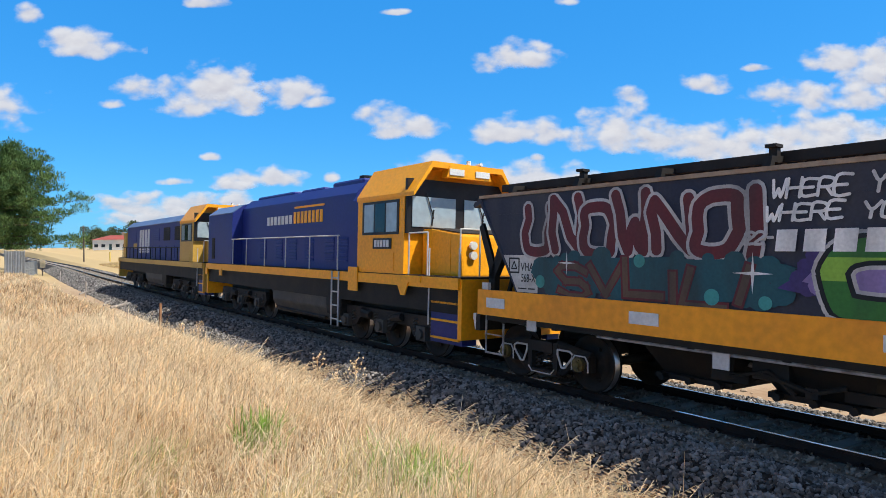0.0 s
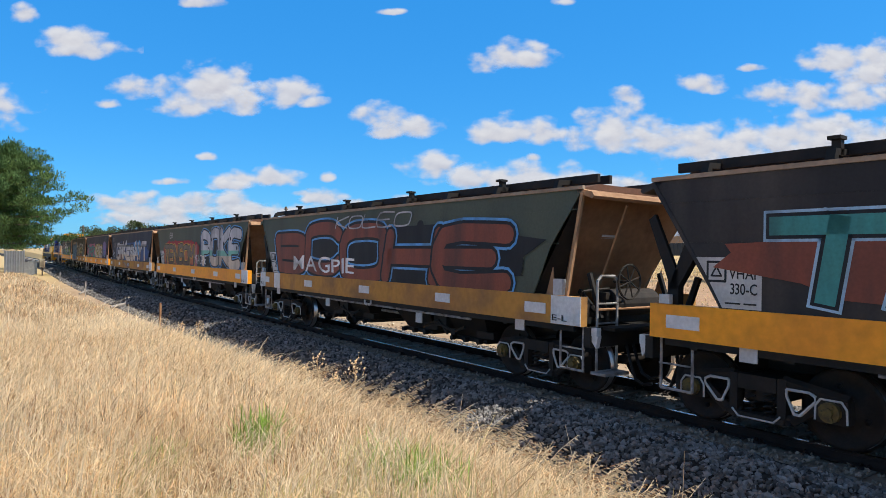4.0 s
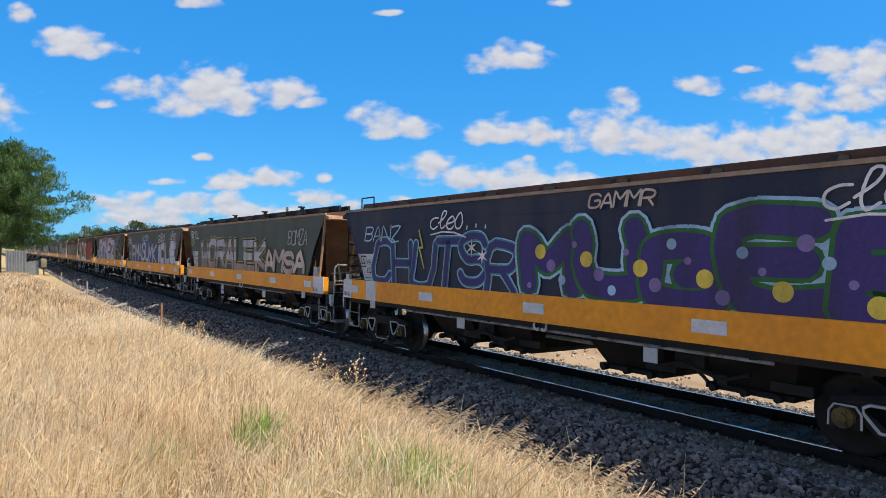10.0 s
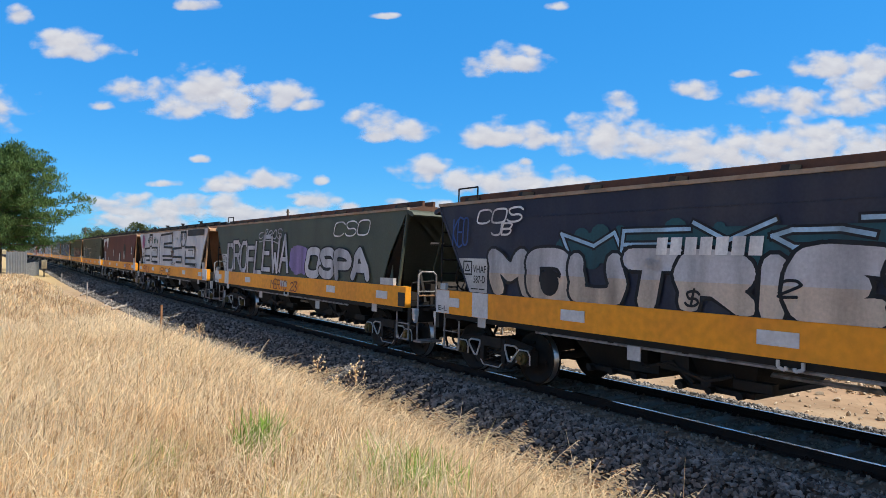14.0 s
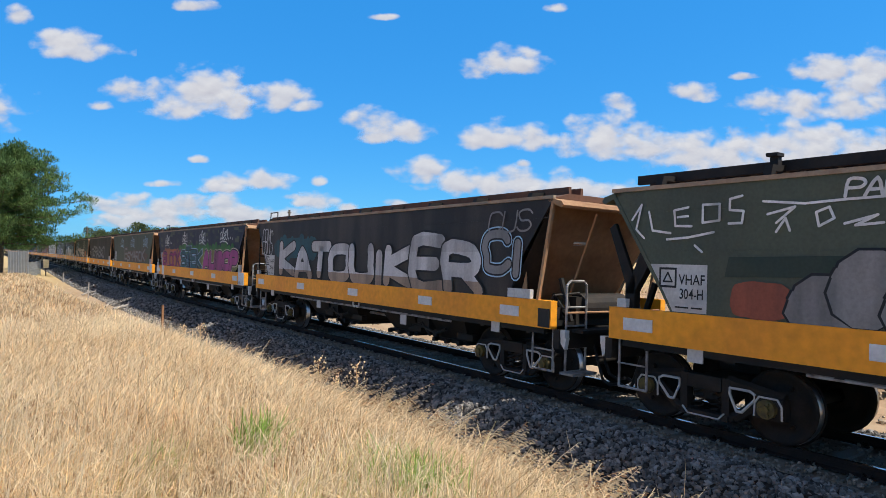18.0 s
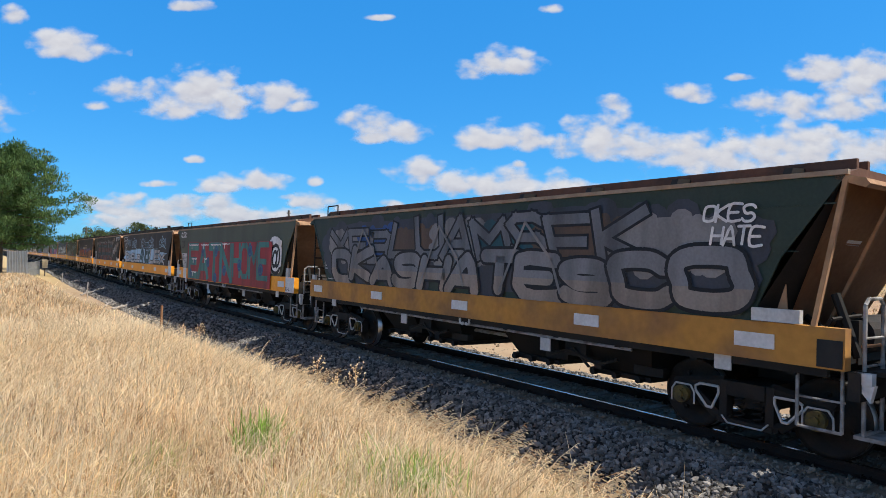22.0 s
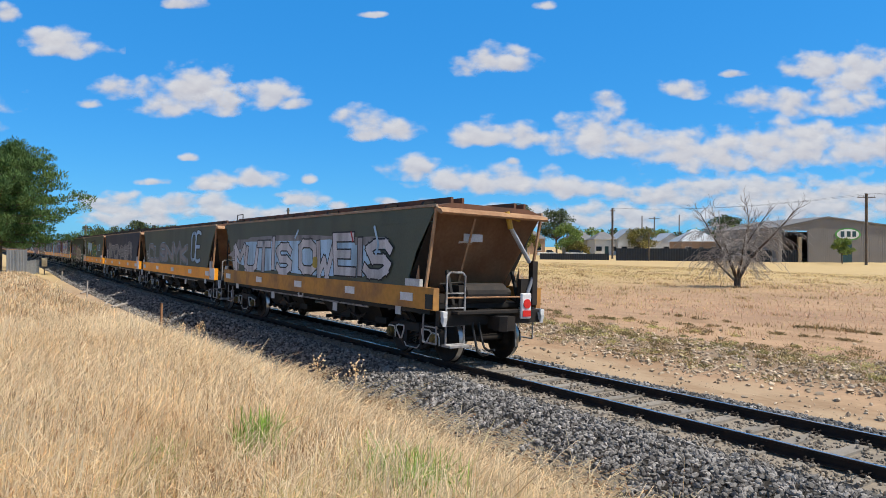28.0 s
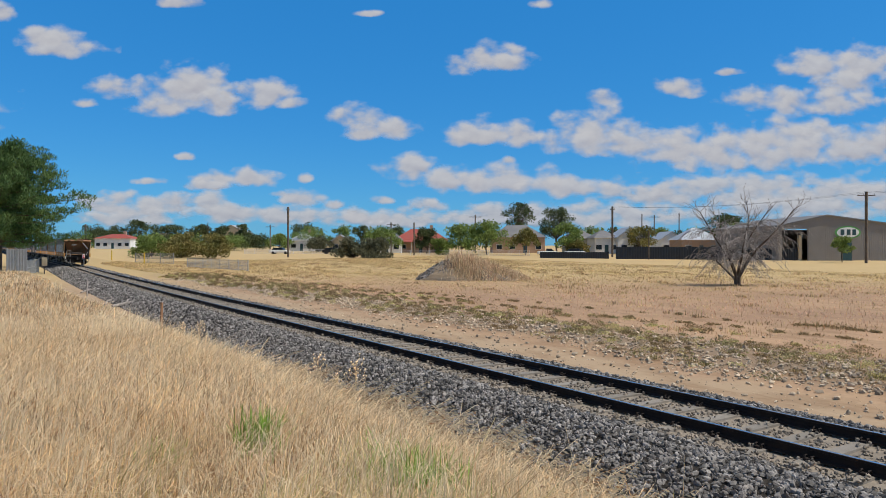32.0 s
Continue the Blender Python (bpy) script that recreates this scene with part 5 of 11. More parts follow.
def loco_yellow_cab():
    """The nearer locomotive: dark blue hood, yellow cab."""
    o = tagged(new("diesel_locomotive"), "dark blue and yellow diesel locomotive with a yellow cab", "locomotive", "locomotives of the grain train")
    ln = 16.5
    loco_base(o, ln, LOCO_YELLOW, 6.0, 9.8)
    for y in (3.3, 13.0):
        loco_bogie(o, y)
    b = bmesh.new()
    slab(b, [(-1.0, 1.74), (1.0, 1.74), (1.0, 3.72), (0.7, 4.02), (-0.7, 4.02), (-1.0, 3.72)], "y", 5.0, 13.6)
    part("engine_hood", b, LOCO_BLUE, o, "dark blue engine hood")
    b = bmesh.new()
    slab(b, [(-1.38, 1.74), (1.38, 1.74), (1.38, 3.55), (1.0, 3.85), (-1.0, 3.85), (-1.38, 3.55)], "y", 13.6, 16.45)
    part("radiator_hood", b, [LOCO_BLUE], o, "full-width dark blue radiator hood")
    b = bmesh.new()
    slab(b, [(-1.385, 3.56), (-1.0, 3.86), (-1.0, 3.88), (-1.40, 3.58)], "y", 13.6, 16.45)
    part("radiator_slope", b, LOCO_PALE, o)
    b = bmesh.new()
    slab(b, [(-1.1, 1.74), (1.1, 1.74), (1.1, 3.5), (0.8, 3.9), (-0.8, 3.9), (-1.1, 3.5)], "y", 4.16, 5.0)
    part("cab_passage", b, LOCO_BLUE, o)
    for y0, y1, z in ((5.4, 7.2, 4.18), (7.8, 9.4, 4.12), (10.0, 13.2, 4.14), (14.0, 16.0, 3.98)):
        b = bmesh.new()
        box(b, -0.6, 0.6, y0, y1, 3.9 if y0 < 13 else 3.8, z)
        bevel(b, 0.05)
        part("roof_housing", b, LOCO_BLUE, o)
    b = bmesh.new()
    rod(b, (0, 6.3, 4.0), (0, 6.3, 4.35), 0.2, 10)
    part("exhaust_stack", b, STEEL_DARK, o)
    for y in (5.4, 6.2, 7.5, 8.7, 9.8, 11.2):
        louvres(o, -1.0, y, y + 0.55, 1.95, 2.6, 7, LOCO_BLUE, "door_panel")
    louvres(o, -1.38, 15.6, 15.95, 1.9, 2.7, 8, STEEL_DARK)
    # brand lettering as plain bars: white, then yellow
    number_bars(o, -1.012, 9.05, 11.2, 3.05, 3.32, 7, WHITE, "white_bars")
    number_bars(o, -1.012, 6.9, 9.0, 3.05, 3.40, 8, LOCO_YELLOW, "yellow_bars")
    b = bmesh.new()
    box(b, -1.02, -1.005, 6.85, 8.9, 3.50, 3.56)
    part("yellow_stripe", b, LOCO_YELLOW, o)
    cab(o, 2.0, 4.12, LOCO_YELLOW, LOCO_YELLOW)
    b = bmesh.new()
    box(b, -1.44, -1.425, 2.55, 3.35, 2.28, 2.52)
    plate = part("number_board", b, BLACK, o, "black number board with pale characters")
    number_bars(plate, -1.446, 2.62, 3.28, 2.32, 2.48, 5, WHITE)
    # low nose
    b = bmesh.new()
    slab(b, [(0.55, 1.72), (2.0, 1.72), (2.0, 2.72), (1.75, 2.72), (0.62, 2.58)], "x", -0.98, 0.98)
    bevel(b, 0.05, 2)
    nose = part("nose", b, LOCO_YELLOW, o, "low yellow nose with a sloping top")
    b = bmesh.new()
    slab(b, [(0.70, 2.605), (1.7, 2.735), (1.7, 2.75), (0.70, 2.62)], "x", -0.9, 0.9)
    part("nose_top", b, STEEL_DARK, nose, "dark non-slip nose top")
    b = bmesh.new()
    box(b, -0.99, -0.975, 0.95, 1.75, 1.78, 2.55)
    part("nose_door", b, LOCO_YELLOW, nose)
    for z in (2.36, 2.16):
        b = bmesh.new()
        rod(b, (-0.72, 0.57, z), (-0.72, 0.50, z), 0.085, 12)
        part("ditch_lamp", b, LAMP_GLASS, nose)
        b = bmesh.new()
        rod(b, (0.72, 0.57, z), (0.72, 0.50, z), 0.085, 12)
        part("ditch_lamp", b, LAMP_GLASS, nose)
    for side in (-1, 1):
        step_well(o, side * 1.30, 0.10, 1.15)
    handrail(o, [(-1.38, 1.2, 1.72), (-1.38, 1.2, 2.62), (-1.38, 1.9, 2.62), (-1.38, 1.9, 1.72)], [], 1.72)
    handrail(o, [(-1.38, 0.1, 1.72), (-1.38, 0.1, 2.66), (-0.9, 0.1, 2.66), (-0.9, 0.1, 1.72)], [], 1.72)
    handrail(o, [(-1.40, 5.1, 2.62), (-1.40, 13.55, 2.62)], [(-1.40, y, 2.62) for y in (5.2, 6.9, 8.6, 10.3, 12.0, 13.4)], 1.74)
    b = bmesh.new()
    ladder(b, -1.48, 5.15, 0.35, 1.72, 0.38, "y", 4, 0.022)
    part("side_ladder", b, WHITE_OLD, o, "pale side ladder")
    for x in (-1.47, 1.47):
        b = bmesh.new()
        box(b, x - 0.015, x + 0.015, 4.0, 4.45, 1.28, 1.85)
        part("sill_plate", b, LOCO_YELLOW, o)
        b = bmesh.new()
        slab(b, [(1.3, 1.72), (2.3, 1.72), (2.05, 1.30), (1.9, 1.30), (1.75, 1.58), (1.3, 1.58)], "x", x - 0.015, x + 0.015)
        part("sill_corner", b, LOCO_YELLOW, o)
        for y0, y1 in ((14.4, 14.7), (16.2, 16.45)):
            b = bmesh.new()
            box(b, x - 0.015, x + 0.015, y0, y1, 1.3, 1.55)
            part("jacking_pad", b, LOCO_YELLOW, o)
    return o, ln


def loco_far():
    """The leading locomotive: dark blue body with a tan-yellow cab."""
    o = tagged(new("diesel_locomotive"), "dark blue diesel locomotive with dusty yellow cab, leading the train", "locomotive", "locomotives of the grain train")
    ln = 18.6
    loco_base(o, ln, LOCO_TAN, 7.4, 11.2)
    for y in (3.6, 15.0):
        loco_bogie(o, y)
    b = bmesh.new()
    slab(b, [(-1.12, 1.74), (1.12, 1.74), (1.12, 3.55), (0.8, 3.85), (-0.8, 3.85), (-1.12, 3.55)], "y", 3.7, 17.6)
    part("engine_hood", b, LOCO_BLUE, o, "dark blue engine hood")
    b = bmesh.new()
    slab(b, [(-1.125, 3.56), (-0.8, 3.86), (0.8, 3.86), (0.8, 3.9), (-0.82, 3.9), (-1.15, 3.58)], "y", 3.7, 17.6)
    part("hood_roof", b, LOCO_PALE, o, "faded pale blue roof")
    b = bmesh.new()
    box(b, -1.2, 1.2, 17.6, 18.5, 1.74, 3.3)
    bevel(b, 0.08, 2)
    part("front_nose", b, LOCO_TAN, o)
    for y in (4.6, 6.8, 9.0, 14.8):
        louvres(o, -1.12, y, y + 1.3, 2.7, 3.35, 6, STEEL_DARK if y in (4.6, 6.8) else LOCO_BLUE)
    for i in range(8):
        louvres(o, -1.12, 4.3 + i * 1.55, 5.4 + i * 1.55, 1.85, 2.45, 6, LOCO_BLUE, "door_panel")
    number_bars(o, -1.135, 11.2, 14.0, 2.05, 3.35, 4, WHITE, "large_number_bars")
    b = bmesh.new()
    box(b, -1.14, -1.125, 14.6, 15.6, 2.3, 2.6)
    part("yellow_patch", b, LOCO_TAN, o)
    cab(o, 1.5, 3.7, LOCO_TAN, LOCO_YELLOW)
    b = bmesh.new()
    box(b, -0.9, 0.9, 0.4, 1.5, 1.72, 2.62)
    bevel(b, 0.06, 2)
    part("nose", b, LOCO_TAN, o, "dusty yellow nose")
    for side in (-1, 1):
        step_well(o, side * 1.30, 0.08, 1.0)
    handrail(o, [(-1.40, 3.8, 2.35), (-1.40, 17.6, 2.35)], [(-1.40, 4.2 + 1.1 * i, 2.35) for i in range(13)], 1.74, 0.02, STEEL_DARK)
    handrail(o, [(-1.38, 0.1, 1.72), (-1.38, 0.1, 2.6), (-0.9, 0.1, 2.6), (-0.9, 0.1, 1.72)], [], 1.72)
    return o, ln


LOCOS = []
for make, start in ((loco_yellow_cab, 0.56), (loco_far, 17.55)):
    ob, ln = make()
    LOCOS.append((ob, start, ln))

# ---- spray paint and stencils: thin layers on the side sheets
PAINTS = {}


def paint(r, g, b):
    """A sprayed colour, a little patchy and dusty."""
    key = (r, g, b)
    if key not in PAINTS:
        dull = [c * 0.42 + 0.018 for c in key]
        PAINTS[key] = surface("spray paint", key, 0.6, 0.0, dull, 2.1, 26, 0.95, 0.03, streak=True)
    return PAINTS[key]


K = paint(0.012, 0.012, 0.014)
W = paint(0.84, 0.82, 0.79)
GREY = paint(0.50, 0.48, 0.47)
DIM = paint(0.25, 0.24, 0.235)
SILVER = paint(0.56, 0.55, 0.56)
CREAM = paint(0.62, 0.51, 0.40)
TAN = paint(0.36, 0.26, 0.19)
REDP = paint(0.42, 0.03, 0.035)
DRED = paint(0.13, 0.022, 0.028)
BRICK = paint(0.25, 0.07, 0.04)
ORANGE = paint(0.48, 0.16, 0.06)
YEL = paint(0.78, 0.58, 0.08)
GOLD = paint(0.45, 0.33, 0.05)
LIME = paint(0.26, 0.46, 0.06)
GRN = paint(0.04, 0.17, 0.035)
DGRN = paint(0.02, 0.11, 0.075)
TEALP = paint(0.06, 0.30, 0.28)
DTEAL = paint(0.02, 0.09, 0.11)
SKY = paint(0.14, 0.38, 0.70)
PALE = paint(0.42, 0.62, 0.78)
BLUE = paint(0.03, 0.08, 0.24)
PURP = paint(0.06, 0.04, 0.17)
LILAC = paint(0.28, 0.20, 0.42)
PINK = paint(0.48, 0.13, 0.24)
MAG = paint(0.32, 0.02, 0.14)
OLIVE = paint(0.17, 0.18, 0.05)
MUD = paint(0.12, 0.075, 0.05)

GLYPHS = {}


def glyph(ch, fat):
    """The flat mesh of a letter of the built-in font, one unit high, from its left edge."""
    key = (ch, fat)
    if key not in GLYPHS:
        cu = bpy.data.curves.new("letter", "FONT")
        cu.body, cu.size, cu.offset, cu.resolution_u, cu.fill_mode = ch, 1.0, fat, 3, "FRONT"
        ob = bpy.data.objects.new("letter", cu)
        me = bpy.data.meshes.new_from_object(ob)
        v = np.array([p.co[:2] for p in me.vertices]).reshape(-1, 2) / 0.72
        f = [tuple(p.vertices) for p in me.polygons]
        bpy.data.objects.remove(ob)
        bpy.data.meshes.remove(me)
        bpy.data.curves.remove(cu)
        if len(v):
            left = v[:, 0].min()
            v[:, 0] -= left
        GLYPHS[key] = (v, f, (v[:, 0].max() if len(v) else 0.35))
    return GLYPHS[key]


def clip_band(pts, y0, y1):
    """The part of a convex outline between two heights."""
    for limit, sign in ((y0, 1), (y1, -1)):
        out = []
        for p, q in zip(pts, pts[1:] + pts[:1]):
            a, b = (p[1] - limit) * sign, (q[1] - limit) * sign
            if a >= 0:
                out.append(p)
            if (a > 0 > b) or (a < 0 < b):
                k = a / (a - b)
                out.append((p[0] + (q[0] - p[0]) * k, limit))
        pts = out
        if not pts:
            return pts
    return pts


# the artworks are drawn on a side 12.95 m long; these heights map their lines onto the sheets
DRAWN, SHEET = (1.18, 1.64, 3.25), (SILL_LOW, DECK, TOP)
# letters as pen strokes on a grid four wide and six high: pairs of digits, strokes parted by blanks
STROKES = {
    "A": "002640 1232", "B": "0006 0636453303 0333423000", "C": "4536160501103041", "D": "0006 063645413000", "E": "46060040 0333",
    "F": "460600 0333", "G": "45361605011030414323", "H": "0006 4046 0343", "I": "2026", "J": "4641301001", "K": "0006 460340",
    "L": "060040", "M": "0006234640", "N": "00064046", "O": "160501103041453616", "P": "00063645443303", "Q": "160501103041453616 2240",
    "R": "00063645443303 2340", "S": "4536160513334241301001", "T": "0646 2620", "U": "060110304146", "V": "062046", "W": "0610233046",
    "X": "0046 0640", "Y": "062346 2320", "Z": "06460040", "0": "160501103041453616", "1": "152620", "2": "05163645440040",
    "3": "0646233342301001", "4": "30360242", "7": "064610", "8": "131405163645443342413010010213", "!": "2622 2120", ".": "2021", "-": "1333",
    "$": "4536160513334241301001 2027", "c": "442403012041", "l": "02344626122041", "e": "0243351402103041", "o": "2514021030423525",
}


def pen(ch, smooth=True):
    """The strokes of a letter as lists of points in a unit square, rounded off where they turn."""
    out = []
    for run_of in STROKES.get(ch, STROKES.get(ch.upper(), "0046")).split():
        p = [(int(run_of[i]) / 4, int(run_of[i + 1]) / 6) for i in range(0, len(run_of), 2)]
        if smooth and len(p) > 2:
            q = [p[0]] + p + [p[-1]]
            p = []
            for a, b, c, d in zip(q, q[1:], q[2:], q[3:]):
                for t in (0.0, 0.34, 0.67):
                    p.append(tuple(0.5 * (2 * b[i] + (c[i] - a[i]) * t + (2 * a[i] - 5 * b[i] + 4 * c[i] - d[i]) * t * t + (3 * b[i] - a[i] - 3 * c[i] + d[i]) * t ** 3) for i in (0, 1)))
            p.append(q[-1])
        out.append(p)
    return out


LAYERS = {}      # how many coats of paint a wagon's side already has


class Art:
    """Collects painted shapes in the wagon side's own plane: u metres behind the leading end, v metres over the rail."""

    def __init__(self, w, over=False):
        self.w, self.lift = w, 0.040 if over else 0.006
        self.low = 1.21 if over else 1.652
        self.verts, self.faces, self.slots, self.mats = [], [], [], []
        self.level = LAYERS.get(w.name, 0)

    def slot(self, m):
        if m not in self.mats:
            self.mats.append(m)
        return self.mats.index(m)

    def add(self, pts, faces, m):
        base = len(self.verts)
        x = -HALF - self.lift - 0.0006 * self.level
        self.verts += [(x, -u * LEN / 12.95, float(np.interp(v, DRAWN, SHEET))) for u, v in pts]
        self.faces += [tuple(base + i for i in reversed(f)) for f in faces]
        self.slots += [self.slot(m)] * len(faces)

    def blob(self, u0, u1, v0, v1, m, seed=1, rough=0.16, n=34):
        """An uneven cloud of colour."""
        pts = [((u0 + u1) / 2, (v0 + v1) / 2)]
        for i in range(n):
            a = 2 * math.pi * i / n
            k = 1 + rough * noise.noise(Vector((math.cos(a) * 2.2, math.sin(a) * 2.2, seed * 3.7))) + rough * 0.7 * noise.noise(Vector((math.cos(a) * 6, math.sin(a) * 6, seed * 1.3)))
            c, s = math.cos(a), math.sin(a)
            c, s = math.copysign(abs(c) ** 0.6, c), math.copysign(abs(s) ** 0.6, s)
            pts.append(((u0 + u1) / 2 + (u1 - u0) / 2 * c * k, min(3.23, max(self.low, (v0 + v1) / 2 + (v1 - v0) / 2 * s * k))))
        self.add(pts, [(0, i + 1, (i + 1) % n + 1) for i in range(n)], m)
        self.level += 1
        return self

    def poly(self, pts, m):
        self.add(pts, [tuple(range(len(pts)))], m)
        return self

    def line(self, pts, wide, m):
        """A painted stroke."""
        for (a, b), (c, d) in zip(pts, pts[1:]):
            ln = math.hypot(c - a, d - b) or 1
            nx, ny = -(d - b) / ln * wide / 2, (c - a) / ln * wide / 2
            ex, ey = (c - a) / ln * wide * 0.3, (d - b) / ln * wide * 0.3
            self.add([(a + nx - ex, b + ny - ey), (c + nx + ex, d + ny + ey), (c - nx + ex, d - ny + ey), (a - nx - ex, b - ny - ey)], [(0, 1, 2, 3)], m)
        self.level += 1
        return self

    def brush(self, pts, wide, m, bands=(), box_v=(0, 1), square=False):
        """A round-ended stroke; bands repaint a stretch of the letter's height in another colour."""
        shapes = []
        for a, b in () if square else pts:
            shapes.append([(a + wide / 2 * math.cos(math.pi * i / 5), b + wide / 2 * math.sin(math.pi * i / 5)) for i in range(10)])
        for (a, b), (c, d) in zip(pts, pts[1:]):
            ln = math.hypot(c - a, d - b) or 1
            nx, ny = -(d - b) / ln * wide / 2, (c - a) / ln * wide / 2
            ex, ey = ((c - a) / ln * wide * 0.45, (d - b) / ln * wide * 0.45) if square else (0.0, 0.0)
            shapes.append([(a + nx - ex, b + ny - ey), (a - nx - ex, b - ny - ey), (c - nx + ex, d - ny + ey), (c + nx + ex, d + ny + ey)])
        keep = self.level
        for q in shapes:
            q = [(a, min(3.22, max(self.low, b))) for a, b in q]
            self.add(q, [tuple(range(len(q)))], m)
            for y0, y1, tint in bands:
                lo, hi = box_v[0] + (box_v[1] - box_v[0]) * y0, box_v[0] + (box_v[1] - box_v[0]) * y1
                cut = clip_band(q, lo, hi)
                if len(cut) > 2:
                    self.level += 0.45
                    self.add(cut, [tuple(range(len(cut)))], tint)
                    self.level -= 0.45
            self.level += 0.003
        self.level = keep
        return self

    def throw(self, text, u0, u1, v0, v1, fill, line, rim=None, fat=0.3, edge=0.05, wild=0.8, seed=0, bands=(), sharp=False):
        """Sprayed letters drawn with a fat brush, each outlined and lapping over the one before."""
        rng = random.Random(seed * 17 + 5)
        cell = (u1 - u0) / sum(0.5 if c in "I!. " else 1.0 for c in text)
        at, letters = u0, []
        for c in text:
            wide = cell * (0.5 if c in "I!. " else 1.0)
            if c != " ":
                thick = (0.62 if sharp else 0.72) * fat * min(cell, (v1 - v0) * 1.1)
                lean, lift, k = rng.uniform(-0.2, 0.2) * wild, rng.uniform(-0.08, 0.08) * wild * (v1 - v0), 1 + rng.uniform(-0.10, 0.12) * wild
                x0, x1, y0, y1 = at + thick * 0.42, at + wide - thick * 0.30, v0 + thick / 2 + lift, v0 + lift + (v1 - v0) * k - thick / 2
                letters.append((thick, [[(x0 + (x1 - x0) * (a + lean * (b - 0.5)) + 0.03 * math.sin(9 * b + at), y0 + (y1 - y0) * b) for a, b in p] for p in pen(c, not sharp)]))
            at += wide
        if rim:
            for thick, strokes in letters:
                for p in strokes:
                    self.brush(p, thick + edge * 3.6, rim, square=sharp)
            self.level += 1
        for thick, strokes in letters:
            for p in strokes:
                self.brush(p, thick + edge * 2, line, square=sharp)
            self.level += 0.7
            for p in strokes:
                self.brush(p, thick, fill, bands, (v0, v1), sharp)
            self.level += 0.7
        self.level += 1
        return self

    def haze(self, u0, u1, v0, v1, m, seed=1, n=26, dot=0.16):
        """Sprayed cloud with a broken, speckled rim."""
        rng = random.Random(seed)
        self.blob(u0, u1, v0, v1, m, seed, 0.2)
        for i in range(n):
            a = 2 * math.pi * i / n + rng.uniform(-0.1, 0.1)
            r = dot * rng.uniform(0.4, 1.1)
            c, d = math.copysign(abs(math.cos(a)) ** 0.6, math.cos(a)), math.copysign(abs(math.sin(a)) ** 0.6, math.sin(a))
            q = [((u0 + u1) / 2 + (u1 - u0) / 2 * c + r * math.cos(0.63 * j), min(3.22, max(self.low, (v0 + v1) / 2 + (v1 - v0) / 2 * d + r * 0.8 * math.sin(0.63 * j)))) for j in range(10)]
            self.add(q, [tuple(range(10))], m)
            self.level += 0.01
        self.level += 1
        return self

    def disc(self, u, v, r, m, n=16):
        self.add([(u + r * math.cos(2 * math.pi * i / n), v + r * math.sin(2 * math.pi * i / n)) for i in range(n)], [tuple(range(n))], m)
        return self

    def star(self, u, v, r, m, n=5, inner=0.42):
        pts = [(u + (r if i % 2 == 0 else r * inner) * math.sin(math.pi * i / n), v + (r if i % 2 == 0 else r * inner) * math.cos(math.pi * i / n)) for i in range(2 * n)]
        pts.insert(0, (u, v))
        self.add(pts, [(0, i + 1, (i + 1) % (2 * n) + 1) for i in range(2 * n)], m)
        return self

    def word(self, text, u0, u1, v0, v1, fill, line=None, rim=None, fat=0.03, edge=0.05, wild=0.0, slant=0.0, lap=0.0, shine=None, seed=0, drop=None, bands=()):
        """A word whose letters fill the given strip; each one leans and stretches its own way when wild. Letters lie over one another by turns, so that their outlines part them; bands colour a stretch of their height."""
        if wild >= 0.6 and line:
            return self.throw(text, u0, u1, v0, v1, fill, line, rim, 0.26 + fat, edge * 0.8, wild, seed, bands, wild >= 1.15)
        rng = random.Random(seed * 31 + len(text))
        widths = [glyph(c, 0.0)[2] if c != " " else 0.3 for c in text]
        if wild and line:      # sprayed letters are drawn about equally wide
            widths = [min(1.3 * wd + 0.05, max(0.8 * wd, 0.35 + 0.42 * wd)) for wd in widths]
        gap = 0.12 + (1.6 * fat if line else 0.0)
        total = sum(widths) + gap * (len(text) - 1)
        shifts = [[rng.uniform(-1, 1) for _ in range(5)] for _ in text]
        h = v1 - v0
        back = ([(fat + edge, drop, 0.06)] if drop else []) + ([(fat + edge * 2.1, rim, 0.0)] if rim else [])
        front = ([(fat + edge, line, 0.0)] if line else []) + [(fat, fill, 0.0)]
        passes = [(0, back), (1, back), (0, front), (1, front)] if line else [(0, back), (1, back), (0, front), (1, front)]
        for odd, layers in passes:
            for f_all, m, off in layers:
                at = 0.0
                for i, (c, wd, sh) in enumerate(zip(text, widths, shifts)):
                    f = f_all
                    if c != " " and i % 2 == odd:
                        own = glyph(c, 0.0)[2]
                        wide = (u1 - u0) * wd / total
                        if f > 0:      # keep strokes even when letters are drawn wide
                            f = f / max(1.0, wide / max(own, 0.05) / h) ** 0.6
                        g, faces, gw = glyph(c, round(f, 3))
                        k = 1 + wild * 0.22 * sh[0]
                        lean = slant + wild * 0.22 * sh[2]

                        def place(x, y):
                            u = u0 + (u1 - u0) * at / total - wide * lap / 2 + x / max(own, 0.05) * wide * (1 + lap) + (y - 0.5) * lean * h + (y - 0.5) * (x - own / 2) * wild * 0.35 * sh[3] * h
                            v = v0 + h * wild * 0.10 * sh[1] + y * h * k + wild * 0.10 * h * np.sin(x * 5 + sh[4] * 3)
                            return list(zip((u + off).tolist(), np.clip(v - off, self.low, 3.22).tolist()))
                        x, y = g[:, 0] - f / 0.72, g[:, 1]
                        self.add(place(x, y), faces, m)
                        if m is fill:
                            self.level += 0.5
                            for y0, y1, tint in bands:
                                for face in faces:
                                    cut = clip_band([(x[j], y[j]) for j in face], y0, y1)
                                    if len(cut) > 2:
                                        cut = np.array(cut)
                                        self.add(place(cut[:, 0], cut[:, 1]), [tuple(range(len(cut)))], tint)
                            self.level -= 0.5
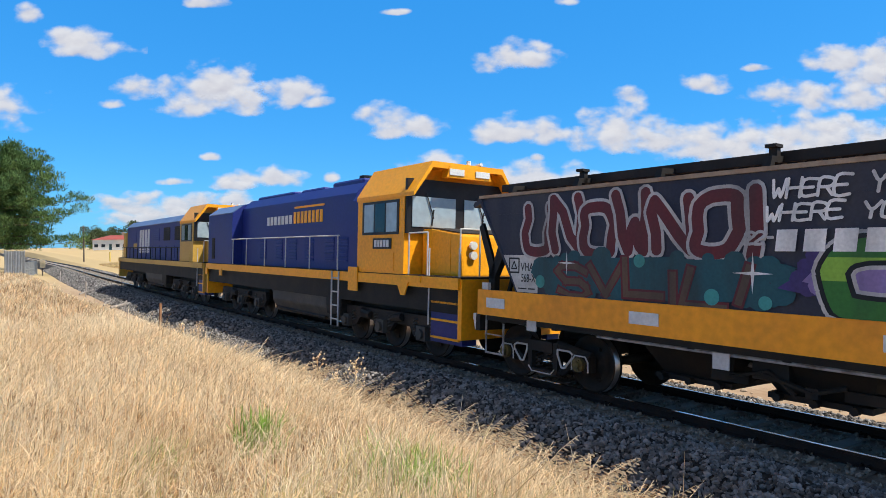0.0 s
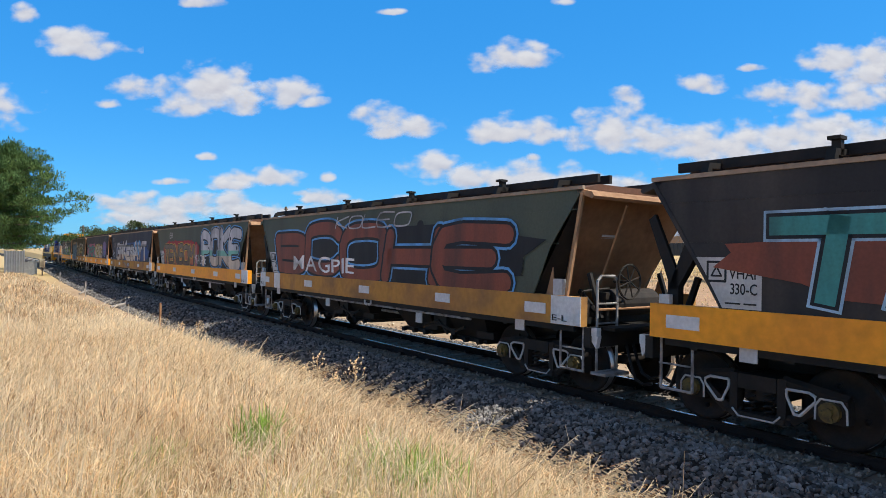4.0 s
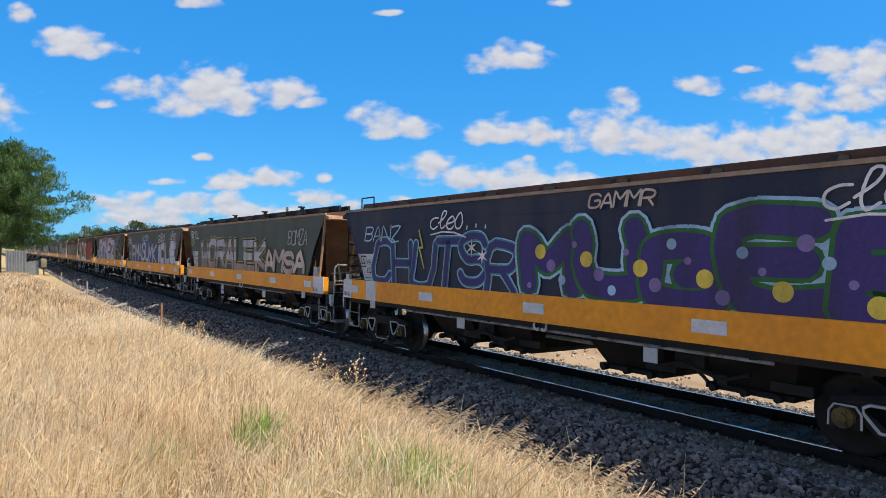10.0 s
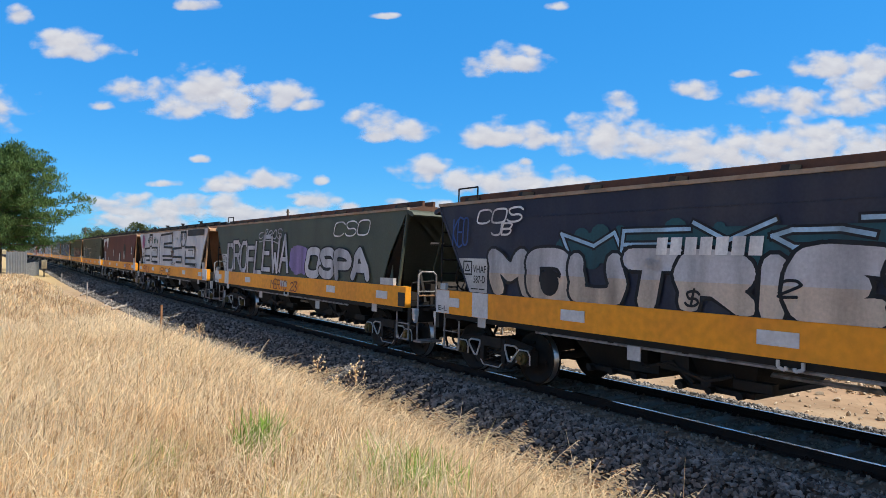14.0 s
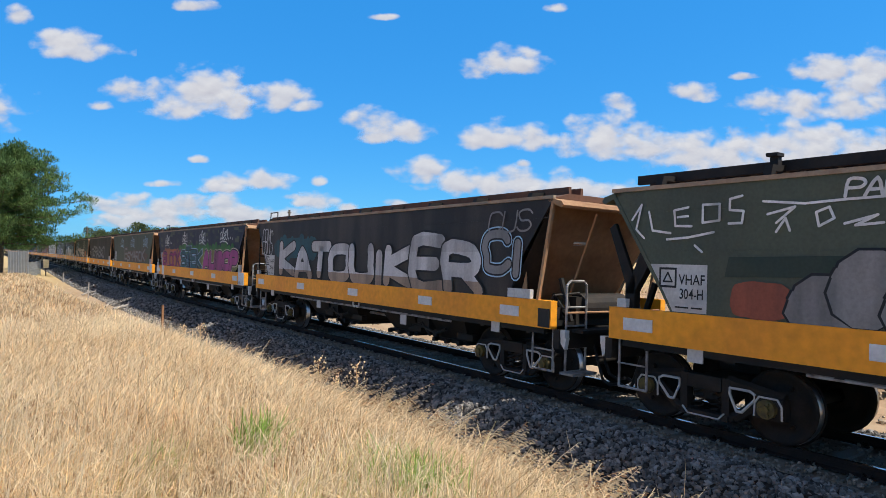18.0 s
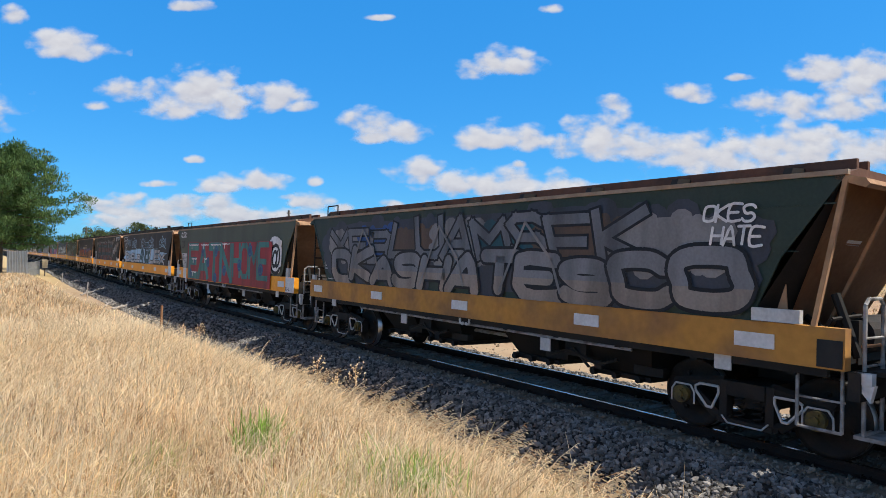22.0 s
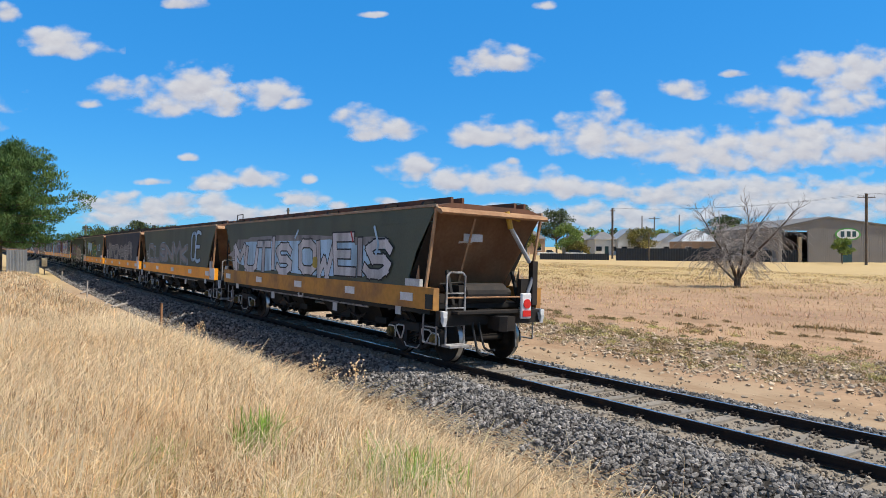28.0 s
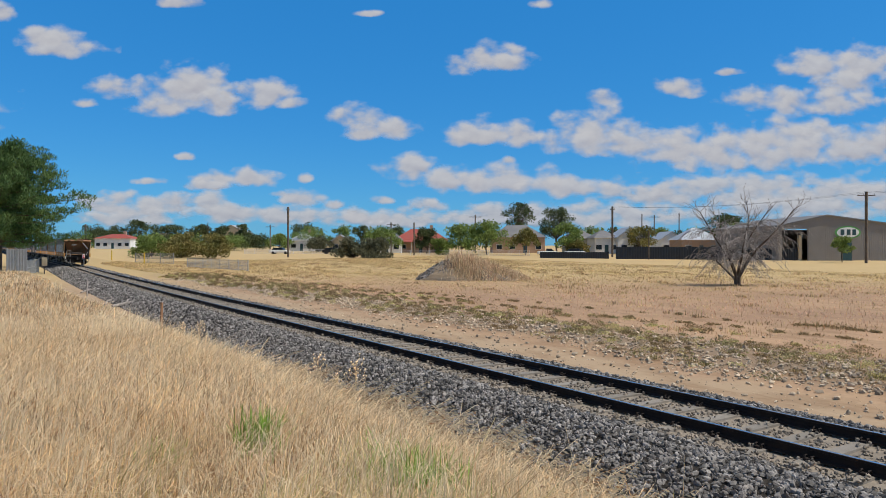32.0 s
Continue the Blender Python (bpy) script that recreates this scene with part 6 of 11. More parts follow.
                    at += wd + gap
                self.level += 1
        if shine:
            at = 0.0
            for c, wd in zip(text, widths):
                a = u0 + (u1 - u0) * (at + wd * 0.25) / total
                self.line([(a, v1 - h * 0.08), (a + 0.12 * (u1 - u0) * wd / total, v1 - h * 0.22)], 0.035, shine)
                at += wd + gap
        return self

    def done(self, name="graffiti", label="", parent=None):
        LAYERS[self.w.name] = self.level + 1
        me = bpy.data.meshes.new(name)
        me.from_pydata(self.verts, [], self.faces)
        for m in self.mats:
            me.materials.append(m)
        me.polygons.foreach_set("material_index", self.slots)
        me.update()
        ob = new(name, me)
        ob.parent = parent or self.w
        if label:
            tagged(ob, label)
        return ob


def tag(w, text, u0, u1, v0, v1, m, wild=0.5, seed=1, over=False):
    """A quick one-colour signature."""
    rng = random.Random(seed * 13 + len(text))
    a = Art(w, over)
    cell = (u1 - u0) / (len(text) + 0.3)
    for i, c in enumerate(text.replace("CLEO", "cleo")):
        if c == " ":
            continue
        x, k, drop = u0 + cell * i, rng.uniform(0.85, 1.1), rng.uniform(-0.06, 0.06) * (v1 - v0)
        for p in pen(c):
            a.brush([(x + cell * (0.86 * g + 0.18 * h), v0 + drop + (v1 - v0) * k * h) for g, h in p], 0.034, m)
        a.level += 0.1
    if "CLEO" in text:
        a.brush([(u0 + 0.1 * cell, v0 - 0.10), (u0 + 1.5 * cell, v0 - 0.05), (u0 + 3.0 * cell, v0 - 0.07), (u0 + 4.3 * cell, v0 - 0.16)], 0.03, m)
    a.level += 1
    a.done("graffiti_tag", "")


def data_panel(w, code, number, plain=False, u=0.62, wide=0.85):
    """The stencilled data panel at the leading end: emblem, wagon code and number."""
    v0, v1 = 1.66, 2.26
    ink, panel = WHITE_OLD if plain else BLACK, None
    if not plain:
        a = Art(w).poly([(u - 0.02, v1), (u + wide, v1), (u + wide, v0), (u + 0.36, v0)], WHITE_OLD)
        a.level += 2
        panel = a.done("data_panel", "off-white stencil panel")
    s = 0.115
    cu, cv = u + 0.30, v1 - 0.17
    a = Art(w).line([(cu - s, cv - s), (cu + s, cv - s), (cu + s, cv + s), (cu - s, cv + s), (cu - s, cv - s)], 0.028, ink)
    a.line([(cu - s * 0.55, cv - s * 0.45), (cu + s * 0.55, cv - s * 0.45), (cu, cv + s * 0.55), (cu - s * 0.55, cv - s * 0.45)], 0.022, ink)
    a.done("emblem", "stencilled triangle in a square", panel)
    Art(w).word(code, u + 0.46, u + wide - 0.03, v1 - 0.25, v1 - 0.12, ink, fat=0.012, lap=0).done("wagon_code", "stencilled code letters", panel)
    Art(w).word(number, u + 0.48, u + wide - 0.05, v1 - 0.43, v1 - 0.30, ink, fat=0.012, lap=0).done("wagon_number", "stencilled number", panel)
    Art(w).line([(u + 0.42, v0 + 0.06), (u + 0.60, v0 + 0.06)], 0.02, ink).done("stencil_bar", "", panel)
    Art(w).line([(u + 0.65, v0 + 0.06), (u + wide - 0.06, v0 + 0.06)], 0.02, ink).done("stencil_bar", "", panel)


def end_letters(w, front=False):
    a = Art(w, True)
    a.lift = 0.034
    if front:
        a.word("E-L", 0.10, 0.36, 1.24, 1.34, BLACK, fat=0.012, lap=0)
    else:
        a.word("E-L", 12.39, 12.69, 1.24, 1.34, BLACK, fat=0.012, lap=0)
    a.done("end_letters")


# ---- the forty wagons, front to rear
def body_paint(name, rgb, second):
    return surface(name, rgb, 0.6, 0.0, second, 1.1, 24, 0.9, 0.06, streak=True)


NAVY = body_paint("dark navy wagon paint", (0.024, 0.028, 0.050), (0.058, 0.056, 0.064))
JET = body_paint("sooty black wagon paint", (0.024, 0.022, 0.022), (0.075, 0.062, 0.052))
GREEN_OLD = body_paint("dull grey green wagon paint", (0.084, 0.098, 0.068), (0.062, 0.068, 0.050))
GREEN_DARK = body_paint("dark bottle green wagon paint", (0.028, 0.046, 0.034), (0.048, 0.058, 0.045))
MAROON = body_paint("dull maroon wagon paint", (0.135, 0.032, 0.026), (0.085, 0.024, 0.020))
MURAL_WHITE = body_paint("dirty white mural ground", (0.62, 0.61, 0.60), (0.42, 0.41, 0.41))
MURAL_RED = body_paint("rusty red mural ground", (0.26, 0.065, 0.05), (0.10, 0.075, 0.07))

KINDS = "ABBAAAABAABABABBAAABBBBBBBAABABBBBAABABB"
WAGONS = []
first_of = {}
for kind in KINDS:
    if kind not in first_of:
        first_of[kind] = wagon_chassis(kind)
        WAGONS.append(first_of[kind])
    else:
        WAGONS.append(copy_thing(first_of[kind], Matrix()))


def dress(k, colour, label, code="", front=False, rear=True, ends=None, ledge=None, plain=False, sill=None, cover=None):
    """Paints wagon k: sheets, sill, ends, stencils."""
    w = WAGONS[k]
    tagged(w, label, "hopper wagon", "wagons of the grain train")
    side_sheets(w, colour, cover, sill, front, rear)
    end_sheet(w, True, colour, colour)
    end_sheet(w, False, ends or RUST_PALE, ledge or RUST_PALE)
    if code:
        data_panel(w, code[:4], code[5:], plain)
    if rear:
        end_letters(w)
    if front:
        end_letters(w, True)
    return w


# wagon 1
w = dress(0, NAVY, "dark navy hopper wagon with red bubble letters and green mural", "VHAF 568-X")
Art(w).throw("UNOWNO!", 1.15, 5.1, 2.24, 3.08, DRED, GREY, fat=0.36, edge=0.045, wild=0.9, seed=3).done("graffiti", "maroon bubble lettering outlined in pale grey")
Art(w).haze(1.5, 5.3, 1.70, 2.26, DTEAL, 2).throw("SVLILI", 1.9, 5.0, 1.66, 2.16, MUD, DRED, fat=0.26, edge=0.03, wild=1.4, seed=5, sharp=True).star(4.95, 2.08, 0.24, W, 4, 0.12).star(2.1, 2.15, 0.18, W, 4, 0.12).disc(1.55, 1.85, 0.1, TEALP).disc(3.4, 2.2, 0.09, TEALP).disc(4.45, 1.78, 0.1, TEALP).disc(5.1, 1.75, 0.08, TEALP).done("graffiti", "dark lettering with teal spots and white stars")
tag(w, "WHERE YOU BEEN", 5.15, 7.5, 2.93, 3.12, W, 0.3)
tag(w, "WHERE YOU GOING", 5.08, 7.6, 2.68, 2.86, W, 0.3)
a = Art(w).haze(5.5, 11.9, 1.70, 2.45, PURP, 4).haze(5.7, 11.6, 1.72, 2.30, LILAC, 9)
a.throw("OPLOS", 5.75, 11.5, 1.66, 2.48, GRN, K, GREY, fat=0.36, edge=0.05, wild=0.7, seed=8, bands=[(0.45, 0.75, LIME)]).done("graffiti", "large green lettering on a purple cloud")
Art(w).word("IIIII", 5.25, 6.6, 2.34, 2.58, W, fat=0.05, slant=0.1).word("IIIIII", 6.8, 8.9, 2.36, 2.58, W, fat=0.03, slant=0.1).done("faded_lettering", "faded white lettering bars")
tag(w, "22-", 4.85, 5.25, 2.42, 2.56, GREY, 0.4)
tag(w, "CO3", 11.3, 12.2, 2.75, 3.1, MUD, 0.4)
tag(w, "GAMOR", 11.2, 12.2, 1.75, 2.1, GREY, 0.9)

# wagon 2
w = dress(1, JET, "sooty black grain hopper wagon with blue and yellow graffiti", "VHAF 496-M", rear=False, plain=True, sill=SILL_WORN)
DENIM = paint(0.10, 0.20, 0.36)
Art(w).haze(1.0, 6.0, 2.1, 2.95, TAN, 31).haze(1.3, 5.8, 2.0, 2.75, JET, 32).done("graffiti", "tan overspray")
Art(w, True).throw("SMOR", 1.25, 5.5, 1.30, 2.72, DENIM, BLUE, PALE, fat=0.40, edge=0.035, wild=0.8, seed=2).done("graffiti", "tall dusty blue lettering over the sill")
Art(w).throw("STGANT", 5.4, 8.4, 1.68, 2.5, TAN, K, CREAM, fat=0.24, edge=0.025, wild=1.3, seed=4, sharp=True).done("graffiti", "faded cream lettering")
Art(w).throw("KEZTS", 8.3, 11.3, 2.0, 2.72, GREY, K, W, fat=0.2, edge=0.02, wild=1.2, seed=9, sharp=True).throw("NETC", 8.4, 10.9, 1.66, 2.42, GOLD, K, fat=0.36, edge=0.03, wild=0.7, seed=5, sharp=True, bands=[(0.0, 0.22, BRICK)]).done("graffiti", "mustard block lettering with pale shards")
tag(w, "RUDE SK", 6.0, 7.6, 2.52, 2.66, W, 0.5)
tag(w, "OZX", 11.35, 12.25, 2.5, 2.95, DIM, 1.2)
Art(w).haze(11.2, 12.2, 1.68, 2.3, paint(0.02, 0.055, 0.05), 4).throw("EKON", 11.25, 12.1, 1.75, 2.25, DIM, DTEAL, fat=0.12, edge=0.01, wild=1.2).done("graffiti", "pale scrawl on a green patch")

# wagon 3
w = dress(2, NAVY, "dark navy grain hopper wagon with teal, pink and cream graffiti", "VHAF 411-K")
Art(w).blob(1.0, 6.2, 1.75, 2.75, PINK, 6, 0.25).word("TEKRO", 1.2, 5.9, 1.72, 2.5, TEALP, K, fat=0.03, wild=1.3, seed=6).done("graffiti", "teal wildstyle lettering on a pink cloud")
Art(w).blob(5.9, 10.2, 1.7, 2.7, GOLD, 8).word("KENOS", 6.1, 10.0, 1.72, 2.6, CREAM, K, fat=0.06, wild=0.9, seed=7).done("graffiti", "cream bubble lettering with a yellow glow")
Art(w).blob(10.2, 11.9, 1.8, 2.8, LILAC, 3, 0.3).word("ED", 10.6, 11.5, 1.8, 2.2, TEALP, fat=0.0, wild=0.8).done("graffiti", "lilac haze with a teal tag")
tag(w, "SIZCJ", 11.0, 12.3, 2.6, 3.1, DIM, 0.8)
tag(w, "ATES", 7.0, 8.2, 1.25, 1.5, REDP, 0.8, over=True)

# wagon 4
w = dress(3, NAVY, "dark navy grain hopper wagon with big silver lettering", "VHHX 712-D", plain=True, rear=True, sill=SILL_WORN)
a = Art(w).haze(2.2, 11.9, 1.68, 2.72, BLUE, 11).haze(3.0, 4.4, 1.68, 2.2, BRICK, 5).haze(8.2, 10.0, 2.0, 2.7, SKY, 6)
a.throw("GRKESAYT", 2.35, 11.6, 1.66, 2.68, SILVER, K, fat=0.40, edge=0.05, wild=1.1, seed=12, sharp=True, bands=[(-0.2, 0.34, CREAM), (0.78, 0.9, DIM)])
a.line([(3.4, 2.2), (4.3, 2.5), (5.0, 2.1), (6.2, 2.62)], 0.03, K).line([(7.0, 1.8), (8.2, 2.4), (9.4, 1.9), (10.8, 2.5)], 0.03, K).done("graffiti", "huge angular silver lettering with black outlines")
tag(w, "SIZE", 0.75, 1.45, 2.80, 3.02, DIM, 0.9)
tag(w, "OKRE", 1.35, 2.2, 2.45, 2.68, DIM, 0.9, seed=4)
tag(w, "TOHICK", 5.2, 7.0, 1.25, 1.5, DIM, 0.9, over=True)

# wagon 5
w = dress(4, GREEN_OLD, "grey-green grain hopper wagon with red-haloed and silver graffiti", "VHAF 444-A")
Art(w).haze(1.5, 7.1, 1.68, 2.66, REDP, 5).haze(1.6, 6.7, 1.68, 2.52, ORANGE, 6).throw("TENSOM", 1.6, 6.6, 1.66, 2.5, paint(0.20, 0.16, 0.12), K, YEL, fat=0.30, edge=0.03, wild=1.1, seed=21, bands=[(0.0, 0.4, MUD)]).done("graffiti", "brown lettering in a red and yellow halo")
Art(w).poly([(6.75, 1.66), (7.1, 1.66), (7.05, 2.55), (6.75, 2.5)], paint(0.42, 0.16, 0.15)).done("paint_patch", "pale red strip")
MINT = paint(0.22, 0.52, 0.42)
a = Art(w).haze(7.5, 12.1, 1.66, 2.85, K, 8)
a.throw("POKE", 7.7, 12.2, 1.66, 2.92, SILVER, K, SKY, fat=0.42, edge=0.05, wild=0.8, seed=22, bands=[(0.34, 0.50, MINT), (0.0, 0.34, CREAM)])
for i in range(12):
    u = 7.9 + i * 0.36
    a.disc(u, 2.70 - 0.16 * (i % 3), 0.05 + 0.02 * (i % 2), K, 9)
a.level += 1
a.done("graffiti", "large silver lettering with a mint stripe")
Art(w).word("MAGPIE", 6.75, 8.3, 1.76, 2.12, W, fat=-0.01, wild=0.5, seed=2).done("graffiti_tag", "white painted word")
tag(w, "BANZR", 8.9, 10.2, 2.9, 3.15, GREY, 0.7)
tag(w, "EB", 2.6, 3.2, 2.85, 3.05, GREY, 0.5)

# wagon 6
w = dress(5, GREEN_OLD, "grey-green grain hopper wagon with maroon graffiti edged in blue", "VHAF 281-P", front=True, sill=SILL_WORN)
Art(w).haze(1.2, 11.6, 1.68, 2.85, K, 3).throw("BCOHE", 1.3, 11.4, 1.66, 2.86, BRICK, K, SKY, fat=0.34, edge=0.06, wild=1.0, seed=31).done("graffiti", "maroon lettering edged in pale blue")
Art(w).word("MAGPIE", 2.5, 6.0, 1.78, 2.15, W, fat=0.01, wild=0.5, seed=2).done("graffiti_tag", "white painted word")
tag(w, "KOLEO", 5.0, 8.6, 2.85, 3.15, GREY, 0.7)

# wagons 7 and 8
w = dress(6, JET, "sooty black grain hopper wagon with teal graffiti", "VHAF 330-C")
Art(w).blob(1.4, 11.6, 1.68, 2.6, BRICK, 9, 0.3).word("TEAHKUM", 1.5, 11.3, 1.70, 2.75, TEALP, K, PALE, fat=0.03, wild=1.3, seed=41).done("graffiti", "mint wildstyle lettering")
w = dress(7, NAVY, "dark navy grain hopper wagon with silver scribbles", "VHAF 227-R", plain=True)
Art(w).word("HOUKSTAMEY", 2.0, 10.8, 2.0, 2.7, DIM, fat=0.0, wild=1.4, seed=42).done("graffiti", "grey scrawled lettering")
tag(w, "OBE", 10.5, 12.0, 2.1, 2.5, W, 0.8)

# wagon 9
w = dress(8, MURAL_RED, "rusty red grain hopper wagon with a green wildstyle mural", "VHAF 252-E", ends=GREEN_OLD, ledge=WHITE_OLD)
a = Art(w).haze(0.8, 3.0, 1.68, 3.1, GREEN_DARK, 13).haze(2.0, 6.4, 1.68, 3.05, paint(0.26, 0.20, 0.22), 14).haze(2.6, 6.2, 2.3, 2.85, PINK, 15).haze(3.2, 5.6, 2.75, 3.1, DIM, 16)
a.throw("MORE", 1.95, 5.75, 1.64, 2.34, LIME, K, fat=0.34, edge=0.04, wild=1.0, seed=51, bands=[(0.0, 0.3, OLIVE)]).done("graffiti", "lime green bubble lettering")
a = Art(w)
crest = [(6.5 + 0.25 * i, 2.92 + 0.008 * i + (0.12 if i % 2 else 0.0)) for i in range(19)]
a.poly([(6.9, 1.68), (6.6, 2.1), (6.3, 2.5)] + crest + [(11.05, 2.7), (11.3, 2.5), (11.25, 2.25), (11.5, 1.95), (11.45, 1.68)], YEL)
a.level += 1
a.poly([(7.0, 1.68), (6.75, 2.15), (6.5, 2.55), (6.65, 2.95), (8.5, 3.0), (10.9, 3.08), (11.0, 2.5), (11.25, 2.1), (11.2, 1.68)], K)
a.level += 1
a.throw("MEZSR", 6.6, 11.15, 1.62, 3.06, DGRN, K, fat=0.30, edge=0.03, wild=0.9, seed=52, sharp=True, bands=[(-0.1, 0.50, SILVER)])
a.throw("USEN", 6.9, 11.0, 1.62, 2.25, SILVER, K, fat=0.26, edge=0.025, wild=1.3, seed=53, sharp=True)
for u, v in ((7.6, 1.85), (7.75, 1.95), (9.4, 1.8), (9.5, 1.95)):
    a.disc(u, v, 0.10, BLUE)
for u, v in ((7.2, 1.95), (10.1, 1.9), (10.25, 2.0)):
    a.disc(u, v, 0.09, GOLD)
a.level += 1
a.done("graffiti", "dark green over silver lettering edged in yellow")
Art(w).haze(11.1, 12.0, 2.3, 3.1, REDP, 17).haze(11.35, 12.2, 1.75, 2.35, ORANGE, 18).haze(11.6, 12.1, 1.7, 2.1, TAN, 19).done("graffiti", "red and orange colour cloud")
tag(w, "AKE", 12.0, 12.6, 2.85, 3.1, W, 0.8)

# wagon 10
w = dress(9, NAVY, "dark grain hopper wagon with grey and white block lettering", "VHAF 302-M", ends=WHITE_OLD, ledge=WHITE_OLD)
a = Art(w).haze(2.0, 4.2, 2.6, 3.1, DRED, 3).haze(5.6, 7.6, 2.5, 3.1, REDP, 4).haze(8.6, 10.4, 2.4, 3.15, REDP, 5).haze(5.9, 8.4, 1.7, 2.4, DRED, 6)
a.word("DINGO", 0.7, 5.5, 1.70, 2.62, DIM, W, fat=0.08, edge=0.03, wild=0.35, seed=61)
a.word("PIANO", 5.9, 11.9, 1.70, 2.66, DIM, W, fat=0.08, edge=0.03, wild=0.35, seed=62).line([(7.7, 2.75), (7.75, 3.1), (7.95, 2.9), (8.1, 3.15), (8.3, 2.9), (8.5, 3.1), (8.55, 2.75)], 0.04, W)
a.star(6.3, 1.9, 0.16, DGRN).star(6.6, 2.1, 0.12, DGRN).done("graffiti", "grey block words outlined in white")

# wagon 11
w = dress(10, JET, "black and maroon grain hopper wagon with giant white lettering", "VHAF 176-V", front=True, ends=GREEN_OLD, ledge=GREEN_OLD)
WINE = paint(0.22, 0.02, 0.035)
a = Art(w, True).haze(1.75, 11.8, 1.45, 2.85, WINE, 3).haze(8.6, 11.6, 1.5, 2.9, REDP, 13)
a.throw("NCIS", 2.15, 7.25, 1.20, 2.92, W, K, WINE, fat=0.40, edge=0.05, wild=0.5, seed=71, sharp=True, bands=[(0.26, 0.56, CREAM), (0.74, 0.86, SILVER)])
for i in range(4):
    a.disc(3.9 + 1.5 * i, 2.0 + 0.2 * (i % 2), 0.09, WINE, 12)
a.level += 1
a.word("2024", 10.3, 11.5, 1.45, 1.75, W, fat=0.01, wild=0.2).done("graffiti", "giant white lettering spilling over the sill")
tag(w, "2031", 1.7, 3.2, 2.80, 3.12, GREY, 0.2)
tag(w, "A0K", 3.7, 5.3, 2.95, 3.15, GREY, 0.2)
tag(w, "1031 17", 5.6, 8.4, 2.92, 3.18, GREY, 0.2)
tag(w, "RETRO", 0.4, 1.4, 2.62, 2.9, W, 0.8)
tag(w, "HCK", 0.5, 1.3, 2.34, 2.58, W, 0.8)
tag(w, "JAMC", 10.6, 11.8, 2.0, 2.4, GREY, 0.6, over=True)

# wagon 12
w = dress(11, GREEN_DARK, "dark green grain hopper wagon with white and red lettering", "VHAF 629-S")
a = Art(w).haze(1.6, 9.6, 1.68, 3.1, paint(0.30, 0.19, 0.16), 7).haze(4.4, 5.4, 2.7, 3.1, DIM, 3)
a.throw("BONEZ", 2.0, 9.1, 1.62, 3.0, paint(0.55, 0.55, 0.66), REDP, K, fat=0.40, edge=0.035, wild=0.9, seed=81, sharp=True, bands=[(0.08, 0.34, paint(0.36, 0.50, 0.62))])
for i in range(11):
    a.line([(2.3 + i * 0.62, 1.68), (2.36 + i * 0.62, 1.95)], 0.09, (PALE, BRICK)[i % 2])
a.done("graffiti", "pale lilac lettering outlined in red")
Art(w).line([(10.0, 2.25), (10.6, 2.35), (11.0, 2.2), (11.05, 1.95), (10.6, 1.72)], 0.05, GREY).haze(9.3, 10.1, 1.7, 2.6, TAN, 9).throw("OS", 9.4, 10.2, 1.75, 2.25, TAN, DRED, fat=0.2, edge=0.02, wild=1.0, seed=82).done("graffiti", "tan shape with a pale edge")
tag(w, "BOUZE", 9.85, 10.9, 2.6, 2.98, PALE, 0.9)
Art(w).word("SE U", 11.3, 11.9, 1.92, 2.08, GREY, fat=0.01, lap=0).word("GETV SG", 11.2, 12.0, 1.74, 1.84, DIM, fat=0.0, lap=0).done("stencil")
a = Art(w)
for i in range(13):
    u, v = 9.9 + i * 0.19, 2.3 + 0.75 * ((i * 7) % 5) / 5
    a.poly([(u, v), (u + 0.14, v), (u + 0.14, v + 0.12), (u, v + 0.12)], DIM)
    a.level += 0.05
a.poly([(9.5, 3.0), (11.4, 3.0), (11.4, 3.2), (9.5, 3.2)], paint(0.10, 0.13, 0.11))
a.done("paint_patch", "grey touch-up patches")

# wagon 13
w = dress(12, GREEN_OLD, "grey-green grain hopper wagon with silver and blue graffiti", "VHAF 208-T", rear=False, plain=True)
Art(w).haze(1.7, 8.0, 1.7, 2.65, BLUE, 9).throw("PMASUMK", 1.8, 8.0, 1.64, 2.6, CREAM, K, SKY, fat=0.26, edge=0.03, wild=1.3, seed=91, sharp=True).done("graffiti", "cream and blue wildstyle lettering")
Art(w).throw("ICLE", 8.4, 11.9, 1.66, 2.6, SILVER, K, fat=0.44, edge=0.04, wild=0.8, seed=92).done("graffiti", "silver bubble lettering")
tag(w, "CLEO", 0.5, 1.7, 2.7, 3.0, W, 0.5)
tag(w, "BOMZA", 4.6, 6.4, 2.8, 3.05, PALE, 0.8)
tag(w, "CLEO", 8.4, 9.9, 2.75, 3.08, W, 0.5)
tag(w, "CLEO", 10.8, 12.1, 2.75, 3.1, W, 0.5)

# wagon 14
w = dress(13, GREEN_OLD, "grey-green grain hopper wagon with chrome outlined lettering", "VHAF 167-W")
Art(w).throw("WORALEK", 1.9, 8.9, 1.62, 2.66, GREY, K, GOLD, fat=0.40, edge=0.045, wild=0.6, seed=101, sharp=True, bands=[(0.0, 0.36, TAN), (0.62, 0.78, DIM)]).done("graffiti", "chrome lettering with black and yellow outlines")
Art(w).throw("AMSA", 8.8, 11.8, 1.66, 2.3, CREAM, MUD, fat=0.3, edge=0.03, wild=1.0, seed=102).done("graffiti", "cream lettering")
tag(w, "RKILL", 0.45, 1.7, 2.80, 3.08, W, 0.6)
tag(w, "YORE", 0.5, 1.1, 2.5, 2.75, LIME, 0.8)
tag(w, "BOMZA", 10.6, 12.0, 2.5, 2.9, GREY, 0.8)

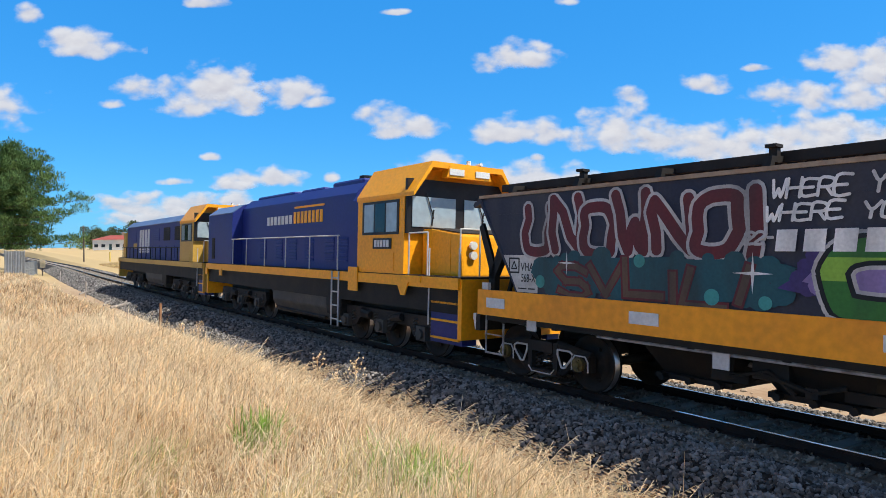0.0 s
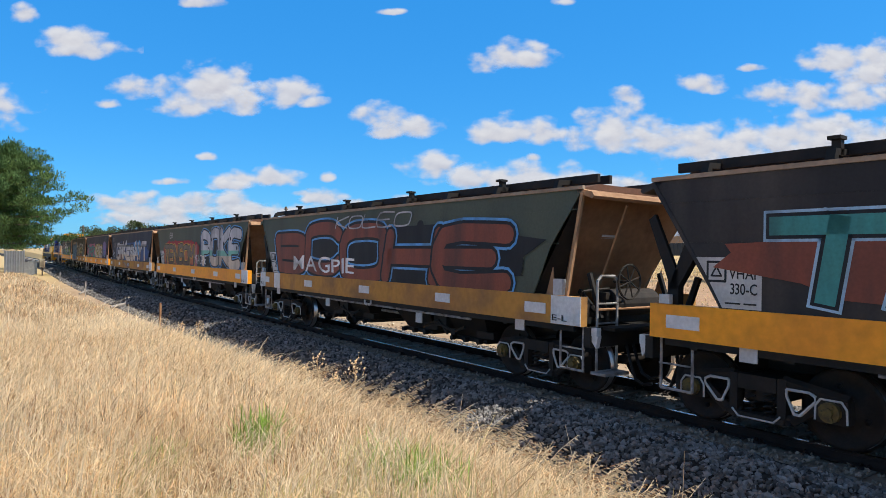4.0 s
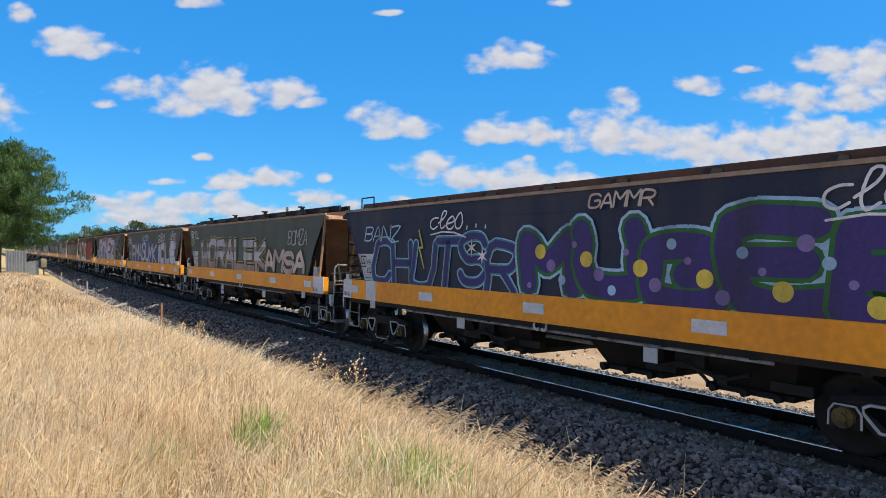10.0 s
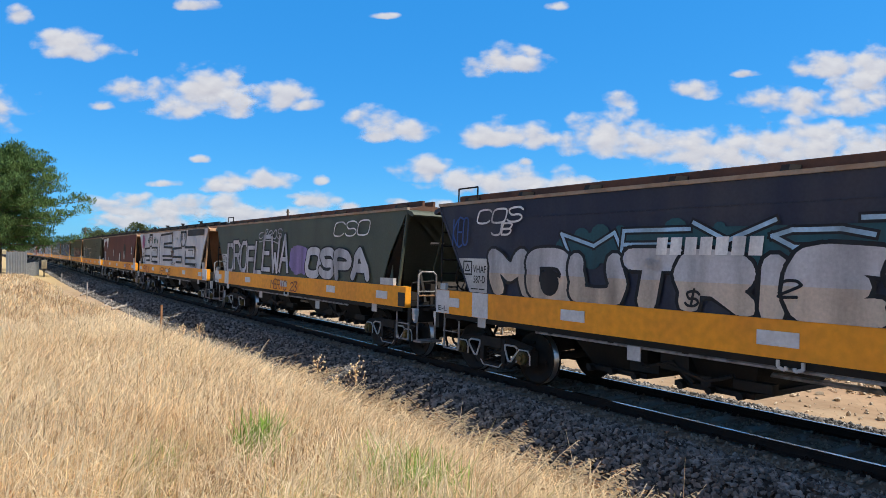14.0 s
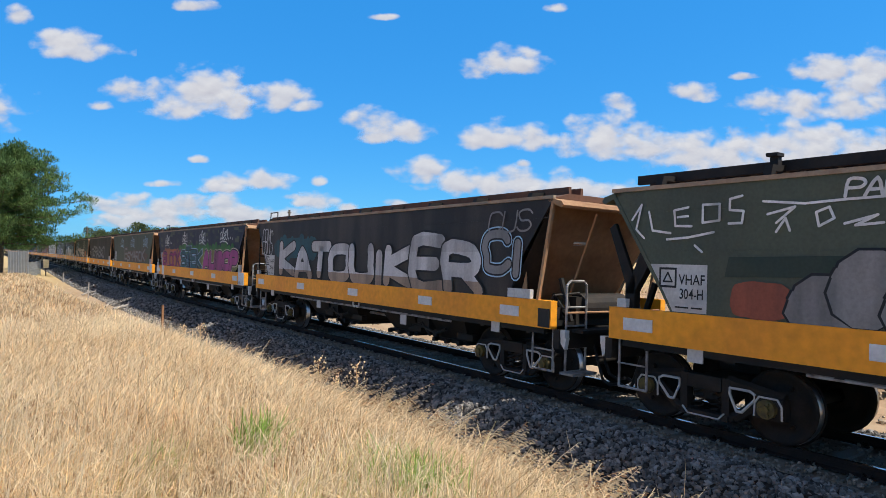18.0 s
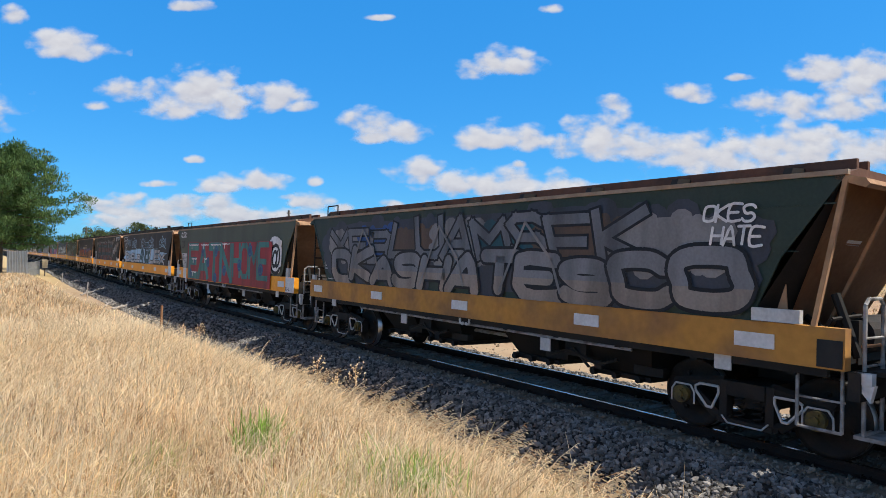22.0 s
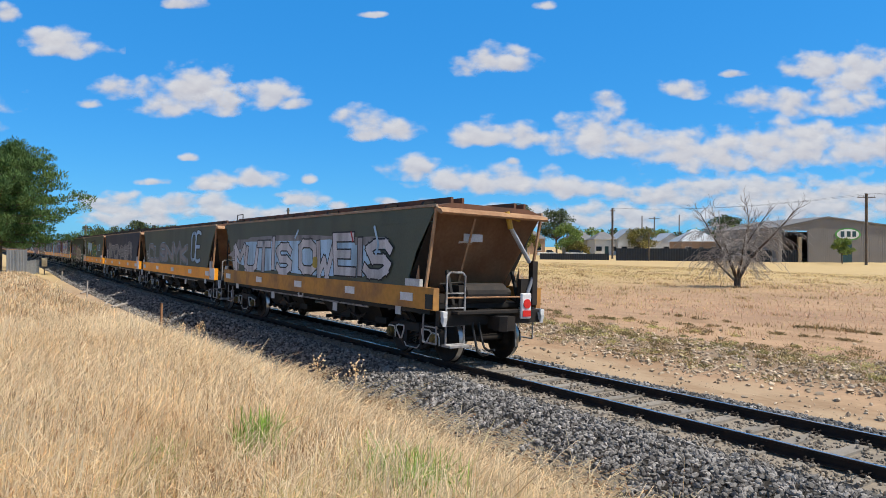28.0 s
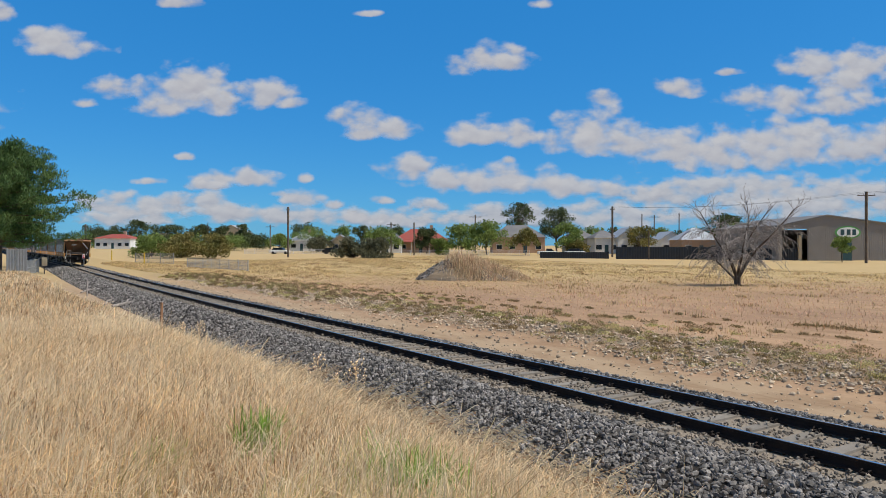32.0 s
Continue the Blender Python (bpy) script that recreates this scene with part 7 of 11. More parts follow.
# wagon 15
w = dress(14, NAVY, "dark navy grain hopper wagon with purple and green mural", "VHAF 622-M", front=True, ends=GREEN_DARK)
a = Art(w).throw("CHUTSR", 1.4, 6.1, 1.66, 2.55, PURP, TEALP, PALE, fat=0.22, edge=0.025, wild=1.3, seed=111)
a.throw("MUGEB", 6.2, 12.1, 1.62, 2.72, PURP, GRN, PALE, fat=0.40, edge=0.055, wild=1.0, seed=112)
for i in range(24):
    u, v = 6.4 + i * 0.235, 1.8 + 0.75 * ((i * 5) % 7) / 7
    a.disc(u, v, 0.05 + 0.09 * ((i * 3) % 4) / 4, (LILAC, YEL, LILAC, PALE)[i % 4])
    a.level += 0.05
a.star(4.9, 2.4, 0.17, W, 6, 0.25).star(5.2, 2.25, 0.17, W, 6, 0.25).line([(3.2, 2.75), (3.35, 2.4), (3.22, 2.4), (3.4, 2.0)], 0.04, YEL).done("graffiti", "purple and green mural with coloured dots")
tag(w, "BANZ", 1.0, 2.6, 2.55, 2.85, PALE, 0.9)
tag(w, "CLEO...", 3.6, 5.5, 2.75, 3.05, W, 0.4)
tag(w, "CLEO", 10.8, 12.0, 2.78, 3.15, W, 0.4)
tag(w, "GAMMR", 7.6, 8.8, 2.97, 3.18, CREAM, 0.7)

# wagon 16
w = dress(15, GREEN_OLD, "grey-green grain hopper wagon with blue and maroon graffiti", "VHAF 510-B", front=True, rear=False)
Art(w).haze(4.6, 6.2, 1.68, 2.5, ORANGE, 4).throw("EDUCE", 1.5, 5.9, 1.62, 2.5, DTEAL, PALE, fat=0.26, edge=0.03, wild=1.3, seed=121, sharp=True).done("graffiti", "deep blue lettering edged in sky blue")
a = Art(w).haze(6.3, 11.9, 1.68, 2.4, paint(0.035, 0.012, 0.03), 5)
for i in range(7):
    a.disc(6.8 + i * 0.78, 2.40 + 0.06 * (i % 2), 0.24, paint(0.035, 0.012, 0.03))
    a.level += 0.05
for u in (6.7, 7.9, 8.7, 9.6, 11.2):
    a.disc(u, 2.42, 0.09, ORANGE, 12)
a.level += 1
a.throw("LYMM", 6.6, 11.6, 1.62, 2.34, WINE, W, fat=0.36, edge=0.025, wild=0.9, seed=122).done("graffiti", "maroon lettering with pale outlines on a dark cloud")
tag(w, "CO3", 0.6, 1.2, 2.7, 3.1, GREY, 0.7)
tag(w, "MERIC", 1.9, 4.4, 1.26, 1.52, REDP, 0.8, over=True)
tag(w, "MERIC", 9.2, 11.6, 1.24, 1.56, REDP, 0.8, over=True)

# wagon 17
w = dress(16, GREEN_OLD, "grey-green grain hopper wagon with faded lettering and red sill tags", "VHAF 602-K", ends=GREEN_OLD, ledge=GREEN_OLD)
a = Art(w).throw("FIRST", 1.75, 6.4, 1.64, 2.40, GREEN_DARK, BLUE, CREAM, fat=0.40, edge=0.05, wild=0.6, seed=131, sharp=True)
a.disc(3.0, 2.62, 0.09, CREAM).disc(2.0, 2.60, 0.06, CREAM)
for i in range(16):
    u = 1.9 + 0.27 * i
    a.line([(u, 1.85 + 0.22 * (i % 3)), (u + 0.2, 1.9 + 0.22 * (i % 3))], 0.05, DIM)
    a.level -= 0.9
a.level += 2
a.done("graffiti", "faded grey lettering edged in cream and blue")
Art(w).throw("SCOPE", 6.8, 10.8, 1.75, 2.72, GREEN_OLD, K, fat=0.2, edge=0.04, wild=1.3, seed=132, sharp=True).done("graffiti", "black outlined angular lettering")
tag(w, "ROSEF", 1.05, 1.95, 2.4, 2.58, W, 0.5)
tag(w, "MERIC 23", 1.75, 4.6, 1.24, 1.58, REDP, 0.9, over=True)
tag(w, "MERIC", 5.5, 7.0, 1.26, 1.5, REDP, 0.9, over=True)

# wagon 18
w = dress(17, MAROON, "maroon grain hopper wagon with cartoon eyes painted on its side", "VHAF 354-B", ends=RUST)
a = Art(w)
for u, v, r, tall, back in ((4.95, 2.22, 0.17, 0.24, 1.2), (7.45, 1.86, 0.36, 0.30, 1.1), (9.1, 2.3, 0.26, 0.26, 1.55), (2.95, 1.72, 0.20, 0.12, 1.2), (11.6, 2.35, 0.2, 0.24, 1.2)):
    a.brush([(u + 0.10, v - tall * 0.3), (u + 0.10, v + tall * 0.4)], r * 1.7 * back, K)
    a.level += 1
    a.brush([(u - 0.02, v - tall * 0.5 - (0.2 if back > 1.5 else 0)), (u - 0.02, v + tall * 0.25 - (0.2 if back > 1.5 else 0))], r * 1.35, W)
    a.level += 1
    a.brush([(u + r * 0.5, v - tall * 0.5), (u + r * 0.45, v + tall * 0.1)], r * 0.9, K)
a.level += 1
for u, lean in ((3.95, -0.25), (6.2, 0.2), (8.72, -0.16), (10.6, -0.2)):
    a.brush([(u, 3.12), (u + lean * 0.6, 2.8), (u + lean, 2.4), (u + lean * 0.8, 2.0), (u + lean + 0.1, 1.74)], 0.05, BRICK)
a.brush([(8.6, 2.2), (8.7, 1.95), (9.0, 1.80), (9.4, 1.76)], 0.05, BRICK)
a.star(8.78, 3.0, 0.32, BRICK, 7, 0.16).star(9.5, 1.85, 0.24, BRICK, 6, 0.2)
for u in (4.1, 5.75, 6.75, 8.2):
    a.brush([(u, 2.10), (u + 0.03, 1.85), (u + 0.12, 1.76)], 0.035, BRICK)
a.disc(3.75, 1.78, 0.07, OLIVE).disc(6.1, 1.74, 0.06, OLIVE).disc(9.1, 1.76, 0.07, OLIVE).done("graffiti", "cartoon eyes and red squiggles")
a = Art(w).poly([(0.35, 3.1), (2.55, 3.2), (2.5, 2.75), (2.35, 2.45), (2.1, 2.6), (2.0, 2.95), (1.3, 2.98), (0.8, 2.85), (0.55, 2.5)], W)
a.level += 1
a.poly([(2.55, 3.2), (2.95, 3.2), (2.8, 2.7), (2.45, 2.4), (2.5, 2.75)], K).done("graffiti", "white tooth shape at the top corner")
tag(w, "MERIC 23", 0.7, 3.0, 1.24, 1.54, REDP, 0.9, over=True)
tag(w, "MERIC", 9.6, 11.6, 1.24, 1.54, REDP, 0.9, over=True)

# wagon 19: the white mural of jointed figures
w = dress(18, MURAL_WHITE, "white grain hopper wagon with a black outlined jointed figure mural", "VHAF 553-G", rear=True, ends=RUST)
a = Art(w)
B = 0.095


def jointed(u, k):
    """Thick black angular outlines: a box head with a smile over stepped bars."""
    a.line([(u + 1.2 * k, 2.75), (u + 1.2 * k, 3.15), (u + 2.0 * k, 3.15), (u + 2.0 * k, 2.75)], B, K)
    a.line([(u + 1.25 * k, 2.72), (u + 1.45 * k, 2.55), (u + 1.75 * k, 2.55), (u + 1.95 * k, 2.72)], 0.05, K)
    a.line([(u + 1.45 * k, 2.85), (u + 1.45 * k, 3.05)], 0.06, K)
    a.line([(u + 1.75 * k, 2.85), (u + 1.75 * k, 3.05)], 0.06, K)
    a.line([(u, 2.45), (u + 1.35 * k, 2.48), (u + 1.35 * k, 2.6)], B, K)
    a.line([(u + 1.9 * k, 2.6), (u + 1.9 * k, 2.5), (u + 3.4 * k, 2.5), (u + 3.4 * k, 2.05), (u + 2.0 * k, 2.05)], B, K)
    a.line([(u, 2.45), (u, 2.08), (u + 1.4 * k, 2.08), (u + 1.4 * k, 1.85), (u + 0.5 * k, 1.85)], B, K)
    a.line([(u + 2.0 * k, 2.3), (u + 2.0 * k, 1.8), (u + 3.5 * k, 1.8)], B, K)
    a.line([(u + 2.4 * k, 2.38), (u + 3.1 * k, 2.38), (u + 3.1 * k, 2.2)], 0.04, K)


jointed(1.4, 0.85)
a.line([(5.0, 3.1), (4.75, 2.5), (4.9, 1.7)], 0.05, K).line([(5.0, 3.1), (7.3, 3.15), (7.3, 2.7), (5.7, 2.68), (5.7, 2.52), (7.3, 2.5)], B, K)
a.line([(5.5, 2.1), (7.4, 2.1), (7.4, 1.92), (5.6, 1.92)], B, K)
jointed(7.6, 1.05)
a.star(2.2, 2.85, 0.16, DGRN).star(3.7, 2.85, 0.24, DGRN).star(4.3, 2.8, 0.16, DGRN).star(7.35, 2.25, 0.3, MUD).star(8.2, 2.9, 0.1, DGRN)
a.word("2024", 3.6, 4.5, 1.69, 1.86, K, fat=0.0, wild=0.2).word("HOAX", 7.2, 8.0, 1.68, 1.85, K, fat=0.0, wild=0.3).word("UNO", 10.6, 11.5, 1.68, 1.86, K, fat=0.0, wild=0.3)
a.done("graffiti", "black angular figure outlines with green stars on white")
Art(w).poly([(10.0, 2.97), (12.4, 2.97), (12.5, 3.22), (10.0, 3.22)], JET).done("paint_patch", "black unpainted patch")
Art(w).blob(0.75, 1.3, 2.5, 3.15, PINK, 3, 0.3).done("graffiti", "pink scribble")
tag(w, "MERIC 2#", 1.3, 3.0, 1.24, 1.54, REDP, 0.9, over=True)
tag(w, "MERIC 23", 5.2, 7.4, 1.24, 1.54, BRICK, 0.9, over=True)

# wagon 20
w = dress(19, GREEN_OLD, "grey-green grain hopper wagon with pale block lettering", "VHAF 570-Q", front=True, rear=False, ends=GREEN_OLD, ledge=GREEN_OLD)
Art(w).word("DROFLEWA", 1.3, 6.8, 1.70, 2.7, SILVER, K, fat=0.04, wild=1.2, seed=141).done("graffiti", "pale angular lettering")
Art(w).blob(6.9, 8.2, 1.75, 2.5, LILAC, 4, 0.25).word("OSPA", 8.0, 11.4, 1.70, 2.45, SILVER, K, fat=0.09, wild=0.9, seed=142).done("graffiti", "lilac heart and silver bubbles")
tag(w, "CLEOS", 4.4, 6.4, 2.75, 3.05, GREY, 0.5)
tag(w, "CSO", 9.6, 11.6, 2.75, 3.1, W, 0.8)
tag(w, "MERIC 23", 5.6, 7.6, 1.24, 1.52, BRICK, 0.9, over=True)

# wagon 21
w = dress(20, NAVY, "dark navy grain hopper wagon with silver fortress-like lettering", "VHAF 587-D", front=True, ends=RUST_PALE)
Art(w).haze(3.2, 11.8, 2.2, 2.7, DTEAL, 24).throw("MEYSTUAR", 3.3, 11.6, 2.25, 2.72, PALE, K, fat=0.16, edge=0.03, wild=1.2, seed=152, sharp=True).done("graffiti", "pale shards behind the lettering")
a = Art(w).throw("MQUTRIESK", 1.6, 9.4, 1.62, 2.42, SILVER, K, fat=0.46, edge=0.05, wild=0.7, seed=151, bands=[(0.0, 0.5, CREAM)]).throw("GIL", 9.3, 12.0, 1.62, 2.36, SILVER, K, fat=0.4, edge=0.04, wild=0.8, seed=153, bands=[(0.0, 0.4, CREAM)])
for u in (3.0, 9.9):
    a.disc(u, 1.9, 0.20, K, 14)
a.level += 1
a.done("graffiti", "silver block lettering with black outlines")
tag(w, "$", 5.35, 5.6, 1.72, 1.92, K, 0.2)
tag(w, "2", 6.5, 6.8, 1.9, 2.1, K, 0.2)
Art(w).word("IIIIIII", 4.95, 6.3, 2.36, 2.58, W, fat=0.05, slant=0.1).done("faded_lettering", "faded white lettering bars")
tag(w, "COS", 1.2, 2.5, 2.88, 3.12, W, 0.6)
tag(w, "JB", 1.6, 2.2, 2.68, 2.86, W, 0.6)
tag(w, "KEO", 0.5, 1.0, 2.5, 3.0, BLUE, 0.9)

# wagon 22
w = dress(21, GREEN_DARK, "dark green grain hopper wagon with cream bubble letters", "VHAF 300-L", front=True)
Art(w).word("WOMIRS", 1.6, 10.0, 1.68, 2.5, CREAM, K, fat=0.09, wild=0.8, seed=161).blob(10.2, 11.4, 1.7, 2.2, ORANGE, 5).done("graffiti", "cream bubble lettering")
tag(w, "CLEO", 2.2, 4.6, 2.6, 3.1, PALE, 0.4)
tag(w, "CLEO", 8.6, 10.6, 2.65, 3.05, W, 0.4)

# wagons 23 and 24
w = dress(22, JET, "sooty black grain hopper wagon with grey scrawls", "VHAF 118-H", plain=True)
Art(w).word("TERASKO", 2.0, 9.8, 1.75, 2.55, DIM, K, fat=0.03, wild=1.2, seed=171).done("graffiti", "grey scrawled lettering")
w = dress(23, GREEN_OLD, "grey-green grain hopper wagon with faint scrawled tags", "VHAF 431-F")
Art(w).blob(5.0, 11.5, 1.7, 2.3, MUD, 7, 0.25).word("ESMAROK", 4.6, 11.0, 1.72, 2.35, DIM, MUD, fat=0.02, wild=1.4, seed=172).done("graffiti", "faded brown and grey lettering")
for u in (3.0, 6.6, 10.4):
    tag(w, "CLEO", u, u + 1.3, 2.65, 3.05, PALE, 0.4)

# wagon 25
w = dress(24, NAVY, "patchwork blue and green grain hopper wagon with magenta graffiti", "VHAF 140-M", front=True)
a = Art(w)
rng = random.Random(5)
for i in range(70):
    u, v = rng.uniform(0.6, 12.2), rng.uniform(2.4, 3.12)
    wide, tall = rng.uniform(0.15, 0.45), rng.uniform(0.08, 0.14)
    a.poly([(u, v), (u + wide, v), (u + wide, v + tall), (u, v + tall)], (GREEN_OLD, paint(0.10, 0.11, 0.08), NAVY, paint(0.05, 0.06, 0.06))[i % 4])
    a.level += 0.06
a.level += 1
a.done("paint_patch", "patchwork of green and blue touch-up paint")
a = Art(w)
for i in range(20):
    a.disc(4.4 + 0.38 * i, 2.40 + 0.05 * (i % 3), 0.2, GRN, 12)
    a.level += 0.03
a.haze(1.2, 4.6, 1.68, 2.4, ORANGE, 5).haze(7.4, 12.2, 1.68, 2.38, OLIVE, 3)
a.throw("BLOCK", 1.35, 4.5, 1.62, 2.34, MAG, K, PINK, fat=0.26, edge=0.03, wild=1.2, seed=181, sharp=True).throw("STEK", 4.65, 7.9, 1.62, 2.42, DTEAL, K, PALE, fat=0.28, edge=0.035, wild=1.1, seed=182, sharp=True).throw("AUSOP", 8.1, 12.3, 1.62, 2.36, paint(0.36, 0.06, 0.22), K, CREAM, fat=0.42, edge=0.04, wild=0.8, seed=183).done("graffiti", "magenta and teal lettering on green and olive haze")
for u, v, long in ((1.7, 2.68, 1.35), (4.8, 2.74, 1.5), (7.5, 2.74, 1.5), (10.25, 2.78, 1.6)):
    tag(w, "CLEO...", u, u + long, v, v + 0.36, W, 0.4)

# wagon 26
w = dress(25, JET, "sooty black grain hopper wagon with pale puffy lettering", "VHAF 219-A", rear=False)
Art(w).haze(1.6, 4.4, 2.2, 2.75, DTEAL, 7).throw("KATOUIKER", 1.9, 11.2, 1.62, 2.62, paint(0.60, 0.58, 0.57), K, fat=0.34, edge=0.04, wild=1.2, seed=191, bands=[(0.78, 1.1, GREY), (0.0, 0.25, TAN)]).throw("CI", 11.3, 12.3, 2.0, 2.7, DIM, K, PALE, fat=0.3, edge=0.03, wild=0.8, seed=192).done("graffiti", "pale puffy lettering with black outlines")
tag(w, "CUS", 11.4, 12.6, 2.75, 3.1, DIM, 0.5)
tag(w, "EBMS", 0.5, 1.4, 2.3, 3.0, GREY, 0.9)

# wagon 27
w = dress(26, GREEN_OLD, "grey-green grain hopper wagon with chalky outline tags", "VHAF 304-H")
Art(w).poly([(1.7, 2.12), (3.6, 2.18), (3.55, 2.40), (1.75, 2.36)], GREEN_DARK).done("paint_patch", "dark green touch-up band")
a = Art(w)
for pts in ([(0.35, 2.85), (0.5, 3.05), (0.42, 2.72), (0.55, 2.60)], [(0.62, 2.95), (0.68, 2.7), (0.95, 2.66)], [(1.2, 2.98), (1.0, 2.95), (1.02, 2.75), (1.25, 2.74)], [(1.05, 2.86), (1.2, 2.87)], [(1.4, 2.78), (1.4, 3.0), (1.62, 3.0), (1.62, 2.8), (1.4, 2.78)], [(1.9, 3.08), (1.75, 3.05), (1.75, 2.92), (1.92, 2.9), (1.9, 2.76), (1.74, 2.76)], [(0.9, 2.58), (1.2, 2.60), (1.55, 2.66)], [(1.3, 2.50), (1.4, 2.42)]):
    a.brush(pts, 0.03, W)
for pts in ([(2.15, 3.0), (2.6, 2.95), (3.0, 2.97), (3.4, 2.98)], [(2.2, 2.85), (2.5, 2.92), (2.3, 2.75)], [(2.3, 2.65), (2.4, 2.8), (2.45, 2.66)], [(2.75, 2.7), (2.72, 2.85), (2.85, 2.9), (2.9, 2.78), (2.75, 2.7)], [(3.0, 2.72), (3.3, 2.8), (3.1, 2.70), (3.35, 2.72)]):
    a.brush(pts, 0.028, W)
a.level += 1
a.done("graffiti_tag", "white scrawled words and a winking face")
tag(w, "PAN", 3.0, 3.6, 3.0, 3.18, W, 0.8)
tag(w, "CLEOS", 8.6, 10.6, 2.6, 3.0, PALE, 0.5)
tag(w, "TRP", 10.8, 12.0, 2.5, 3.1, W, 0.7)
tag(w, "CDS", 7.4, 8.6, 2.4, 2.65, W, 0.7)
a = Art(w).blob(1.78, 2.5, 1.66, 2.08, paint(0.33, 0.09, 0.05), 3, 0.08)
for u, v, r in ((2.75, 1.85, 0.34), (3.2, 2.1, 0.36), (3.7, 1.9, 0.36), (4.3, 1.95, 0.3)):
    a.brush([(u, v - 0.1), (u + 0.05, v)], r * 2 + 0.06, K)
    a.level += 0.6
    a.brush([(u, v - 0.1), (u + 0.05, v)], r * 2, DIM)
    a.level += 0.6
a.throw("KOBE", 5.0, 9.5, 1.66, 2.3, DIM, MUD, fat=0.2, edge=0.03, wild=1.3, seed=201).haze(8.0, 8.8, 1.75, 2.0, BRICK, 8).done("graffiti", "faded grey shapes and a brick red blob")

# wagon 28
w = dress(27, NAVY, "dark navy grain hopper wagon with fiery orange lettering and a star", "VHAF 594-R", rear=False)
a = Art(w)
for i in range(34):
    a.disc(1.9 + 0.28 * i, 2.28 + 0.10 * math.sin(i * 1.7), 0.15 + 0.05 * (i % 3), paint(0.13, 0.12, 0.30), 12)
    a.level += 0.03
a.level += 1
a.throw("OBIORLTL", 1.75, 8.9, 1.62, 2.34, paint(0.44, 0.13, 0.05), K, fat=0.46, edge=0.04, wild=0.7, seed=211, bands=[(0.62, 1.1, paint(0.34, 0.055, 0.05)), (0.0, 0.2, MUD)])
a.star(9.35, 2.02, 0.50, K).star(9.35, 2.02, 0.42, paint(0.34, 0.055, 0.05))
a.level += 1
a.star(8.75, 1.85, 0.16, CREAM, 8, 0.12).throw("SKE", 9.9, 12.0, 1.62, 2.34, ORANGE, K, fat=0.4, edge=0.04, wild=0.9, seed=212).done("graffiti", "orange and red lettering with a star on a violet haze")
Art(w).word("IIIIIII", 5.2, 6.5, 2.40, 2.58, GREY, fat=0.05, slant=0.1).word("IIIIIIII", 6.6, 8.3, 2.40, 2.62, TAN, fat=0.05, slant=0.1).line([(6.65, 2.70), (8.35, 2.70)], 0.035, GREY).done("faded_lettering", "faded white and tan lettering bars")
tag(w, "KTORZ", 0.9, 2.3, 2.55, 2.85, GREY, 0.9)

# wagon 29
w = dress(28, JET, "scorched black grain hopper wagon with dull red and blue lettering", "VHAF 115-J", front=True, rear=False)
a = Art(w)
for i in range(30):      # burnt and flaking paint
    u = 9.4 + 2.6 * ((i * 7) % 30) / 30
    a.haze(u, u + 0.25 + 0.05 * (i % 4), 1.75 + 0.17 * ((i * 5) % 8), 1.98 + 0.17 * ((i * 5) % 8), (DIM, JET, TAN, GREY, JET)[i % 5], i + 3, 9, 0.07)
    a.level -= 1.7
a.level += 2
a.haze(2.0, 9.6, 2.55, 2.95, DIM, 26).haze(2.2, 9.4, 2.45, 2.85, JET, 27)
a.throw("MUNOWNO", 2.85, 9.7, 1.64, 2.74, paint(0.21, 0.07, 0.06), K, paint(0.30, 0.32, 0.33), fat=0.32, edge=0.035, wild=1.1, seed=221, bands=[(0.30, 0.5, paint(0.04, 0.10, 0.13)), (0.8, 1.0, paint(0.04, 0.10, 0.13))]).done("graffiti", "dull red and teal lettering over smoke stains")
tag(w, "YETIES", 11.3, 12.8, 3.0, 3.18, W, 0.5)
tag(w, "AVKJAL", 11.2, 12.1, 2.3, 2.75, DIM, 0.9)

# wagon 30
w = dress(29, JET, "sooty black grain hopper wagon with pale blue angular graffiti", "VHAF 388-Z", ends=RUST_PALE)
Art(w).blob(1.2, 11.6, 1.7, 2.45, PALE, 6, 0.35).word("DAEUS", 1.3, 5.6, 1.70, 2.15, SILVER, K, fat=0.05, wild=0.9, seed=231).word("ANEK", 5.6, 8.4, 1.68, 2.6, DTEAL, K, PALE, fat=0.05, wild=1.2, seed=232).word("UEX", 8.2, 11.5, 1.68, 2.35, GREY, K, fat=0.05, wild=1.3, seed=233).done("graffiti", "pale blue and silver angular lettering")
for u, t in ((1.4, "PAN"), (3.2, "CLEO"), (5.6, "YSY"), (7.8, "CLEO"), (10.4, "CLEO")):
    tag(w, t, u, u + 1.4, 2.6, 3.0, PALE, 0.6)
tag(w, "COS", 0.6, 1.9, 2.9, 3.15, W, 0.5)
tag(w, "KB", 0.9, 1.7, 2.3, 2.75, W, 0.6)

# wagon 31: EATN HOME
w = dress(30, GREEN_OLD, "grey-green grain hopper wagon with huge teal words on red", "VHAF 112-G", front=True)
a = Art(w, True)
a.poly([(1.9, 1.20), (11.2, 1.20), (11.3, 2.68), (1.78, 2.70)], paint(0.36, 0.035, 0.04))
a.level += 1
AQUA = paint(0.05, 0.22, 0.20)
a.throw("EATN", 2.0, 7.6, 1.22, 2.68, AQUA, paint(0.36, 0.035, 0.04), fat=0.36, edge=0.02, wild=0.12, seed=241, sharp=True)
a.throw("HOME", 7.6, 11.0, 1.45, 2.66, AQUA, paint(0.36, 0.035, 0.04), fat=0.34, edge=0.02, wild=0.12, seed=242, sharp=True)
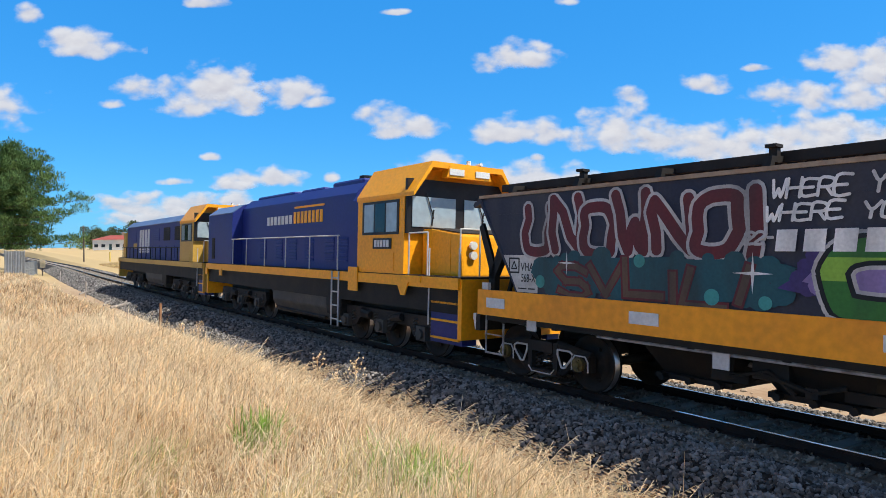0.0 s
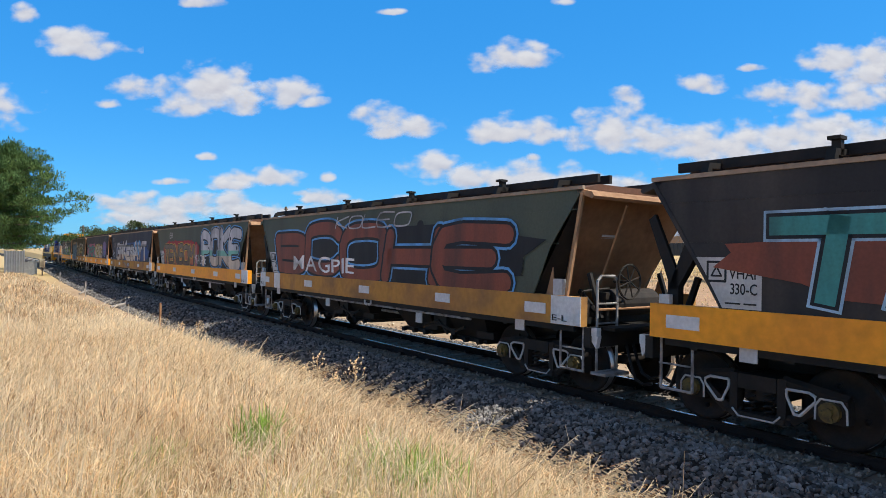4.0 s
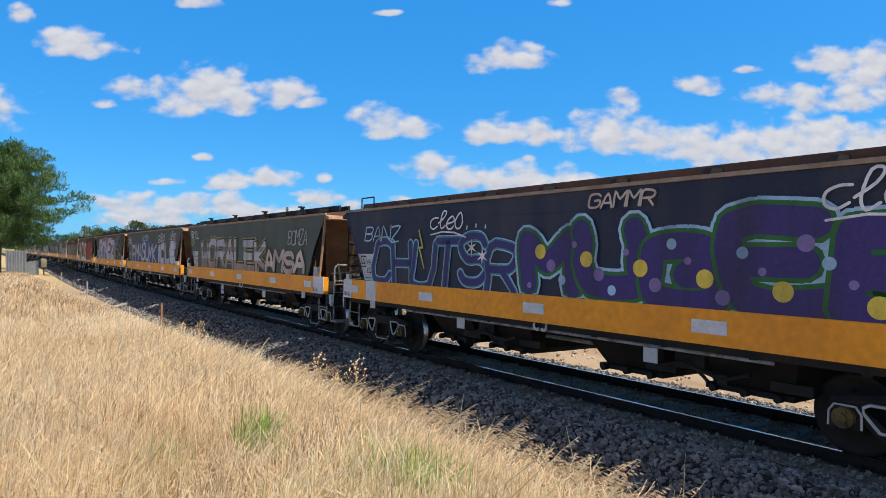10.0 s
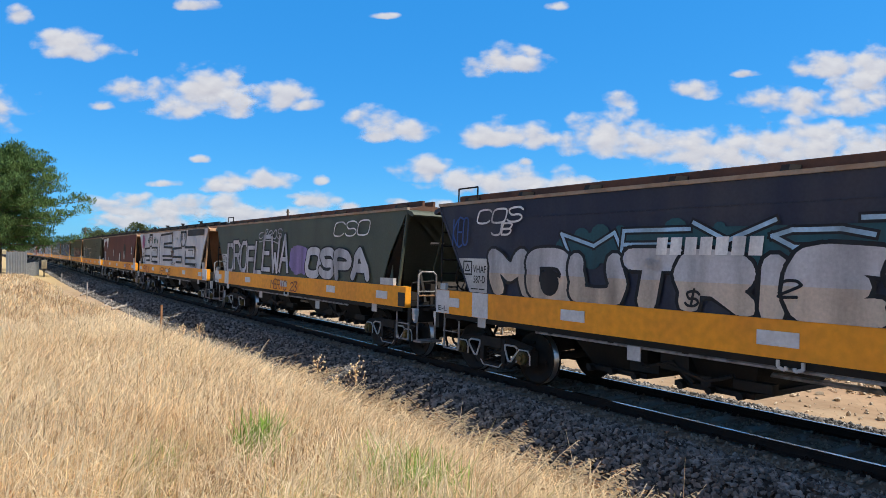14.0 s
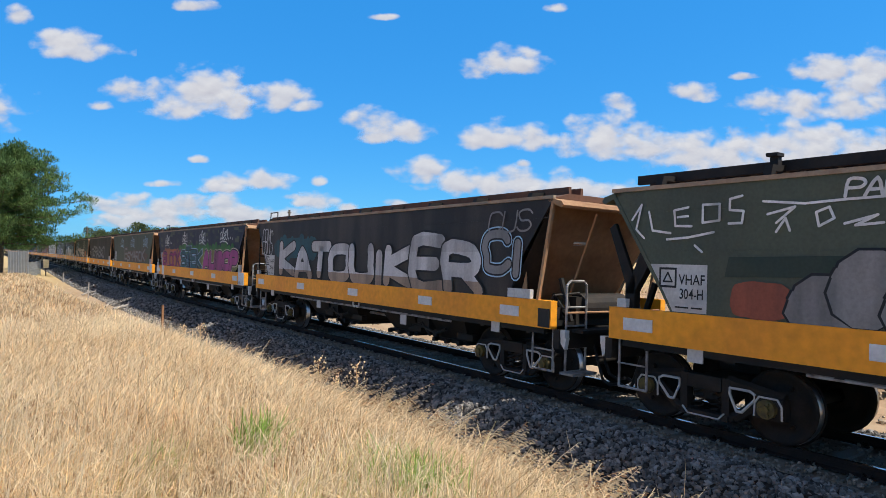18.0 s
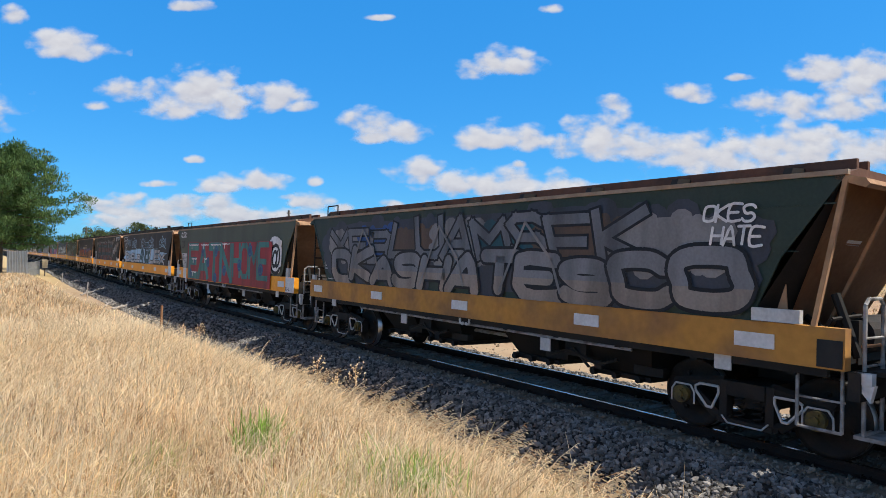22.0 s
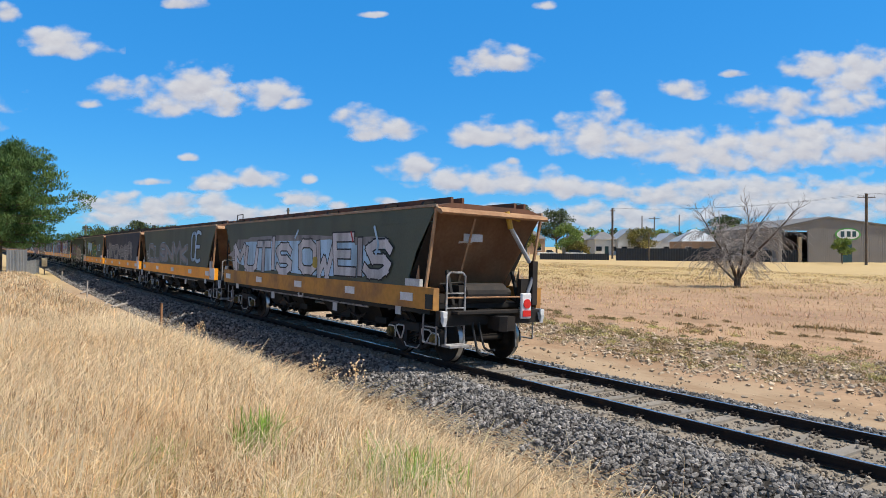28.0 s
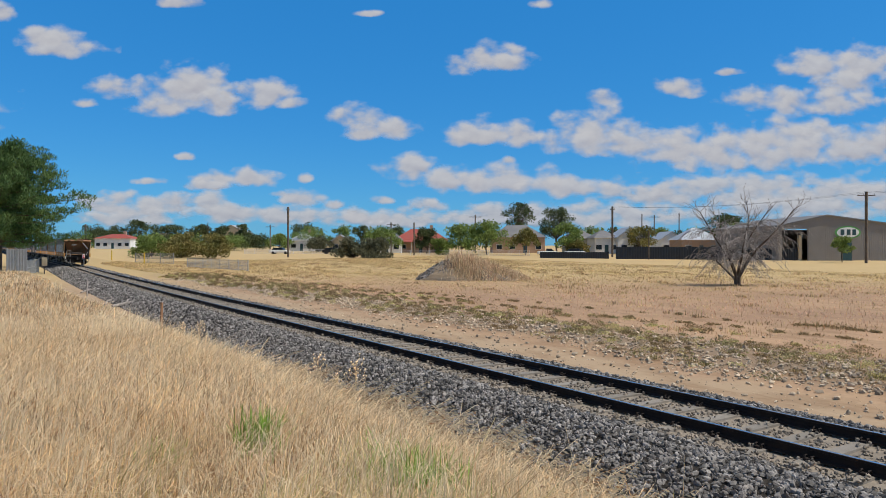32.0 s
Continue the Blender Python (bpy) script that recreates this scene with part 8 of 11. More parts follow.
RINGS = ((2.35, 1.45), (4.05, 2.36), (4.76, 1.94), (5.75, 2.36), (5.72, 1.36), (6.78, 1.67), (2.9, 2.0), (8.4, 1.9), (9.4, 2.4), (10.4, 1.8))
for u, v in RINGS:
    a.disc(u, v, 0.20 if v != 2.0 else 0.12, BLUE)
a.level += 1
for u, v in RINGS:
    a.disc(u, v, 0.14 if v != 2.0 else 0.07, AQUA)
a.level += 1
for u, v in RINGS:
    a.disc(u, v, 0.11 if v != 2.0 else 0.05, paint(0.03, 0.08, 0.20))
a.level += 1
for u0, u1, v in ((2.05, 3.4, 2.62), (3.8, 4.8, 2.62), (5.1, 6.3, 2.62), (6.5, 7.3, 2.64), (2.5, 3.2, 2.06), (2.5, 3.2, 1.52), (4.25, 4.6, 2.08)):
    n = max(2, int((u1 - u0) / 0.16))
    a.brush([(u0 + (u1 - u0) * i / n, v - 0.03 * (i % 2)) for i in range(n + 1)], 0.045, W)
    a.brush([(u0 + 0.3 * (u1 - u0), v), (u0 + 0.3 * (u1 - u0), v - 0.16)], 0.06, W)
a.level += 1
a.done("graffiti", "huge teal words with blue rings and white drips on a red band")
Art(w).blob(11.0, 12.0, 1.75, 2.8, W, 4, 0.2).word("@", 11.1, 11.9, 1.9, 2.6, K, fat=0.02).done("graffiti", "white cartoon mask")
tag(w, "CLOSK", 0.6, 1.5, 2.95, 3.15, W, 0.6)
tag(w, "DUX", 0.75, 1.3, 2.5, 2.8, K, 0.6)

# wagon 32
w = dress(31, GREEN_DARK, "weathered dark green grain hopper wagon with faded grey lettering", "VHAF 491-V", rear=False, plain=True, sill=SILL_WORN, ends=RUST)
a = Art(w).haze(0.9, 11.9, 1.75, 3.05, paint(0.055, 0.06, 0.075), 5, 40, 0.3)
for i, m in enumerate((DIM, BLUE, MUD, DIM, DTEAL, MUD, DIM)):
    a.haze(1.2 + 1.45 * i, 2.9 + 1.45 * i, 2.2 + 0.08 * (i % 3), 2.85 + 0.06 * (i % 2), m, i + 3, 18, 0.2)
a.throw("XEBLUAMSEK", 1.2, 10.6, 2.2, 2.95, paint(0.16, 0.165, 0.18), K, fat=0.30, edge=0.04, wild=1.3, seed=250, sharp=True)
a.throw("OKASHATESCO", 1.3, 11.9, 1.66, 2.42, paint(0.30, 0.25, 0.21), K, fat=0.38, edge=0.05, wild=1.2, seed=251, bands=[(0.45, 1.4, paint(0.22, 0.22, 0.23))]).done("graffiti", "faded grey and cream lettering over a sooty cloud")
tag(w, "OKES", 11.35, 12.05, 2.80, 2.98, W, 0.4)
tag(w, "HATE", 11.45, 12.15, 2.52, 2.72, W, 0.4)
for u in (2.2, 5.2, 7.6):
    Art(w).line([(u, 1.75), (u + 0.6, 2.9), (u + 1.2, 2.3), (u + 1.4, 1.8)], 0.05, DIM).done("graffiti_tag")

# wagon 33
w = dress(32, NAVY, "dark navy grain hopper wagon with yellow tags and grey faces", "VHAF 266-N", rear=False)
Art(w).throw("YOLKET", 1.2, 4.8, 2.42, 2.72, paint(0.50, 0.42, 0.18), NAVY, fat=0.18, edge=0.01, wild=1.2, seed=261, sharp=True).throw("FLAGT", 8.9, 11.6, 2.2, 2.72, paint(0.50, 0.42, 0.18), NAVY, fat=0.2, edge=0.01, wild=1.2, seed=262, sharp=True).done("graffiti", "mustard yellow scrawled tags")
Art(w).haze(1.6, 3.4, 1.75, 2.2, DTEAL, 6).throw("MONOLITE", 2.6, 9.2, 1.64, 2.4, DIM, K, GREY, fat=0.28, edge=0.025, wild=1.2, seed=263).throw("BAE", 10.6, 11.6, 1.95, 2.2, W, NAVY, fat=0.16, edge=0.01, wild=0.8).done("graffiti", "grey outlined lettering")

# wagon 34
w = dress(33, MURAL_RED, "grain hopper wagon with red outlined silver lettering on pale blue", "VHAF 193-K", front=True)
a = Art(w).poly([(0.3, 1.66), (2.3, 1.66), (2.5, 3.2), (0.05, 3.2)], paint(0.30, 0.46, 0.58))
a.haze(1.9, 8.0, 1.68, 3.1, K, 6)
a.throw("VENIK", 1.7, 8.2, 1.60, 3.14, paint(0.27, 0.26, 0.29), paint(0.42, 0.06, 0.08), K, fat=0.46, edge=0.06, wild=0.6, seed=271, sharp=True, bands=[(0.5, 0.72, paint(0.34, 0.33, 0.38))])
for i in range(12):
    u, v = 2.2 + 0.5 * i, 1.8 + 0.17 * ((i * 3) % 7)
    a.haze(u, u + 0.3, v, v + 0.2, (OLIVE, DIM, MUD)[i % 3], i, 8, 0.06)
    a.level -= 1.5
a.level += 2
a.done("graffiti", "weathered silver lettering outlined in red")
Art(w).throw("TREC", 8.1, 11.3, 1.66, 2.9, DRED, SKY, fat=0.26, edge=0.03, wild=1.2, seed=272, sharp=True).haze(10.9, 12.0, 1.7, 2.9, BLUE, 8).done("graffiti", "dark red lettering edged in blue")
tag(w, "JAB 18 W", 8.6, 11.8, 2.75, 3.1, W, 0.9)
tag(w, "SIC", 1.3, 1.9, 2.35, 2.6, K, 0.6)

# wagon 35: SMOR
w = dress(34, GREEN_DARK, "green and magenta grain hopper wagon with chrome lettering", "VHAF 510-O", rear=True)
PLUM = paint(0.20, 0.035, 0.16)
a = Art(w).poly([(0.45, 1.66), (10.1, 1.66), (9.7, 2.2), (9.45, 3.2), (0.05, 3.2)], PLUM)
a.haze(7.6, 10.0, 1.7, 3.0, paint(0.13, 0.04, 0.16), 14).haze(8.0, 9.0, 2.65, 3.12, paint(0.26, 0.18, 0.32), 15)
CHROME = paint(0.62, 0.56, 0.50)
a.throw("SMOR", 2.1, 8.2, 1.60, 3.16, CHROME, K, paint(0.60, 0.55, 0.22), fat=0.42, edge=0.055, wild=0.5, seed=281, sharp=True, bands=[(0.40, 0.62, paint(0.26, 0.38, 0.66)), (0.62, 0.78, paint(0.44, 0.50, 0.62))])
a.brush([(7.7, 2.25), (8.3, 2.1), (8.75, 1.78)], 0.32, K)
a.level += 1
a.brush([(7.7, 2.2), (8.25, 2.05), (8.65, 1.8)], 0.22, CHROME)
a.level += 1
for i in range(2):
    a.brush([(8.55 + i * 0.28, 2.48 + 0.05 * i), (9.05 + i * 0.2, 2.28), (9.12 + i * 0.2, 1.70)], 0.045, paint(0.60, 0.55, 0.22))
a.level += 1
a.done("graffiti", "chrome lettering on plum with yellow arrows")
tag(w, "CLEOS..", 9.55, 11.3, 2.66, 3.02, TEALP, 0.5)
Art(w).haze(9.9, 12.0, 1.66, 1.95, DIM, 11).throw("UFKO", 9.8, 12.0, 1.64, 2.15, DIM, K, GREY, fat=0.16, edge=0.02, wild=1.2, seed=282, sharp=True).done("graffiti", "worn grey lettering")
tag(w, "BAMB", 8.1, 8.9, 2.92, 3.08, LILAC, 0.8)
tag(w, "RK", 8.25, 8.7, 2.68, 2.86, LILAC, 0.8)
tag(w, "BE", 11.5, 12.4, 2.5, 3.1, W, 0.7)

# wagon 36
w = dress(35, GREEN_DARK, "dark green grain hopper wagon with olive and tan lettering", "VHAF 286-K", plain=True, rear=False, ends=GREEN_OLD, ledge=GREEN_OLD, cover=GREEN_DARK)
a = Art(w, True).blob(1.2, 7.0, 1.5, 2.6, MAG, 5, 0.35).blob(1.6, 6.6, 1.7, 2.6, LILAC, 6, 0.4)
a.word("JENDS", 1.6, 6.6, 1.30, 2.55, OLIVE, K, GREY, fat=0.07, edge=0.03, wild=1.1, seed=291).done("graffiti", "olive lettering on a pink haze")
a = Art(w, True).blob(6.8, 12.0, 1.22, 2.3, TAN, 8, 0.2)
a.word("SUCER", 7.0, 11.4, 1.24, 2.35, CREAM, K, fat=0.08, wild=1.0, seed=292).done("graffiti", "tan block lettering with black outlines")
tag(w, "FREIGHT", 5.6, 7.4, 2.45, 2.6, OLIVE, 0.1)
tag(w, "20P", 11.3, 11.8, 2.4, 2.7, GREY, 0.8, over=True)
a = Art(w)
for i in range(22):
    a.blob(1.2 + i * 0.42, 1.45 + i * 0.42, 2.35 + 0.2 * ((i * 5) % 3) / 3, 2.52 + 0.2 * ((i * 5) % 3) / 3, (TEALP, LILAC, PINK, SKY)[i % 4], i, 0.2, 10)
    a.level = i % 4
a.done("graffiti", "row of coloured paint dabs")

# wagon 37
w = dress(36, GREEN_OLD, "grey-green grain hopper wagon with lime and sky blue mural", "VHAF 495-D", front=True, rear=False)
a = Art(w)
a.blob(1.05, 1.7, 2.3, 2.9, K, 4, 0.15).blob(1.15, 1.5, 2.4, 2.8, PALE, 5, 0.15)
a.poly([(1.9, 2.35), (2.5, 3.0), (3.6, 3.0), (4.2, 2.85), (8.2, 3.0), (8.6, 2.5), (8.0, 1.72), (3.0, 1.68), (2.5, 2.0)], K)
a.level += 1
a.poly([(2.05, 2.40), (2.35, 2.62), (2.95, 2.62), (2.65, 2.40)], LIME)
a.poly([(2.42, 2.68), (2.68, 2.92), (3.3, 2.92), (3.0, 2.68)], LIME)
a.poly([(2.75, 1.72), (3.35, 1.72), (3.35, 1.80), (2.75, 1.80)], LIME)
a.poly([(2.75, 2.05), (3.25, 2.05), (3.25, 2.3), (2.65, 2.3)], MUD)
a.poly([(3.0, 2.40), (3.5, 2.9), (4.4, 2.75), (5.8, 2.80), (5.9, 2.2), (5.0, 1.9), (4.2, 2.3), (3.5, 1.95), (3.4, 2.3)], PALE)
a.poly([(4.5, 1.75), (5.2, 1.75), (5.6, 2.1), (4.9, 2.1)], GOLD)
a.level += 1
a.disc(6.4, 2.0, 0.28, PALE).disc(7.3, 2.2, 0.26, GOLD).disc(8.0, 2.0, 0.24, PALE)
a.line([(3.4, 1.8), (4.1, 2.15)], 0.05, W).line([(3.7, 1.72), (4.3, 2.02)], 0.04, W)
a.level += 1
a.word("SKE", 6.3, 9.0, 1.75, 2.6, GRN, K, YEL, fat=0.05, wild=1.1, seed=301).word("YUB", 9.5, 11.4, 2.1, 2.6, PALE, K, fat=0.03, wild=0.9, seed=302)
a.disc(9.4, 1.95, 0.14, PALE).done("graffiti", "lime green and sky blue angular mural")
tag(w, "ROST", 0.55, 1.0, 2.5, 3.05, W, 0.9)

# wagons 38 and 39
w = dress(37, NAVY, "dark navy grain hopper wagon with grey lettering", "VHAF 342-Y")
Art(w).word("STOMPER", 1.8, 10.6, 1.7, 2.5, DIM, K, GREY, fat=0.05, wild=1.1, seed=311).done("graffiti", "grey outlined lettering")
w = dress(38, GREEN_OLD, "grey-green grain hopper wagon with pale blue lettering", "VHAF 460-C", plain=True)
Art(w).word("OUSNYK", 1.4, 9.0, 1.75, 2.55, DIM, K, PALE, fat=0.05, edge=0.03, wild=1.1, seed=321).word("OE", 9.6, 11.0, 1.8, 2.9, PALE, K, fat=0.02, wild=0.8, seed=322).done("graffiti", "pale blue outlined lettering")

# the last wagon, with its tail marker
w = dress(39, GREEN_OLD, "last grain hopper wagon, grey-green with silver lettering", "VHAF 574-S", rear=False, ends=RUST, ledge=RUST_PALE, sill=SILL_WORN)
a = Art(w).blob(1.0, 11.0, 1.9, 2.75, DIM, 4, 0.3).blob(1.2, 10.6, 1.7, 2.6, PALE, 5, 0.2)
a.word("MUTIS OWEIS", 1.1, 11.3, 1.68, 2.6, SILVER, K, fat=0.06, edge=0.045, wild=1.2, seed=331).blob(7.4, 7.7, 1.9, 2.2, GOLD, 6).line([(10.6, 2.9), (10.8, 2.5), (10.7, 2.3)], 0.08, PALE).line([(6.4, 2.9), (6.2, 2.7)], 0.08, PALE).line([(9.5, 2.8), (9.6, 2.6)], 0.06, REDP).done("graffiti", "silver lettering with black and blue outlines")


def tail_marker(w):
    """End-of-train marker on the rear coupler, and a bent pipe and strut on the end sheet."""
    b = bmesh.new()
    box(b, 0.52, 0.80, -LEN - 0.42, -LEN - 0.34, 0.92, 1.46)
    bevel(b, 0.02)
    m = part("tail_marker", b, WHITE, w, "white end-of-train marker with red reflectors")
    b = bmesh.new()
    rod(b, (0.66, -LEN - 0.42, 1.24), (0.66, -LEN - 0.445, 1.24), 0.10, 14)
    part("red_lens", b, RED, m)
    b = bmesh.new()
    box(b, 0.55, 0.77, -LEN - 0.435, -LEN - 0.422, 0.97, 1.10)
    part("reflector", b, RED, m)
    b = bmesh.new()
    rod(b, (0.50, -LEN + 0.02, TOP - 0.28), (1.12, -LEN + 0.02, 2.12), 0.05, 8)
    part("strut", b, LAMP_GLASS_GREY, w, "pale metal strut across the end")
    b = bmesh.new()
    pipe(b, [(0.40, -LEN + 0.0, TOP + 0.0), (0.42, -LEN - 0.04, TOP - 0.15), (0.50, -LEN - 0.02, TOP - 0.35)], 0.06, 8)
    pipe(b, [(0.42, -LEN - 0.02, TOP - 0.08), (0.75, -LEN - 0.02, TOP - 0.16)], 0.04, 6)
    part("bent_pipe", b, YELLOW_PIPE, w, "yellow painted bent pipe")
    b = bmesh.new()
    box(b, 1.12, 1.26, -LEN - 0.1, -LEN + 0.04, 1.18, 2.15)
    box(b, 0.85, 1.30, -LEN - 0.02, -LEN + 0.10, 1.18, 1.75)
    part("equipment_post", b, STEEL_DARK, w)
    b = bmesh.new()
    rod(b, (0.95, -LEN - 0.06, 1.3), (1.2, -LEN - 0.06, 1.9), 0.04, 7)
    part("lever", b, ZINC_PALE, w)
    b = bmesh.new()
    box(b, -0.62, -0.12, -LEN + 0.165, -LEN + 0.18, 2.52, 2.68)
    part("label_plate", b, WHITE_OLD, w)


LAMP_GLASS_GREY = surface("pale dull strut metal", (0.45, 0.45, 0.46), 0.5, 0.3)
YELLOW_PIPE = surface("yellow pipe paint", (0.5, 0.30, 0.05), 0.6)
ZINC_PALE = surface("dull zinc", (0.35, 0.35, 0.36), 0.5, 0.4)
tail_marker(w)

# ---- trees, houses and fences round the field
BARK = surface("grey brown bark", (0.10, 0.075, 0.055), 0.95, 0.0, (0.17, 0.14, 0.11), 3, 25, 0.7, 0.5)
BARK_GREY = surface("weathered grey branches", (0.36, 0.325, 0.29), 0.95, 0.0, (0.20, 0.17, 0.145), 2, 25, 0.7, 0.4)
PINE = surface("dark pine needles", (0.085, 0.155, 0.05), 0.8, 0.0, (0.15, 0.22, 0.065), 0.5, 6, 0.8, 0.0, island=0.45, glow_through=0.35)
GUM = surface("dull gum leaves", (0.075, 0.10, 0.04), 0.8, 0.0, (0.12, 0.14, 0.055), 0.5, 6, 0.8, 0.0, island=0.4, glow_through=0.35)
LEAF = surface("green garden leaves", (0.17, 0.24, 0.06), 0.75, 0.0, (0.25, 0.30, 0.085), 0.5, 6, 0.8, 0.0, island=0.4, glow_through=0.35)
LEAF_OLIVE = surface("olive shrub leaves", (0.19, 0.18, 0.055), 0.8, 0.0, (0.27, 0.21, 0.07), 0.5, 6, 0.8, 0.0, island=0.4, glow_through=0.35)
LEAF_GREY = surface("grey green shrub leaves", (0.12, 0.125, 0.075), 0.85, 0.0, (0.18, 0.165, 0.09), 0.5, 6, 0.8, 0.0, island=0.4, glow_through=0.35)
POLE_WOOD = surface("weathered pole timber", (0.11, 0.085, 0.065), 0.9, 0.0, (0.17, 0.14, 0.11), 2, 20, 0.7, 0.3)
ZINC = surface("galvanised steel", (0.42, 0.44, 0.45), 0.45, 0.6, (0.32, 0.33, 0.34), 2, 20, 0.5, 0.05)
WALL_WHITE = surface("white weatherboard", (0.72, 0.72, 0.70), 0.7, 0.0, (0.6, 0.59, 0.56), 0.6, 8, 0.5, 0.05)
WALL_CREAM = surface("cream house wall", (0.55, 0.45, 0.30), 0.8, 0.0, (0.45, 0.36, 0.24), 0.6, 8, 0.5, 0.05)
WALL_BRICK = surface("tan brick wall", (0.44, 0.29, 0.19), 0.9, 0.0, (0.36, 0.23, 0.15), 0.8, 12, 0.5, 0.1)
WALL_SHED = surface("beige shed cladding", (0.25, 0.23, 0.21), 0.6, 0.0, (0.20, 0.18, 0.16), 0.4, 8, 0.5, 0.05)
ROOF_GREY = surface("pale grey iron roof", (0.42, 0.45, 0.48), 0.5, 0.2, (0.33, 0.35, 0.36), 0.6, 8, 0.5, 0.05)
ROOF_DARK = surface("dark grey tiled roof", (0.16, 0.16, 0.165), 0.8, 0.0, (0.22, 0.21, 0.2), 0.8, 12, 0.6, 0.1)
ROOF_RED = surface("faded red roof", (0.32, 0.07, 0.055), 0.7, 0.0, (0.26, 0.09, 0.07), 0.8, 10, 0.6, 0.1)
FENCE_DARK = surface("dark sheet fence", (0.028, 0.034, 0.042), 0.5, 0.0, (0.04, 0.045, 0.05), 0.6, 8, 0.5, 0.03)
GLASS_DARK = surface("dark window glass", (0.02, 0.025, 0.03), 0.1, 0.0, (0.04, 0.05, 0.06), 0.5, 6, 0.5, 0.0)
TEAL = surface("dark teal door paint", (0.03, 0.075, 0.085), 0.5)
SIGN_GREEN = surface("green sign rim", (0.12, 0.35, 0.10), 0.5)
YELLOW = surface("yellow bollard paint", (0.62, 0.44, 0.05), 0.6)


def foliage(name, centres, radii, leaf, count, material, parent, seed, flat=0.7, droop=0.0, label="", thin=1.0):
    """Clumps of small leaf blades round the given centres."""
    rng = np.random.default_rng(seed)
    c = np.repeat(np.asarray(centres), count, axis=0)
    r = np.repeat(np.asarray(radii), count)[:, None]
    n = len(c)
    d = rng.normal(0, 1, (n, 3))
    d /= np.linalg.norm(d, axis=1, keepdims=True)
    p = c + d * r * rng.random((n, 1)) ** 0.45 * np.array([1, 1, flat])
    a = d * 0.7 + rng.normal(0, 0.6, (n, 3)) + np.array([0, 0, 0.35 - droop])
    a /= np.linalg.norm(a, axis=1, keepdims=True)
    b = np.cross(a, rng.normal(0, 1, (n, 3)))
    b /= np.linalg.norm(b, axis=1, keepdims=True)
    size = leaf * rng.uniform(0.6, 1.4, (n, 1))
    v = np.stack([p - b * size * 0.28 * thin, p + a * size * 0.5 - b * size * 0.4 * thin, p + a * size, p + a * size * 0.5 + b * size * 0.4 * thin], 1)
    return soup(name, v, np.arange(n * 4).reshape(-1, 4), material, "", label, "", parent)


def tree(x, y, tall, wide, material, seed, low=0.25, clumps=26, leaf=0.5, count=60, label="leafy green tree", category="tree", bark=None, z=None, name="tree", top=1.0):
    """A tapered trunk with limbs and an uneven crown of leaf clumps."""
    rng = np.random.default_rng(seed)
    wide *= 1.15
    leaf, count = leaf * 0.68, int(count * 2.5)
    if y > 200:
        tall *= 0.85
    t = tagged(new(name), label, category, "trees and shrubs beyond the field")
    t.matrix_basis = pose(x, y, (ground_z(x, y) if z is None else z))
    b = bmesh.new()
    h0 = tall * low
    r0 = max(0.05, tall * 0.022)
    tops = []
    pts = [Vector((0, 0, -0.2)), Vector((rng.normal(0, 0.02), rng.normal(0, 0.02), h0 / tall * 0.9)) * tall]
    rod(b, pts[0], pts[1], r0, 7)
    centres, radii = [], []
    for i in range(clumps):
        a = rng.uniform(0, 6.28)
        k = rng.random() ** 0.6
        e = rng.random()
        ring = wide / 2 * k * (1 - 0.55 * e ** 2 * top)
        c = Vector((math.cos(a) * ring, math.sin(a) * ring, h0 + (tall - h0) * (0.08 + 0.84 * e)))
        centres.append(c[:])
        radii.append(wide * rng.uniform(0.12, 0.21))
        if i < 12:
            m = pts[1].lerp(c, 0.5) + Vector((0, 0, 0.06 * tall))
            rod(b, pts[1], m, r0 * 0.5, 5)
            rod(b, m, c, r0 * 0.25, 4)
    part("trunk", b, bark or BARK, t)
    foliage("crown", centres, radii, leaf, count, material, t, seed + 1)
    return t


def pine_tree(x, y, tall, wide, seed, lean=0.0, z=0.0):
    """A broad old pine: whorls of drooping boughs, each a row of needle tufts."""
    rng = np.random.default_rng(seed)
    t = tagged(new("pine_tree"), "large dark green pine with a broad ragged crown", "pine tree", "pines beside the line")
    t.matrix_basis = pose(x, y, z)
    b = bmesh.new()
    spine = [Vector((0, 0, -0.3)), Vector((0.1, 0, tall * 0.4)), Vector((0.0, 0.2, tall * 0.75)), Vector((0.1, 0.1, tall * 0.97))]
    for i, (p, q) in enumerate(zip(spine, spine[1:])):
        rod(b, p, q, (0.36, 0.24, 0.12)[i], 8)
    centres, radii = [], []
    n = 64
    for i in range(n):
        k = (i + 0.5) / n
        h = tall * (0.24 + 0.72 * k)
        reach = wide / 2 * (1.0 - 0.15 * abs(k - 0.3)) * (1 - max(0.0, k - 0.35) ** 1.6 * 1.25) * rng.uniform(0.65, 1.1)
        a = i * 2.4 + rng.normal(0, 0.3)
        root = Vector((0.05, 0.1, h))
        tip = root + Vector((math.cos(a) * reach, math.sin(a) * reach, reach * rng.uniform(0.0, 0.36) - (0.6 if k < 0.2 else 0)))
        mid = root.lerp(tip, 0.55) + Vector((0, 0, -0.25))
        rod(b, root, mid, 0.06, 5)
        rod(b, mid, tip, 0.035, 4)
        for j in range(7):
            s = 0.25 + 0.75 * j / 6
            c = root.lerp(mid, s / 0.55) if s < 0.55 else mid.lerp(tip, (s - 0.55) / 0.45)
            c = c + Vector((rng.normal(0, 0.25), rng.normal(0, 0.25), rng.normal(0.12, 0.18)))
            centres.append(c[:])
            radii.append(rng.uniform(0.55, 0.95) * wide / 12)
    part("trunk", b, BARK, t)
    foliage("crown", centres, radii, 0.30, 190, PINE, t, seed + 1, 0.55, -0.9, thin=0.34)
    return t


